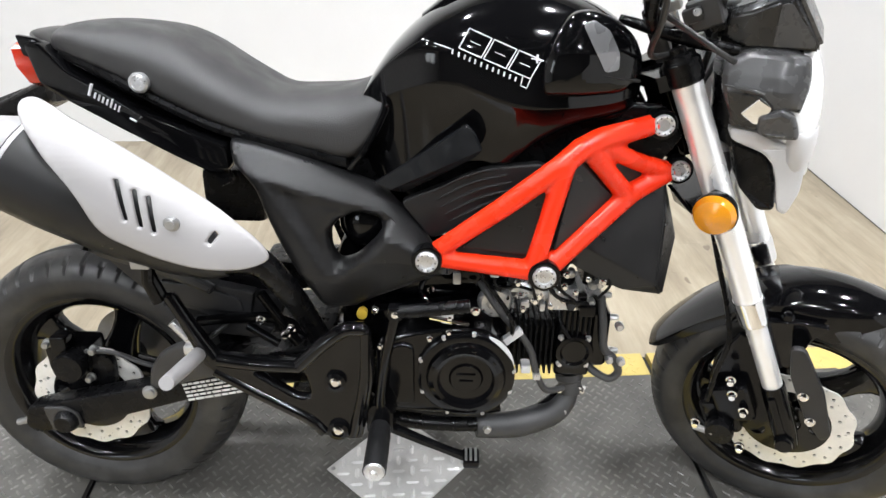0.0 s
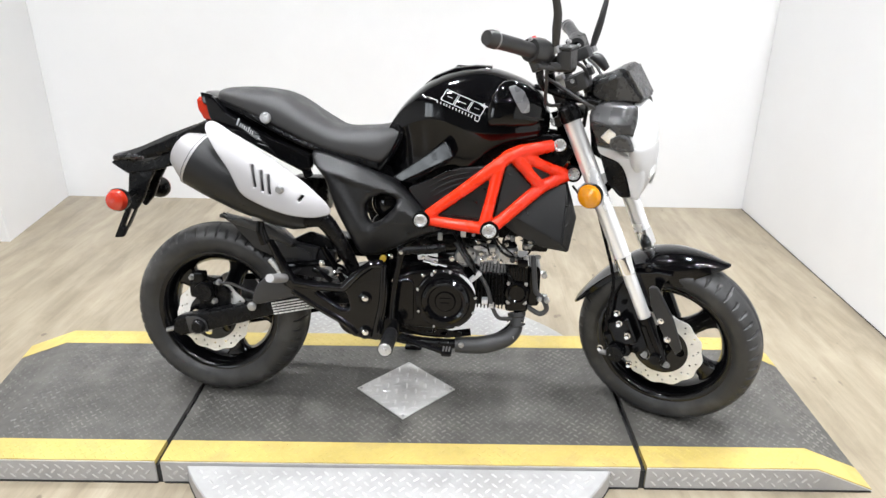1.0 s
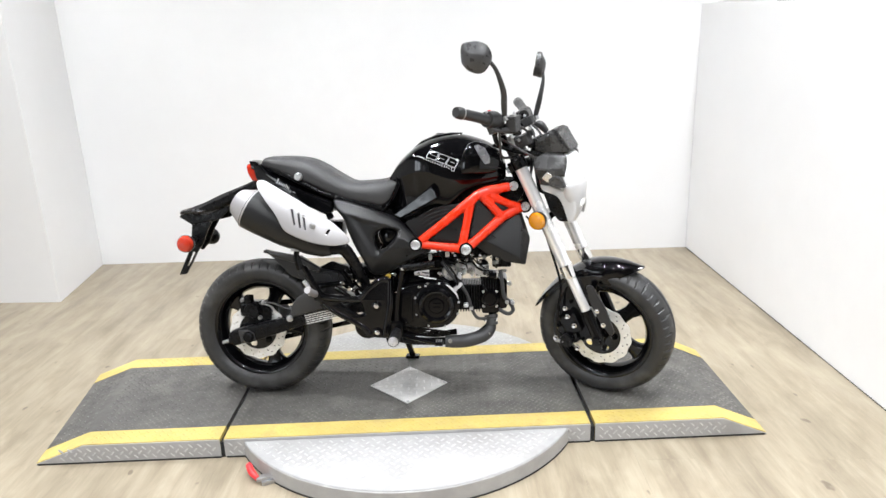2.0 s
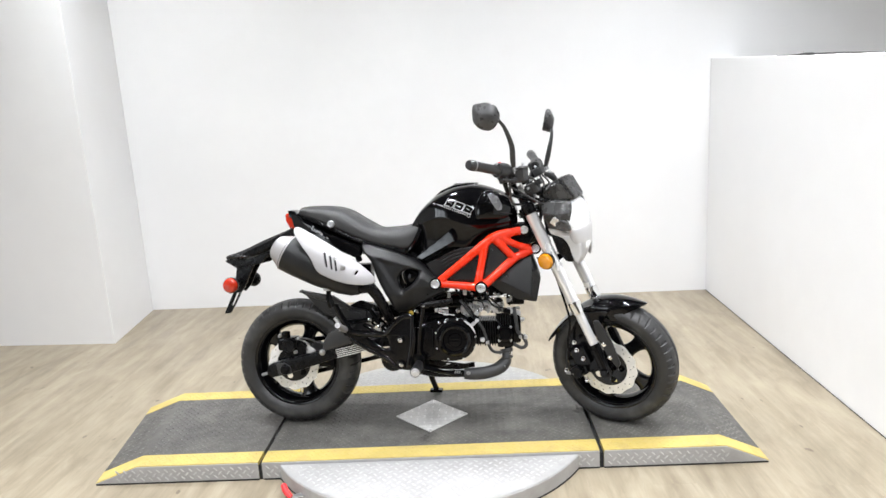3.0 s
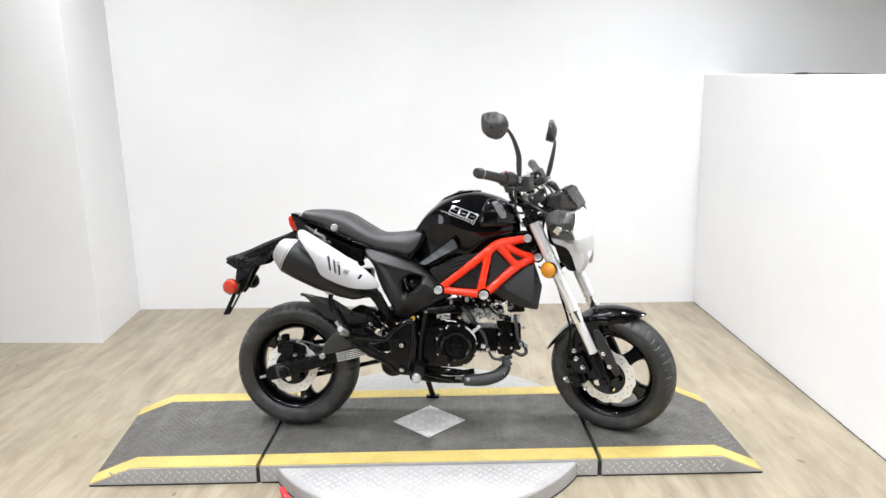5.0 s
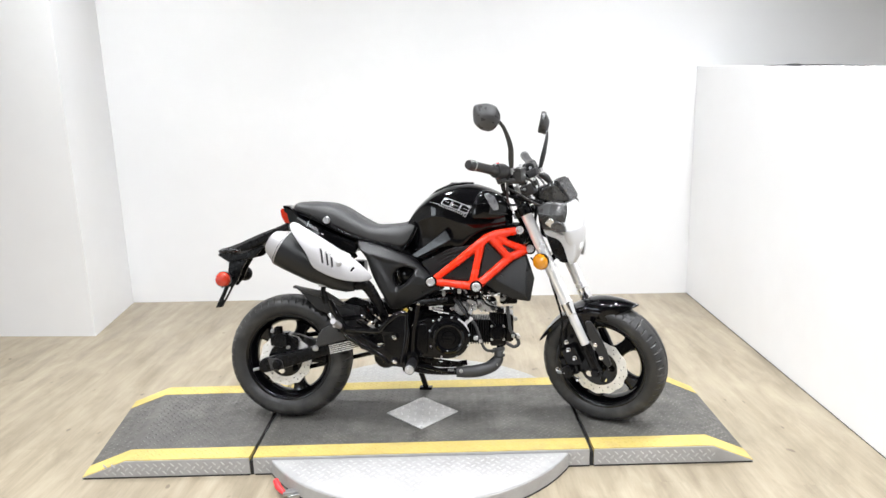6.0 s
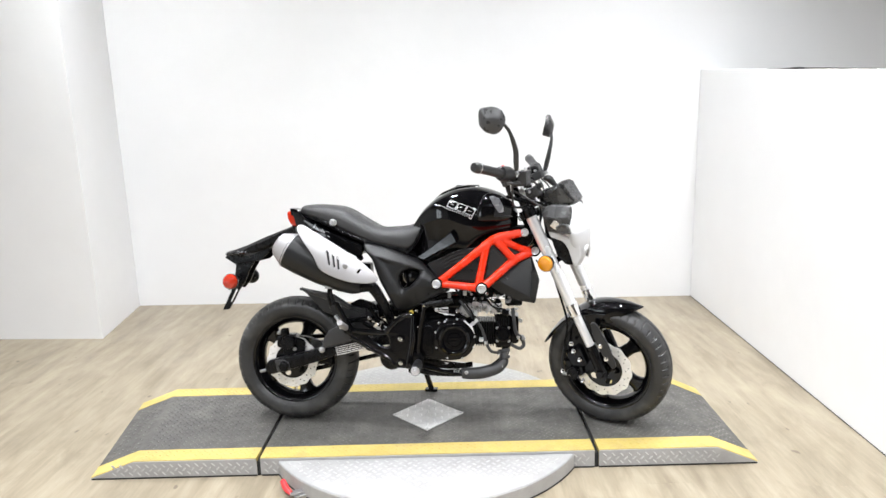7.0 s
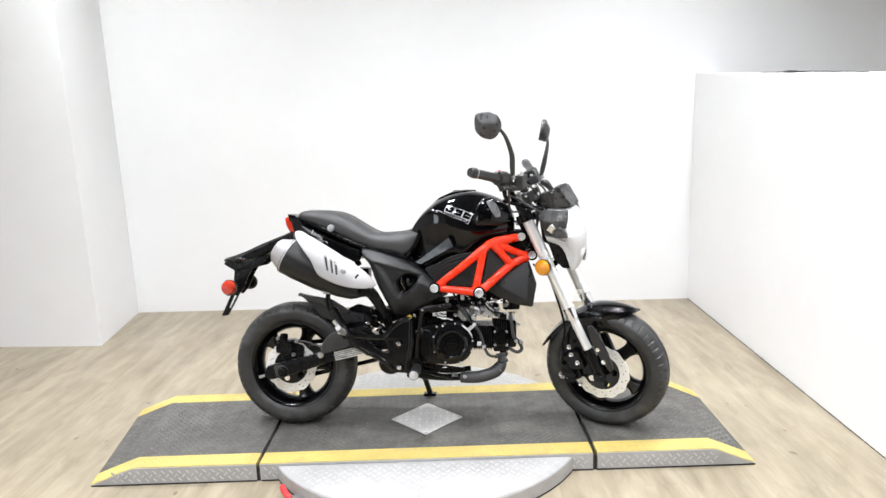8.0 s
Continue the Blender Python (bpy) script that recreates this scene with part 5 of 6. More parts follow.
    for x, z in ((0.266, 0.404), (0.272, 0.340), (0.250, 0.446)):
        part("cover_stud", lathe([(0, 0), (0.0055, 0), (0.0055, 0.012), (0.004, 0.016), (0, 0.016)], (x, -0.055, z), (1, -0.2, 0), 10), BOLT, hd, "bright stud")
    # intake between cylinder and tank
    k = part("intake_tube", tube([(0.04, -0.04, 0.475), (0.15, -0.04, 0.475)], 0.026, 16), SATIN, bike, "black intake tube")
    # dark plate and block added to darken the open gaps round the carburettor
    part("engine_mount", plate([rounded([(0.030, 0.500), (0.060, 0.560), (0.230, 0.560), (0.262, 0.520), (0.200, 0.492), (0.120, 0.486)], 0.010)], -0.045, -0.030, 0.004), SATIN, k, "dark plate added to fill the gap behind the carburettor")
    part("ignition_coil", box(0.216, 0.284, -0.05, 0.05, 0.456, 0.528, 0.010), SATIN, k, "dark block added to fill the gap beside the carburettor")
    for x, z in ((0.19, 0.500), (0.225, 0.480)):
        part("fitting", lathe([(0, 0), (0.007, 0), (0.007, 0.012), (0.004, 0.016), (0, 0.016)], (x, -0.085, z), (0, -1, 0), 10), CAST, k)
    part("choke_cable", tube([(0.225, -0.09, 0.49), (0.25, -0.10, 0.52), (0.235, -0.09, 0.56)], 0.004, 8, 5), SATIN, k)
    part("motor_top", box(-0.12, 0.06, -0.07, 0.07, 0.44, 0.50, 0.015), ENGINE, bike, "black starter housing")
    part("yellow_cap", lathe([(0, 0), (0.008, 0), (0.0085, 0.012), (0, 0.014)], (-0.135, -0.135, 0.446), (0, -1, 0), 16), GOLD, bike, "yellow plastic cap")
    loom = part("wiring_loom", tube([(-0.10, -0.10, 0.47), (-0.04, -0.115, 0.50), (0.03, -0.11, 0.515), (0.08, -0.105, 0.505), (0.12, -0.10, 0.50)], 0.006, 8, 5), SATIN, bike, "black wiring loom over the engine")
    part("wire", tube([(0.03, -0.11, 0.53), (0.06, -0.125, 0.49), (0.095, -0.135, 0.44), (0.10, -0.13, 0.40)], 0.0038, 8, 5), SATIN, loom)
    part("wire", tube([(-0.02, -0.12, 0.52), (-0.045, -0.14, 0.49), (-0.02, -0.15, 0.462), (0.02, -0.15, 0.455)], 0.0042, 8, 5), ENGINE, loom)
    part("wire", tube([(0.135, -0.095, 0.53), (0.15, -0.11, 0.49), (0.175, -0.105, 0.46), (0.22, -0.10, 0.45)], 0.0035, 8, 5), SATIN, loom)
    for x, y, z, r in ((-0.115, -0.14, 0.452, 0.006), (0.04, -0.135, 0.452, 0.007), (0.115, -0.11, 0.445, 0.005), (0.245, -0.09, 0.50, 0.006), (0.135, -0.095, 0.452, 0.006), (0.228, -0.09, 0.43, 0.005)):
        part("clip_bolt", bolt(x, y, z, r * 0.8, 0.008), CHROME, loom)
    part("bracket_bright", box(0.004, 0.016, -0.145, -0.140, 0.500, 0.520, 0.003), CAST, loom, "", pose(0, 0, 0, 0, 0, 0))
    part("cable_end", tube([(-0.03, -0.155, 0.45), (0.03, -0.155, 0.438)], 0.0042, 8), CHROME, loom)
    f = part("main_frame", tube([(0.335, 0, 0.72), (0.20, 0, 0.68), (0.0, 0, 0.60), (-0.12, 0, 0.50), (-0.16, 0, 0.38), (-0.16, 0, 0.24)], 0.03, 14, 5), ENGINE, bike, "black steel main frame")
    part("subframe", tube([(-0.10, -0.075, 0.60), (-0.30, -0.08, 0.68), (-0.55, -0.07, 0.79)], 0.012, 10), ENGINE, f)
    part("subframe", tube([(-0.10, 0.075, 0.60), (-0.30, 0.08, 0.68), (-0.55, 0.07, 0.79)], 0.012, 10), ENGINE, f)
    part("battery_box", box(-0.20, -0.06, -0.07, 0.07, 0.615, 0.675, 0.02), SATIN, f)
    part("rear_inner_guard", box(-0.430, -0.325, 0.03, 0.10, 0.524, 0.620, 0.012), SATIN, f)
    part("chain_guard", plate([rounded([(-0.402, 0.462), (-0.354, 0.486), (-0.292, 0.468), (-0.276, 0.413), (-0.337, 0.412), (-0.387, 0.428)], 0.010)], -0.060, -0.040, 0.004), SATIN, f, "satin black chain guard")
    part("inner_mudguard", box(-0.300, -0.22, -0.06, 0.06, 0.625, 0.672, 0.02), SATIN, f)
    part("head_gusset", plate([rounded([(0.285, 0.70), (0.32, 0.70), (0.350, 0.77), (0.335, 0.79), (0.300, 0.75)], 0.008)], -0.022, 0.022, 0.004), ENGINE, f, "black steering head gusset")
    part("head_tube", tube([tuple(FORK @ Vector((0, 0, 0.50))), tuple(FORK @ Vector((0, 0, 0.66)))], 0.03, 18), ENGINE, f)


def engine_fittings():
    """Bright alloy pieces, clamps and hoses about the engine."""
    y = -0.150
    b = part("starter_bracket", plate([rounded([(-0.045, 0.462), (0.006, 0.468), (0.006, 0.436), (-0.012, 0.438), (-0.014, 0.452), (-0.044, 0.450)], 0.003)], y - 0.004, y, 0.001), SILVER, bike, "bare bright bracket over the crankcase")
    part("bracket_screw", bolt(-0.030, y - 0.004, 0.457, 0.004, 0.004), CHROME, b)
    part("bracket_screw", bolt(0.0, y - 0.004, 0.446, 0.004, 0.004), CHROME, b)
    a = part("intake_manifold", tube([(0.098, -0.06, 0.462), (0.125, -0.07, 0.460), (0.152, -0.06, 0.452)], [0.020, 0.017, 0.020], 16, 4), BOLT, bike, "bare alloy intake manifold")
    for x, z, w, h in ((0.104, 0.474, 0.010, 0.016), (0.120, 0.444, 0.014, 0.010), (0.140, 0.470, 0.016, 0.012), (0.148, 0.440, 0.008, 0.014), (0.128, 0.490, 0.012, 0.008)):
        part("flange", box(x - w / 2, x + w / 2, -0.098, -0.060, z - h / 2, z + h / 2, 0.002), BOLT, a)
    part("manifold_bolt", bolt(0.112, -0.085, 0.455, 0.0055, 0.008), CHROME, a)
    part("manifold_bolt", bolt(0.142, -0.085, 0.456, 0.0055, 0.008), CHROME, a)
    c = part("carburettor_body", box(0.158, 0.206, -0.088, -0.030, 0.430, 0.470, 0.006), BOLT, bike, "bare alloy carburettor body with screws")
    part("top_cap", lathe([(0, 0), (0.020, 0), (0.021, 0.006), (0.014, 0.016), (0, 0.018)], (0.182, -0.058, 0.470), (0, 0, 1), 20), SATIN, c)
    for x, z in ((0.163, 0.437), (0.200, 0.437), (0.163, 0.464), (0.200, 0.464), (0.181, 0.450)):
        part("screw", bolt(x, -0.088, z, 0.0038, 0.005), CHROME, c)
    part("idle_knob", lathe([(0, 0), (0.007, 0), (0.007, 0.016), (0, 0.018)], (0.192, -0.088, 0.446), (0, -1, 0), 12), GAP, c)
    part("drain_pipe", tube([(0.178, -0.07, 0.430), (0.182, -0.085, 0.405), (0.198, -0.09, 0.380)], 0.003, 8, 4), SATIN, c)
    d = part("throttle_cover", lathe([(0, 0.016), (0.010, 0.016), (0.013, 0.012), (0.022, 0.012), (0.026, 0.008), (0.0285, 0.0), (0, 0)], (0.072, -0.092, 0.448), (0, -1, 0), 28), BOLT, bike, "round bare alloy cover")
    for i in range(4):
        t = radians(30 + 90 * i)
        part("cover_screw", bolt(0.072 + 0.022 * math.cos(t), -0.102, 0.448 + 0.022 * math.sin(t), 0.0028, 0.004), CHROME, d)
    e = part("ignition_lead", tube([(0.045, -0.10, 0.486), (0.080, -0.118, 0.441), (0.116, -0.124, 0.401), (0.133, -0.122, 0.370), (0.145, -0.118, 0.327), (0.163, -0.11, 0.292), (0.195, -0.09, 0.283)], 0.0055, 10, 6), PIPE, bike, "dark grey ignition lead")
    part("white_clamp", box(-0.019, 0.019, -0.007, 0.007, -0.0065, 0.0065, 0.003), SILVER, e, "white plastic clamp", pose(0.099, -0.128, 0.404, 0, -42, 0))
    part("clip", box(0.118, 0.134, -0.122, -0.095, 0.330, 0.343, 0.003), SILVER, e)
    part("clip", box(0.138, 0.150, -0.128, -0.108, 0.322, 0.333, 0.002), BOLT, e)
    g = part("coolant_pipe", tube([(0.245, -0.075, 0.452), (0.251, -0.085, 0.405), (0.257, -0.085, 0.361), (0.276, -0.08, 0.338), (0.287, -0.08, 0.312), (0.272, -0.08, 0.298), (0.250, -0.070, 0.304), (0.232, -0.06, 0.316)], 0.0068, 10, 6), PIPE, bike, "dark grey breather pipe")
    for x, z, r in ((0.276, 0.406, 0.007), (0.266, 0.342, 0.0065), (0.286, 0.339, 0.007), (0.226, 0.449, 0.006), (0.236, 0.482, 0.007)):
        part("clamp", lathe([(0, 0), (r, 0), (r, 0.010), (r * 0.7, 0.013), (0, 0.013)], (x, -0.085, z), (0, -1, 0), 12), BOLT, g)
    f = part("exhaust_flange", lathe([(0.017, 0.0), (0.024, 0.0), (0.024, 0.010), (0.020, 0.014), (0.020, 0.036), (0.015, 0.038)], (0.210, -0.05, 0.288), (0.15, -0.25, -1), 20, closed=True), PIPE, bike, "dark exhaust flange")
    part("flange_nut", bolt(0.190, -0.085, 0.283, 0.005, 0.010, (0, -0.3, -1)), CHROME, f)
    part("flange_nut", bolt(0.228, -0.085, 0.283, 0.005, 0.010, (0, -0.3, -1)), CHROME, f)
    sp = part("sprocket_cover", lathe([(0, 0.012), (0.030, 0.012), (0.042, 0.006), (0.047, -0.004), (0.047, -0.03), (0, -0.03)], (-0.221, -0.105, 0.262), (0, -1, 0), 28), SATIN, bike, "round black swingarm pivot cover")
    part("pivot_bolt", bolt(-0.221, -0.117, 0.262, 0.010, 0.008), FRAME, sp)
    k = part("skid_bracket", plate([rounded([(-0.115, 0.268), (-0.105, 0.274), (-0.035, 0.256), (0.068, 0.243), (0.066, 0.229), (-0.035, 0.232), (-0.110, 0.254)], 0.003),
                                    rounded([(-0.026, 0.238), (-0.014, 0.246), (0.002, 0.246), (-0.008, 0.238)], 0.002), rounded([(0.008, 0.234), (0.018, 0.243), (0.034, 0.243), (0.026, 0.234)], 0.002)], -0.108, -0.102, 0.001), SATIN, bike, "black slotted bracket under the crankcase")
    part("bracket_bolt", bolt(-0.104, -0.108, 0.262, 0.005, 0.006), CHROME, k)
    n = part("connector_block", box(0.060, 0.074, -0.135, -0.125, 0.508, 0.526, 0.003), LABEL, bike, "pale plastic wiring connector")
    part("connector_wire", tube([(0.066, -0.130, 0.508), (0.075, -0.13, 0.49), (0.11, -0.11, 0.485)], 0.003, 8, 4), SATIN, n)
    for x, z in ((-0.03, 0.479), (0.03, 0.418), (0.104, 0.494), (0.13, 0.498), (0.176, 0.490), (0.178, 0.510), (0.234, 0.500), (0.150, 0.512)):
        part("small_screw", bolt(x, -0.118, z, 0.0042, 0.008), CHROME, n)
    q = part("linkage_tube", tube([(-0.300, -0.115, 0.462), (-0.246, -0.115, 0.372)], 0.0085, 12), FRAME, bike, "black linkage tube with alloy ends")
    part("second_tube", tube([(-0.328, -0.11, 0.400), (-0.277, -0.115, 0.370)], 0.007, 12), FRAME, q)
    part("tube_end", bolt(-0.30, -0.125, 0.42, 0.006, 0.008), CHROME, q)
    part("tube_end", bolt(-0.262, -0.125, 0.395, 0.006, 0.008), CHROME, q)
    w = part("brake_rod", tube([(-0.422, -0.172, 0.438), (-0.393, -0.172, 0.402)], 0.0075, 10), BOLT, bike, "bare alloy brake rod")
    part("rod_pivot", box(-0.405, -0.378, -0.186, -0.172, 0.388, 0.404, 0.004), BOLT, w, "bare alloy pivot")
    z2 = part("coil_bracket", box(0.205, 0.232, -0.105, -0.070, 0.428, 0.448, 0.004), FRAME, bike, "black coil bracket with bright fixings")
    rng = random.Random(21)
    for i in range(8):
        x, z = rng.uniform(0.06, 0.25), rng.uniform(0.475, 0.525)
        part("fixing", bolt(x, -0.112 + rng.uniform(-0.012, 0.012), z, rng.uniform(0.0025, 0.0048), 0.007, (rng.uniform(-0.4, 0.4), -1, rng.uniform(-0.4, 0.4))), CHROME if i % 3 else BOLT, z2)
    for i in range(6):
        x = 0.065 + 0.03 * i
        part("wire", tube([(x, -0.10, 0.525), (x + rng.uniform(-0.02, 0.03), -0.122, 0.500), (x + rng.uniform(-0.01, 0.04), -0.112, 0.470 + rng.uniform(-0.02, 0.01))], 0.0024, 7, 4), SATIN, z2)


def controls():
    # footrest hanger with its window, pegs, brake pedal, kick lever
    h = part("footrest_hanger", plate([rounded([(-0.425, 0.492), (-0.41, 0.494), (-0.352, 0.392), (-0.225, 0.384), (-0.165, 0.448), (-0.118, 0.447), (-0.112, 0.36), (-0.135, 0.238), (-0.205, 0.246), (-0.225, 0.272), (-0.29, 0.312), (-0.355, 0.352), (-0.378, 0.375)], 0.012),
                                       rounded([(-0.30, 0.366), (-0.222, 0.366), (-0.212, 0.322), (-0.235, 0.322)], 0.010)], -0.190, -0.170, 0.008, seg=3), BAR, bike, "glossy black footrest hanger plate")
    for pts, r in (((( -0.352, -0.186, 0.383), (-0.29, -0.188, 0.378), (-0.225, -0.188, 0.376)), 0.0115), (((-0.228, -0.188, 0.377), (-0.19, -0.187, 0.415), (-0.155, -0.184, 0.440), (-0.128, -0.182, 0.441)), 0.0115), (((-0.36, -0.184, 0.362), (-0.29, -0.186, 0.320), (-0.222, -0.188, 0.282), (-0.195, -0.188, 0.255)), 0.0095), (((-0.415, -0.18, 0.488), (-0.385, -0.183, 0.43), (-0.358, -0.186, 0.385)), 0.0105), (((-0.125, -0.183, 0.436), (-0.130, -0.187, 0.34), (-0.150, -0.187, 0.25)), 0.009)):
        part("arm", tube(pts, r, 12, 4), BAR, h)
    part("rod", tube([(-0.425, -0.18, 0.488), (-0.436, -0.185, 0.53), (-0.425, -0.19, 0.552)], 0.008, 10, 4), FRAME, h)
    for x, z in ((-0.172, 0.353), (-0.172, 0.262)):
        part("hanger_boss", lathe([(0.008, 0), (0.016, 0), (0.0165, 0.007), (0.010, 0.009), (0.008, 0.003)], (x, -0.190, z), (0, -1, 0), 24), FRAME, h)
        part("hanger_bolt", bolt(x, -0.192, z, 0.0065, 0.006), CHROME, h)
    part("pillion_peg", tube([(-0.381, -0.165, 0.388), (-0.377, -0.20, 0.398), (-0.371, -0.26, 0.416), (-0.364, -0.330, 0.438)], [0.009, 0.0115, 0.0115, 0.010], 14), SHIELD, h, "bare alloy pillion peg")
    part("peg_pivot", tube([(-0.381, -0.165, 0.375), (-0.381, -0.185, 0.400)], 0.010, 12), FRAME, h)
    p = part("rider_peg", tube([(-0.108, -0.165, 0.262), (-0.106, -0.20, 0.258), (-0.105, -0.275, 0.254)], [0.014, 0.018, 0.018], 16), MATTE, bike, "black rubber rider footpeg with a chrome end")
    part("peg_end", lathe([(0.0165, 0), (0.015, 0.004), (0.007, 0.006), (0.006, 0.010), (0, 0.011)], (-0.105, -0.275, 0.254), (0, -1, -0.05), 16), BOLT, p)
    part("peg_bracket", box(-0.13, -0.085, -0.18, -0.14, 0.245, 0.29, 0.008), FRAME, p)
    b = part("brake_pedal", tube([(-0.10, -0.155, 0.245), (-0.05, -0.175, 0.238), (0.0, -0.195, 0.232), (0.03, -0.205, 0.228)], [0.009, 0.008, 0.007, 0.008], 10, 4), FRAME, bike, "black brake pedal")
    part("pedal_pad", box(0.026, 0.052, -0.230, -0.196, 0.225, 0.238, 0.004), FRAME, b)
    for i in range(3):
        part("pad_rib", box(0.029 + i * 0.0075, 0.033 + i * 0.0075, -0.227, -0.199, 0.238, 0.2405, 0.001), CAST, b)
    k = part("kick_lever", tube([(-0.108, -0.165, 0.285), (-0.106, -0.178, 0.32), (-0.094, -0.195, 0.40), (-0.078, -0.20, 0.475)], [0.013, 0.009, 0.0075, 0.009], 12, 4), FRAME, bike, "black kick start lever")
    part("kick_pedal", tube([(-0.078, -0.205, 0.484), (-0.05, -0.208, 0.488), (0.03, -0.21, 0.499)], [0.009, 0.010, 0.010], 14), SATIN, k, "black rubber kick pedal")
    part("kick_hinge", box(-0.088, -0.066, -0.213, -0.192, 0.472, 0.494, 0.006), FRAME, k)
    part("hinge_pin", bolt(-0.077, -0.213, 0.483, 0.004, 0.004), CHROME, k)
    part("kick_boss", lathe([(0, 0), (0.018, 0), (0.02, 0.01), (0.018, 0.03), (0, 0.032)], (-0.108, -0.15, 0.285), (0, -1, 0), 20), FRAME, k)
    s = part("side_stand", tube([(-0.13, 0.10, 0.21), (-0.124, 0.165, 0.14), (-0.113, 0.250, 0.050)], [0.013, 0.012, 0.012], 12, 4), FRAME, bike, "black side stand")
    part("stand_foot", box(-0.140, -0.085, 0.238, 0.276, 0.034, 0.046, 0.004), FRAME, s)
    part("stand_bracket", box(-0.16, -0.10, -0.10, 0.11, 0.20, 0.245, 0.01), FRAME, s)
    part("engine_guard", tube([(-0.16, -0.09, 0.245), (0.0, -0.09, 0.228), (0.09, -0.08, 0.235)], 0.010, 10, 4), FRAME, bike, "black lower frame rail")


def front():
    m = FORK
    for s in (-1, 1):
        y = s * 0.095
        leg = part("fork_leg", tube([(0.053, y, 0.235), (0.053, y, 0.645)], 0.0215, 24), FORKS, bike, "chrome upside-down fork leg", m)
        part("fork_collar", lathe([(0.0, -0.006), (0.0225, -0.006), (0.0235, 0.0), (0.0235, 0.034), (0.0225, 0.04), (0, 0.04)], (0.053, y, 0.232), (0, 0, 1), 24), CHROME, leg, "", m)
        part("inner_tube", tube([(0.053, y, 0.085), (0.053, y, 0.24)], 0.0165, 20), FORKS, leg, "slim polished inner tube", m)
        part("fork_top", lathe([(0, -0.03), (0.024, -0.03), (0.026, -0.026), (0.026, 0.0), (0.022, 0.004), (0.021, 0.010), (0.012, 0.012), (0.012, 0.018), (0, 0.018)], (0.053, y, 0.660), (0, 0, 1), 24), SATIN, leg, "black fork cap", m)
        part("axle_clamp", tube([(0.053, y, 0.10), (0.053, y, 0.06), (0.052, y, 0.0), (0.05, y, -0.028)], [0.019, 0.0205, 0.02, 0.018], 18), FRAME, leg, "black axle clamp", m)
        part("clamp_rib", box(0.044, 0.056, y - s * 0.0 - 0.024, y + 0.024, -0.01, 0.085, 0.003), FRAME, leg, "", m)
    part("front_axle", lathe([(0, -0.128), (0.013, -0.128), (0.015, -0.12), (0.015, 0.12), (0.013, 0.128), (0, 0.128)], (0.050, 0, -0.008), (0, 1, 0), 20), FRAME, bike, "dark front axle", m)
    # clamps
    for z, nm in ((0.640, "top_clamp"), (0.44, "bottom_clamp")):
        part(nm, rings([[(x * sc, yy, z + dz) for x, yy in ((-0.03, -0.03), (0.02, -0.112), (0.060, -0.112), (0.060, 0.112), (0.02, 0.112), (-0.03, 0.03))] for dz, sc in ((-0.011, 1), (0.011, 1))]), FRAME, bike, "black fork clamp", m)
    # fork shield plate and caliper on the near side
    a = part("caliper_shield", plate([rounded([(0.098, 0.186), (0.118, 0.180), (0.128, 0.09), (0.122, 0.002), (0.104, -0.006), (0.090, 0.05), (0.086, 0.13)], 0.010)], -0.118, -0.104, 0.004), FENDER, bike, "dark grey fork bracket plate", m)
    for x, z in ((0.098, 0.092), (0.098, 0.040)):
        part("shield_bolt", bolt(x, -0.118, z, 0.0062, 0.006), CHROME, a, "", m)
    c = part("front_caliper", box(-0.072, -0.012, -0.112, -0.055, 0.0, 0.08, 0.016, 3), FRAME, bike, "black front brake caliper with silver bolts", m)
    part("caliper_body", box(-0.045, 0.018, -0.118, -0.09, 0.035, 0.112, 0.012, 3), FRAME, c, "", m)
    part("piston_housing", lathe([(0, 0), (0.022, 0), (0.024, 0.006), (0.024, 0.02), (0, 0.02)], (-0.045, -0.135, 0.025), (0, 1, 0), 24), SATIN, c, "", m)
    for x, z in ((-0.005, 0.105), (0.004, 0.068), (-0.02, -0.012), (0.0, 0.135), (-0.08, 0.045)):
        part("caliper_bolt", bolt(x, -0.122, z, 0.006, 0.012), CHROME, c, "", m)
    part("caliper_bracket", plate([rounded([(-0.058, 0.030), (-0.046, 0.110), (-0.020, 0.165), (0.030, 0.205), (0.062, 0.150), (0.046, 0.020), (0.0, -0.01)], 0.012)], -0.092, -0.080, 0.004), FRAME, c, "", m)
    part("bleed_nipple", tube([(-0.085, -0.125, 0.035), (-0.055, -0.13, 0.025)], 0.006, 8), CAST, c, "", m)
    part("brake_line", tube([(-0.05, -0.12, 0.09), (-0.02, -0.122, 0.15), (0.016, -0.11, 0.22), (0.024, -0.085, 0.34), (0.03, -0.07, 0.45), (0.03, -0.05, 0.58), (0.05, -0.06, 0.72)], 0.0045, 8, 6), SATIN, c, "black brake line", m)
    # front mudguard, close over the tyre: broad skirt ahead of the fork, pointed beak, short tail
    st = [(0.268, 0.160, 0.005, 0.004), (0.255, 0.168, 0.018, 0.012), (0.225, 0.190, 0.038, 0.032), (0.201, 0.206, 0.049, 0.048), (0.175, 0.220, 0.056, 0.067), (0.152, 0.230, 0.060, 0.083), (0.130, 0.237, 0.062, 0.075), (0.110, 0.241, 0.063, 0.054), (0.09, 0.2425, 0.064, 0.038),
          (0.06, 0.242, 0.064, 0.032), (0.02, 0.236, 0.064, 0.030), (-0.037, 0.219, 0.061, 0.028), (-0.09, 0.195, 0.055, 0.024), (-0.13, 0.172, 0.045, 0.018), (-0.151, 0.157, 0.030, 0.010)]
    rows = []
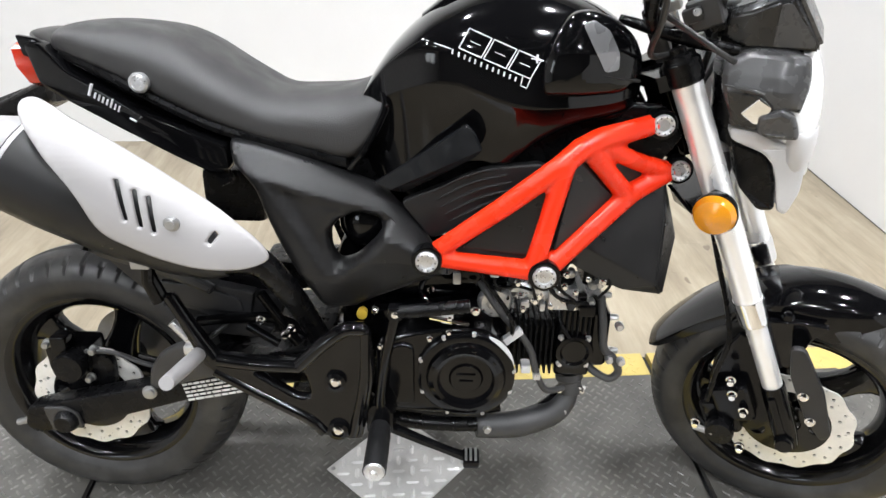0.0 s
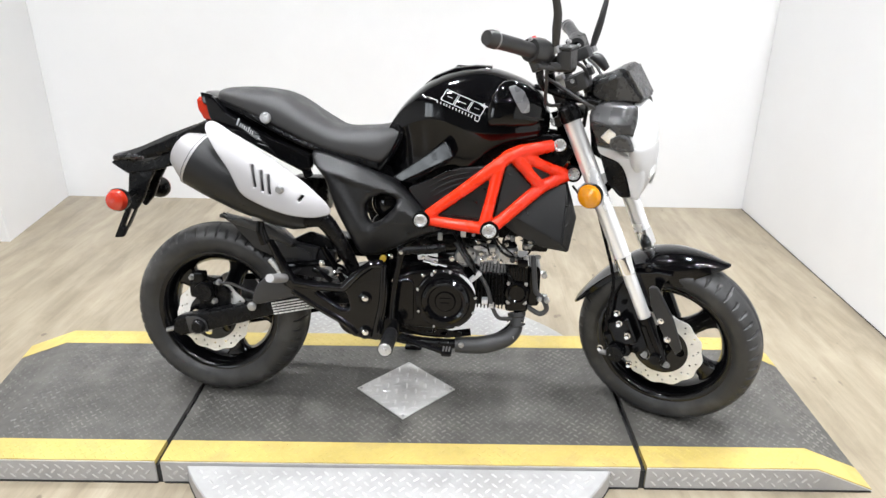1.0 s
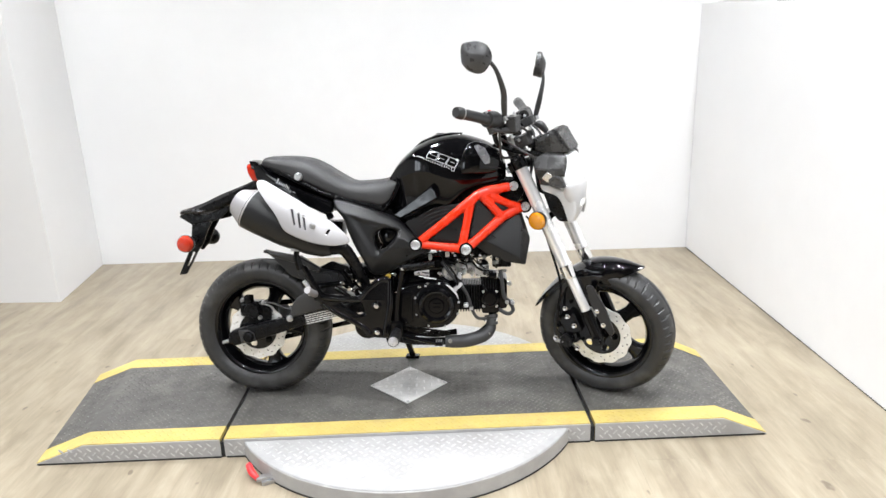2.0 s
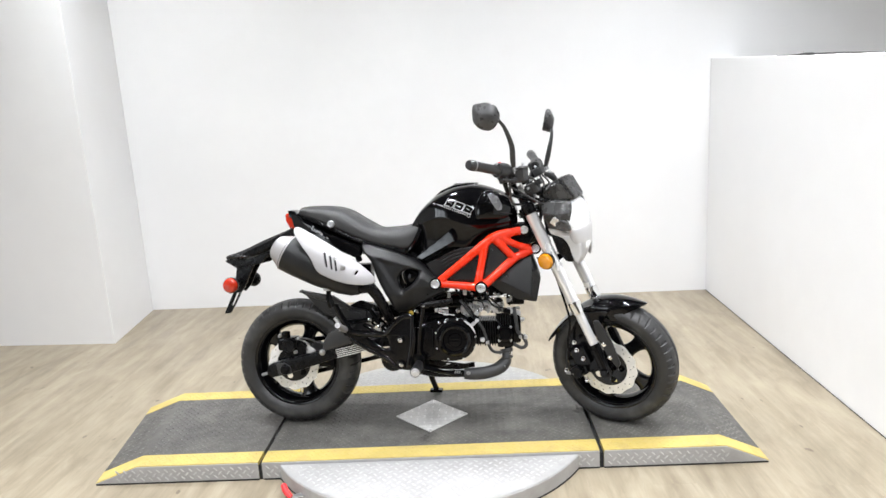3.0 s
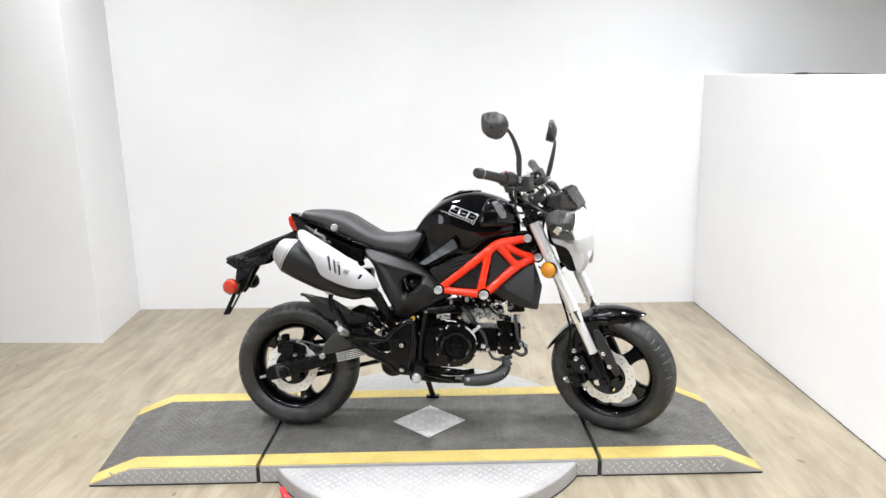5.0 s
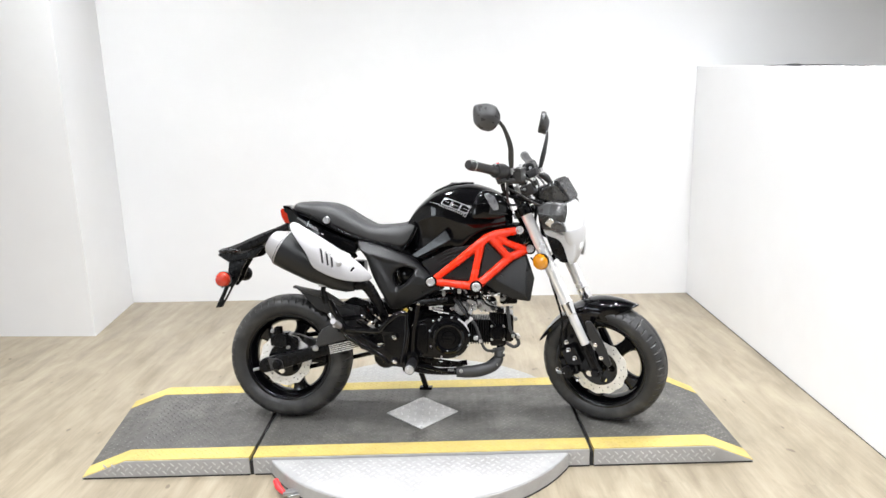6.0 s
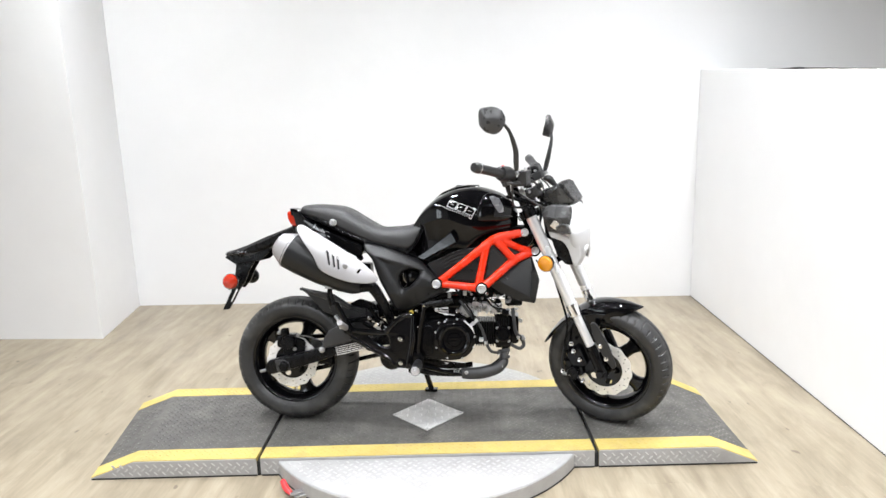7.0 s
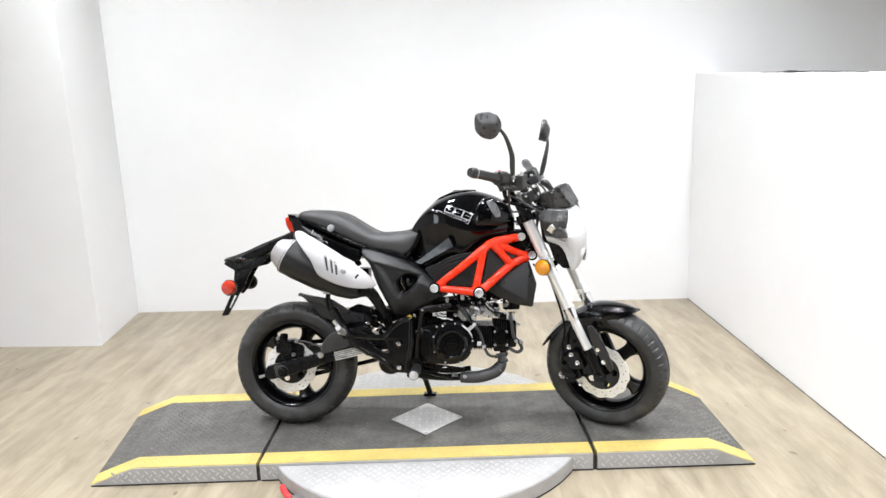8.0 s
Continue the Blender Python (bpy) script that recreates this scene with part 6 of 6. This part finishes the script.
    for x, z, hw, drop in curve(st, 4):
        thick = min(0.004, hw * 0.3)
        outer = [(-hw, -drop), (-hw * 1.01, -drop * 0.55), (-hw * 0.97, -drop * 0.25 - 0.003), (-hw * 0.80, -min(0.010, drop * 0.3)), (-hw * 0.42, -0.002), (0, 0), (hw * 0.42, -0.002), (hw * 0.80, -min(0.010, drop * 0.3)), (hw * 0.97, -drop * 0.25 - 0.003), (hw * 1.01, -drop * 0.55), (hw, -drop)]
        inner = [(y * (1 - thick / max(hw, 1e-3)), dz - thick * (1 - abs(y) / (1.01 * hw))) for y, dz in outer[::-1]]
        rows.append([(x, y, z + dz) for y, dz in outer + inner])
    f = part("front_fender", rings(rows), GLOSS, bike, "gloss black front mudguard", m, sharp=50)
    part("fender_stay", plate([rounded([(0.05, 0.22), (0.12, 0.205), (0.155, 0.19), (0.125, 0.172), (0.085, 0.12), (0.06, 0.12)], 0.008)], -0.082, -0.068, 0.003), GLOSS, f, "", m)
    part("fender_bolt", lathe([(0, 0), (0.010, 0), (0.010, 0.006), (0.006, 0.009), (0, 0.009)], (0.098, -0.070, 0.215), (0, -1, 0), 16), FRAME, f, "", m)
    # turn signals on the fork
    for s in (-1, 1):
        g = part("front_signal", lathe([(0, -0.034), (0.012, -0.034), (0.027, -0.014), (0.031, 0.0), (0.031, 0.005), (0, 0.005)], (0.055, s * 0.150, 0.453), (-0.12, s, 0.05), 32), SATIN, bike, "amber turn signal on the fork", m)
        part("lens", lathe([(0.0295, 0.004), (0.0295, 0.010), (0.025, 0.017), (0.013, 0.0215), (0, 0.0225)], (0.055, s * 0.150, 0.453), (-0.12, s, 0.05), 32), AMBER, g, "amber lens", m)
        part("stalk", tube([(0.05, s * 0.09, 0.468), (0.057, s * 0.13, 0.464)], 0.008, 10), SATIN, g, "", m)
    part("signal_wire", tube([(0.055, -0.13, 0.44), (0.03, -0.12, 0.425), (0.005, -0.09, 0.44), (-0.02, -0.06, 0.47)], 0.003, 8, 5), SATIN, bike, "thin black wire", m)
    # headlight in an upright frame: dark cowl, silver chin, clear lens, black bucket
    u = m @ Matrix.Translation((0.15, 0, 0.53)) @ pose(0, 0, 0, 0, RAKE, 0)

    def hoop(z, xb, xf, hw, n=32, e=2.5):
        cx, rx = (xb + xf) / 2, (xf - xb) / 2
        out = []
        for j in range(n):
            a = 2 * math.pi * j / n
            c, k = math.cos(a), math.sin(a)
            out.append((cx + rx * math.copysign(abs(c) ** (2 / e), c), hw * math.copysign(abs(k) ** (2 / e), k), z))
        return out
    h = part("headlight", rings([hoop(*r) for r in curve([(-0.006, -0.078, 0.016, 0.089), (0.03, -0.088, 0.022, 0.095), (0.065, -0.092, 0.024, 0.093), (0.09, -0.086, 0.014, 0.080), (0.100, -0.07, 0.0, 0.06)], 4)]), COWL, bike, "headlight with dark cowl, clear lens and silver chin", u, 50)
    part("lens", rings([hoop(*r) for r in curve([(-0.050, -0.01, 0.045, 0.070), (-0.03, -0.02, 0.049, 0.082), (0.0, -0.025, 0.049, 0.088), (0.03, -0.025, 0.045, 0.088), (0.06, -0.022, 0.037, 0.080), (0.082, -0.02, 0.025, 0.066), (0.094, -0.01, 0.016, 0.045)], 4)]), LENS, h, "clear headlight lens", u, 60)
    part("chin", rings([hoop(*r) for r in curve([(-0.150, 0.008, 0.020, 0.012), (-0.138, 0.005, 0.030, 0.030), (-0.105, 0.003, 0.043, 0.054), (-0.07, 0.000, 0.050, 0.074), (-0.04, -0.002, 0.052, 0.087), (-0.012, -0.005, 0.050, 0.091), (-0.003, -0.007, 0.046, 0.089)], 3)]), SILVER, h, "silver painted chin", u, 40)
    def taper(x, z):
        return 0.55 * max(0.0, x + 0.005) + 0.06 * max(0.0, z - 0.07)
    for k in (-1, 1):
        def side(name, outline, y0, y1, bevel, material, label="", parent=h, r=0.005, ease=1.0, lean=0.0):
            b = plate([rounded(outline, r)], y0, y1, bevel)
            if lean:
                gridded(b)
            for v in b.verts:
                v.co.y = k * (v.co.y - ease * taper(v.co.x, v.co.z) - lean * max(0.0, v.co.z - 0.052))
            return part(name, b, material, parent, label, u, 40)
        side("cowl_panel", [(-0.089, 0.082), (-0.088, 0.062), (-0.080, 0.040), (-0.068, 0.016), (-0.066, -0.002), (-0.030, -0.004), (0.002, 0.030), (0.020, 0.020), (0.022, 0.062), (0.016, 0.092), (-0.010, 0.097), (-0.055, 0.099)], 0.082, 0.102, 0.008, COWL, "satin dark grey side panel", r=0.008, lean=0.5)
        # dark plate on the panel puts the hollow's shade into colour
        rec = side("recess", [(-0.076, 0.050), (-0.032, 0.048), (-0.014, 0.034), (-0.018, 0.010), (-0.034, 0.002), (-0.060, 0.006), (-0.068, 0.024)], 0.098, 0.1035, 0.002, SMOKE, "dark plate painted as the shaded hollow under a ridge")
        # chrome patch added for the bright reflection on the cowl
        side("side_window", [(-0.054, 0.022), (-0.034, 0.046), (-0.017, 0.035), (-0.020, 0.014), (-0.034, 0.008)], 0.102, 0.1065, 0.003, CHROME, "chrome patch for a bright reflection on a facet", rec, 0.003)
        part("ridge", tube([(-0.080, k * 0.101, 0.056), (-0.052, k * 0.1035, 0.054), (-0.029, k * 0.1035, 0.050)], [0.0015, 0.003, 0.002], 8, 3), COWL, h, "", u)
        side("leaf", [(-0.031, 0.022), (-0.004, 0.034), (0.012, 0.026), (0.021, 0.006), (0.024, -0.008), (0.004, -0.008), (-0.020, -0.006), (-0.030, 0.002)], 0.094, 0.112, 0.006, COWL, "dark lower corner", ease=0.6)
        side("wing", [(-0.068, -0.001), (-0.022, -0.006), (0.006, -0.020), (0.030, -0.022), (0.044, -0.060), (0.046, -0.100), (0.036, -0.136), (0.022, -0.128), (0.010, -0.078), (0.000, -0.050), (-0.012, -0.037), (-0.058, -0.023)], 0.078, 0.096, 0.006, SILVER, "silver side band sweeping down to the chin", r=0.008)
        side("under_panel", [(-0.060, -0.024), (-0.012, -0.038), (0.001, -0.054), (0.010, -0.082), (0.020, -0.130), (-0.002, -0.128), (-0.036, -0.094)], 0.066, 0.090, 0.006, SATIN, "black panel under the band", r=0.008)
    part("position_lamp", box(0.032, 0.0515, -0.024, 0.024, -0.092, -0.066, 0.006), LENS, h, "", u)
    part("bucket", rings([hoop(*r) for r in ((-0.140, -0.020, 0.020, 0.030), (-0.12, -0.036, 0.022, 0.056), (-0.09, -0.052, 0.026, 0.076), (-0.045, -0.066, 0.020, 0.086), (-0.03, -0.095, -0.02, 0.084), (0.06, -0.105, -0.04, 0.084))]), SATIN, h, "black side panels under the wings", u)
    # small hooded screen over the instrument
    hood = rings([[(x, y, z) for y, z in ((-w, b), (-w, b + 0.8 * (t - b)), (-w * 0.86, t), (0, t + 0.003), (w * 0.86, t), (w, b + 0.8 * (t - b)), (w, b))] for x, b, t, w in ((-0.092, 0.104, 0.142, 0.060), (-0.066, 0.099, 0.154, 0.066), (-0.036, 0.098, 0.172, 0.064), (-0.022, 0.098, 0.172, 0.062), (0.022, 0.096, 0.102, 0.052))])
    bmesh.ops.bevel(hood, geom=[e for e in hood.edges if e.calc_face_angle(0) > 0.4], offset=0.003, segments=2, affect="EDGES")
    sc = part("screen", hood, SMOKE, h, "small smoked fly screen", u)
    # paler than the hood: the front's lit look is put into the colour
    b = bmesh.new()
    rings([[(x + d * 0.6, y, z + d * 0.5) for x, y, z in ((-0.019, -0.052, 0.166), (0.021, -0.044, 0.103), (0.021, 0.044, 0.103), (-0.019, 0.052, 0.166))] for d in (0.0, 0.006)], bm=b)
    part("screen_face", b, COWL, sc, "front face of the screen, its lit look put into the colour", u)
    # plates added over the hood's sides to carry the same lit look
    for k in (-1, 1):
        b = plate([rounded([(-0.034, 0.155), (-0.023, 0.157), (0.015, 0.109), (0.018, 0.101), (-0.034, 0.101)], 0.003)], -0.0012, 0.0012, 0.0006)
        for v in b.verts:
            v.co.y += k * (0.0628 - 0.227 * (v.co.x + 0.022))
        part("screen_side", b, COWL, sc, "added side plate with the lit look of the screen's front", u)
    ins = part("instrument", rings([oval(x, 0, z, hw, hz, 24, 3.4) for x, z, hw, hz in ((-0.112, 0.116, 0.042, 0.016), (-0.104, 0.120, 0.052, 0.024), (-0.085, 0.122, 0.054, 0.026), (-0.07, 0.122, 0.05, 0.02))]), SATIN, bike, "black instrument pod", u)
    part("stay", box(-0.10, -0.02, -0.05, 0.05, 0.095, 0.108, 0.004), SATIN, ins, "", u)
    # handlebar
    H = [(0.020, 0.0, 0.712), (0.022, 0.06, 0.714), (0.050, 0.11, 0.755), (0.078, 0.165, 0.792), (0.083, 0.23, 0.812), (0.074, 0.29, 0.838), (0.064, 0.34, 0.860)]
    def side_of(s, x, y, z):
        return (x, -y, z) if s < 0 else (x - 0.34 * y, 1.08 * y, z - 0.03 * y)
    bar = part("handlebar", tube([side_of(-1, *q) for q in H[::-1]] + [side_of(1, *q) for q in H[1:]], 0.011, 14, 5), FRAME, bike, "black handlebar with rubber grips", m)
    for s in (-1, 1):
        g = [side_of(s, *q) for q in H[4:]]
        part("grip", tube(g, [0.0165, 0.0165, 0.0165], 18, 4), SHELL, bar, "black rubber grip", m)
        part("bar_end", tube([side_of(s, 0.0645, 0.338, 0.859), side_of(s, 0.061, 0.352, 0.866), side_of(s, 0.059, 0.362, 0.870)], [0.0185, 0.0185, 0.015], 18), SHELL, bar, "black bar end", m)
        part("bar_end_ring", tube([side_of(s, 0.0648, 0.337, 0.8585), side_of(s, 0.0638, 0.341, 0.8605)], 0.0189, 18), CAST, bar, "", m)
        part("switch_housing", tube([side_of(s, 0.080, 0.170, 0.795), side_of(s, 0.084, 0.205, 0.804), side_of(s, 0.082, 0.238, 0.815)], [0.02, 0.024, 0.021], 16), SHELL, bar, "", m)
        part("lever_perch", box(-0.025, 0.025, -0.019, 0.019, -0.016, 0.016, 0.008), SHELL, bar, "", m @ Matrix.Translation(side_of(s, 0.087, 0.139, 0.768)))
        if s < 0:
            part("lever", tube([(0.112, -0.150, 0.750), (0.104, -0.180, 0.757), (0.094, -0.215, 0.768), (0.086, -0.245, 0.780)], [0.007, 0.006, 0.0055, 0.006], 10, 5), SHELL, bar, "black hand lever", m)
            part("throttle_housing", tube([(0.082, -0.168, 0.795), (0.085, -0.20, 0.806), (0.081, -0.238, 0.817)], [0.022, 0.029, 0.025], 20, 3), SHELL, bar, "", m)
            part("throttle_box", box(0.060, 0.092, -0.225, -0.190, 0.768, 0.800, 0.006), SHELL, bar, "", m)
            part("throttle_knuckle", tube([(0.07, -0.20, 0.775), (0.055, -0.185, 0.745), (0.05, -0.165, 0.72)], [0.010, 0.008, 0.006], 10, 4), SATIN, bar, "", m)
        # mirrors: blade-like stem and a creased shell, the far one seen on edge
        head = Vector((0.168, -0.300, 0.988)) if s < 0 else Vector((0.122, 0.260, 0.939))
        joint = Vector((0.190, -0.284, 0.962)) if s < 0 else Vector((0.132, 0.250, 0.906))
        root = Vector((0.113, -0.180, 0.800)) if s < 0 else Vector((0.050, 0.212, 0.768))
        mid1, mid2 = root.lerp(joint, 0.42) + Vector((0.014, -s * 0.012, 0.002)), root.lerp(joint, 0.78) + Vector((0.012, -s * 0.006, 0))
        mi = part("mirror", tube([root, root.lerp(mid1, 0.5), mid1, mid2, joint], [0.0080, 0.0105, 0.0095, 0.0066, 0.0052], 10, 5, None, 0.7), SHELL, bike, "black mirror on a curved blade-like stem", m, 30)
        part("mirror_nut", lathe([(0, 0), (0.012, 0), (0.012, 0.014), (0, 0.016)], root - Vector((0, 0, 0.012)), (0, 0, 1), 6), CAST, mi, "", m)
        place = m @ Matrix.Translation(head) @ pose(0, 0, 0, 0, RAKE, 0) @ (pose(0, 0, 0, 0, 4, -62) if s < 0 else pose(0, 0, 0, 0, 14, 20))
        rim = [(-0.048, 0.023), (-0.042, 0.041), (0.002, 0.044), (0.032, 0.031), (0.044, 0.004), (0.041, -0.018), (0.022, -0.040), (0.0, -0.046), (-0.032, -0.035), (-0.048, -0.018)]
        rim = rounded([(y * (1 if s < 0 else -1), z) for y, z in rim], 0.012, 3)
        rows = [[(d, sc * y, sc * z + lift) for y, z in rim] for d, sc, lift in ((-0.008, 0.95, 0), (-0.004, 1.0, 0), (0.006, 1.0, 0.0), (0.009, 0.985, -0.001), (0.012, 0.94, -0.004), (0.020, 0.84, -0.010), (0.028, 0.62, -0.012), (0.031, 0.42, -0.012), (0.032, 0.1, -0.012))]
        part("mirror_shell", rings(rows), MIRSHELL, mi, "dark grey creased mirror shell", place, 22)
        part("mirror_glass", lathe([(0, 0.0), (0.0405, 0.0), (0.041, -0.0012), (0, -0.0012)], (-0.0082, 0, 0), (1, 0, 0), 28), MIRROR, mi, "mirror glass", place)
    up = m @ Matrix.Translation((0.122, -0.160, 0.770)) @ pose(0, 0, 0, 0, RAKE, 0)
    rv = part("reservoir", box(-0.016, 0.016, -0.023, 0.023, -0.024, 0.020, 0.005, 3), SHELL, bar, "black brake fluid reservoir", up)
    part("cap", box(-0.018, 0.018, -0.025, 0.025, 0.020, 0.026, 0.002), SHELL, rv, "dark reservoir cap", up)
    for x in (-0.011, 0.011):
        part("cap_screw", bolt(x, -0.014, 0.026, 0.003, 0.002, (0, 0, 1)), BOLT, rv, "", up)
    part("master_cylinder", tube([(0.118, -0.135, 0.748), (0.104, -0.175, 0.758), (0.094, -0.205, 0.770)], [0.011, 0.011, 0.008], 12, 3), SHELL, bar, "", m)
    part("kill_switch", box(0.074, 0.088, -0.212, -0.196, 0.826, 0.842, 0.003), REDGRIP, bar, "red switch", m)
    for s in (-1, 1):
        part("bar_clamp", box(0.010, 0.036, s * 0.034, s * 0.056, 0.655, 0.734, 0.006), SHELL, bar, "", m)
    part("ignition_barrel", lathe([(0, 0), (0.018, 0), (0.018, 0.03), (0, 0.032)], (0.04, 0, 0.62), (0, 0, 1), 18), SHELL, bar, "", m)
    for x, y, z in ((0.10, -0.17, 0.799), (0.13, -0.135, 0.799), (0.045, -0.045, 0.742), (0.045, 0.045, 0.742), (0.02, -0.045, 0.742), (0.09, -0.235, 0.835), (0.04, 0.15, 0.785)):
        part("clamp_bolt", bolt(x, y, z, 0.0045, 0.006, (0, -0.4, 1)), BOLT, bar, "", m)
    # clutter between the bar and the fork clamps
    for x, y, z, w, h, mt in ((0.082, -0.085, 0.712, 0.026, 0.020, SHELL), (0.104, -0.060, 0.690, 0.020, 0.026, SATIN), (0.066, -0.100, 0.735, 0.018, 0.014, CAST), (0.120, -0.050, 0.722, 0.016, 0.022, SHELL), (0.096, -0.110, 0.742, 0.022, 0.014, SATIN), (0.074, -0.055, 0.672, 0.018, 0.016, CAST)):
        part("connector", box(x - w / 2, x + w / 2, y - 0.010, y + 0.010, z - h / 2, z + h / 2, 0.004), mt, bar, "", m)
    for x, y, z in ((0.090, -0.098, 0.716), (0.110, -0.074, 0.704), (0.128, -0.066, 0.735), (0.060, -0.112, 0.724)):
        part("clip", bolt(x, y, z, 0.004, 0.006, (0, -1, 0.3)), BOLT, bar, "", m)
    part("hose_run", tube([(-0.012, -0.078, 0.738), (0.030, -0.080, 0.708), (0.072, -0.076, 0.676), (0.122, -0.070, 0.645)], [0.006, 0.0085, 0.009, 0.007], 12, 5), SATIN, bar, "black brake hose and loom", m)
    part("clamp_block", box(0.074, 0.118, -0.090, -0.050, 0.688, 0.730, 0.008, 3), SHELL, bar, "dark grey handlebar clamp block", m)
    part("bright_bracket", plate([rounded([(0.028, 0.742), (0.062, 0.734), (0.058, 0.704), (0.046, 0.702)], 0.003)], -0.074, -0.070, 0.001), CAST, bar, "bare metal bracket", m)
    part("clutch_perch", tube([(0.040, 0.198, 0.744), (0.060, 0.200, 0.734), (0.070, 0.205, 0.700)], [0.009, 0.015, 0.010], 14, 4), SHELL, bar, "dark clutch lever perch", m)
    part("lever_pivot", lathe([(0, 0), (0.008, 0), (0.009, 0.004), (0.009, 0.034), (0, 0.036)], (0.108, -0.145, 0.745), (0, 0, 1), 14), BOLT, bar, "", m)
    part("left_switch", box(-0.012, 0.036, 0.195, 0.245, 0.760, 0.815, 0.010, 3), SHELL, bar, "", m)
    part("left_switch_button", box(-0.016, -0.010, 0.21, 0.23, 0.79, 0.805, 0.002), AMBER, bar, "", m)
    runs = (((0.105, -0.20, 0.81), (0.07, -0.19, 0.74), (0.03, -0.14, 0.69), (0.05, -0.07, 0.66), (0.02, -0.03, 0.58)),
            ((0.11, -0.13, 0.77), (0.125, -0.09, 0.73), (0.10, -0.05, 0.68), (0.05, -0.03, 0.60)),
            ((0.02, 0.19, 0.765), (0.05, 0.13, 0.71), (0.05, 0.06, 0.65), (0.0, 0.02, 0.56)),
            ((0.06, 0.13, 0.745), (0.09, 0.09, 0.71), (0.10, 0.05, 0.65), (0.04, 0.03, 0.58)),
            ((0.040, -0.125, 0.752), (0.070, -0.12, 0.712), (0.106, -0.12, 0.664), (0.118, -0.10, 0.640)))
    for r in runs:
        part("cable", tube(r, 0.0042, 8, 6), SHELL, bar, "black control cable", m)


wheels()
swingarm()
inner_parts()
shock()
muffler()
seat()
tail()
tank()
covers()
engine()
engine_fittings()
controls()
front()



# ---- floor, last: one plank after another, running away from the camera ----
def floor():
    fl = setting("floor", box(LEFT, FAR, FRONT, BACK, -0.08, -0.0035), UNDER, "light oak vinyl plank floor", ROOM)
    W, L = 0.18, 1.22
    me = finish(box(-W / 2 + 0.0001, W / 2 - 0.0001, -L / 2 + 0.0001, L / 2 - 0.0001, -0.0034, 0.0))
    me.materials.append(PLANK)
    rng = random.Random(7)
    near, far = [], []
    for i in range(int((FAR - LEFT) / W) + 1):
        off = rng.uniform(0, L)
        y = FRONT - off
        while y < BACK + L:
            x = LEFT + W * (i + 0.5)
            (near if -2.8 < x < 1.8 and -2.4 < y < BACK + 0.7 else far).append((x, y))
            y += L
    for x, y in near[:300]:
        ob = new("plank", me)
        ob.parent = fl
        ob.matrix_world = ROOM @ pose(x, y, 0)
    verts, faces = [], []
    for x, y in near[300:] + far:
        x0, x1, y0, y1 = max(LEFT, x - W / 2 + 0.0001), min(FAR, x + W / 2 - 0.0001), max(FRONT, y - L / 2 + 0.0001), min(BACK, y + L / 2 - 0.0001)
        if x1 > x0 and y1 > y0:
            k = len(verts)
            verts += [(x0, y0, 0), (x1, y0, 0), (x1, y1, 0), (x0, y1, 0)]
            faces.append((k, k + 1, k + 2, k + 3))
    m2 = bpy.data.meshes.new("planks")
    m2.from_pydata([tuple(ROOM @ Vector(v)) for v in verts], [], faces)
    m2.materials.append(PLANK)
    rest = new("far_planks", m2)
    rest.parent = fl
    tagged(rest, kind="stuff")


floor()
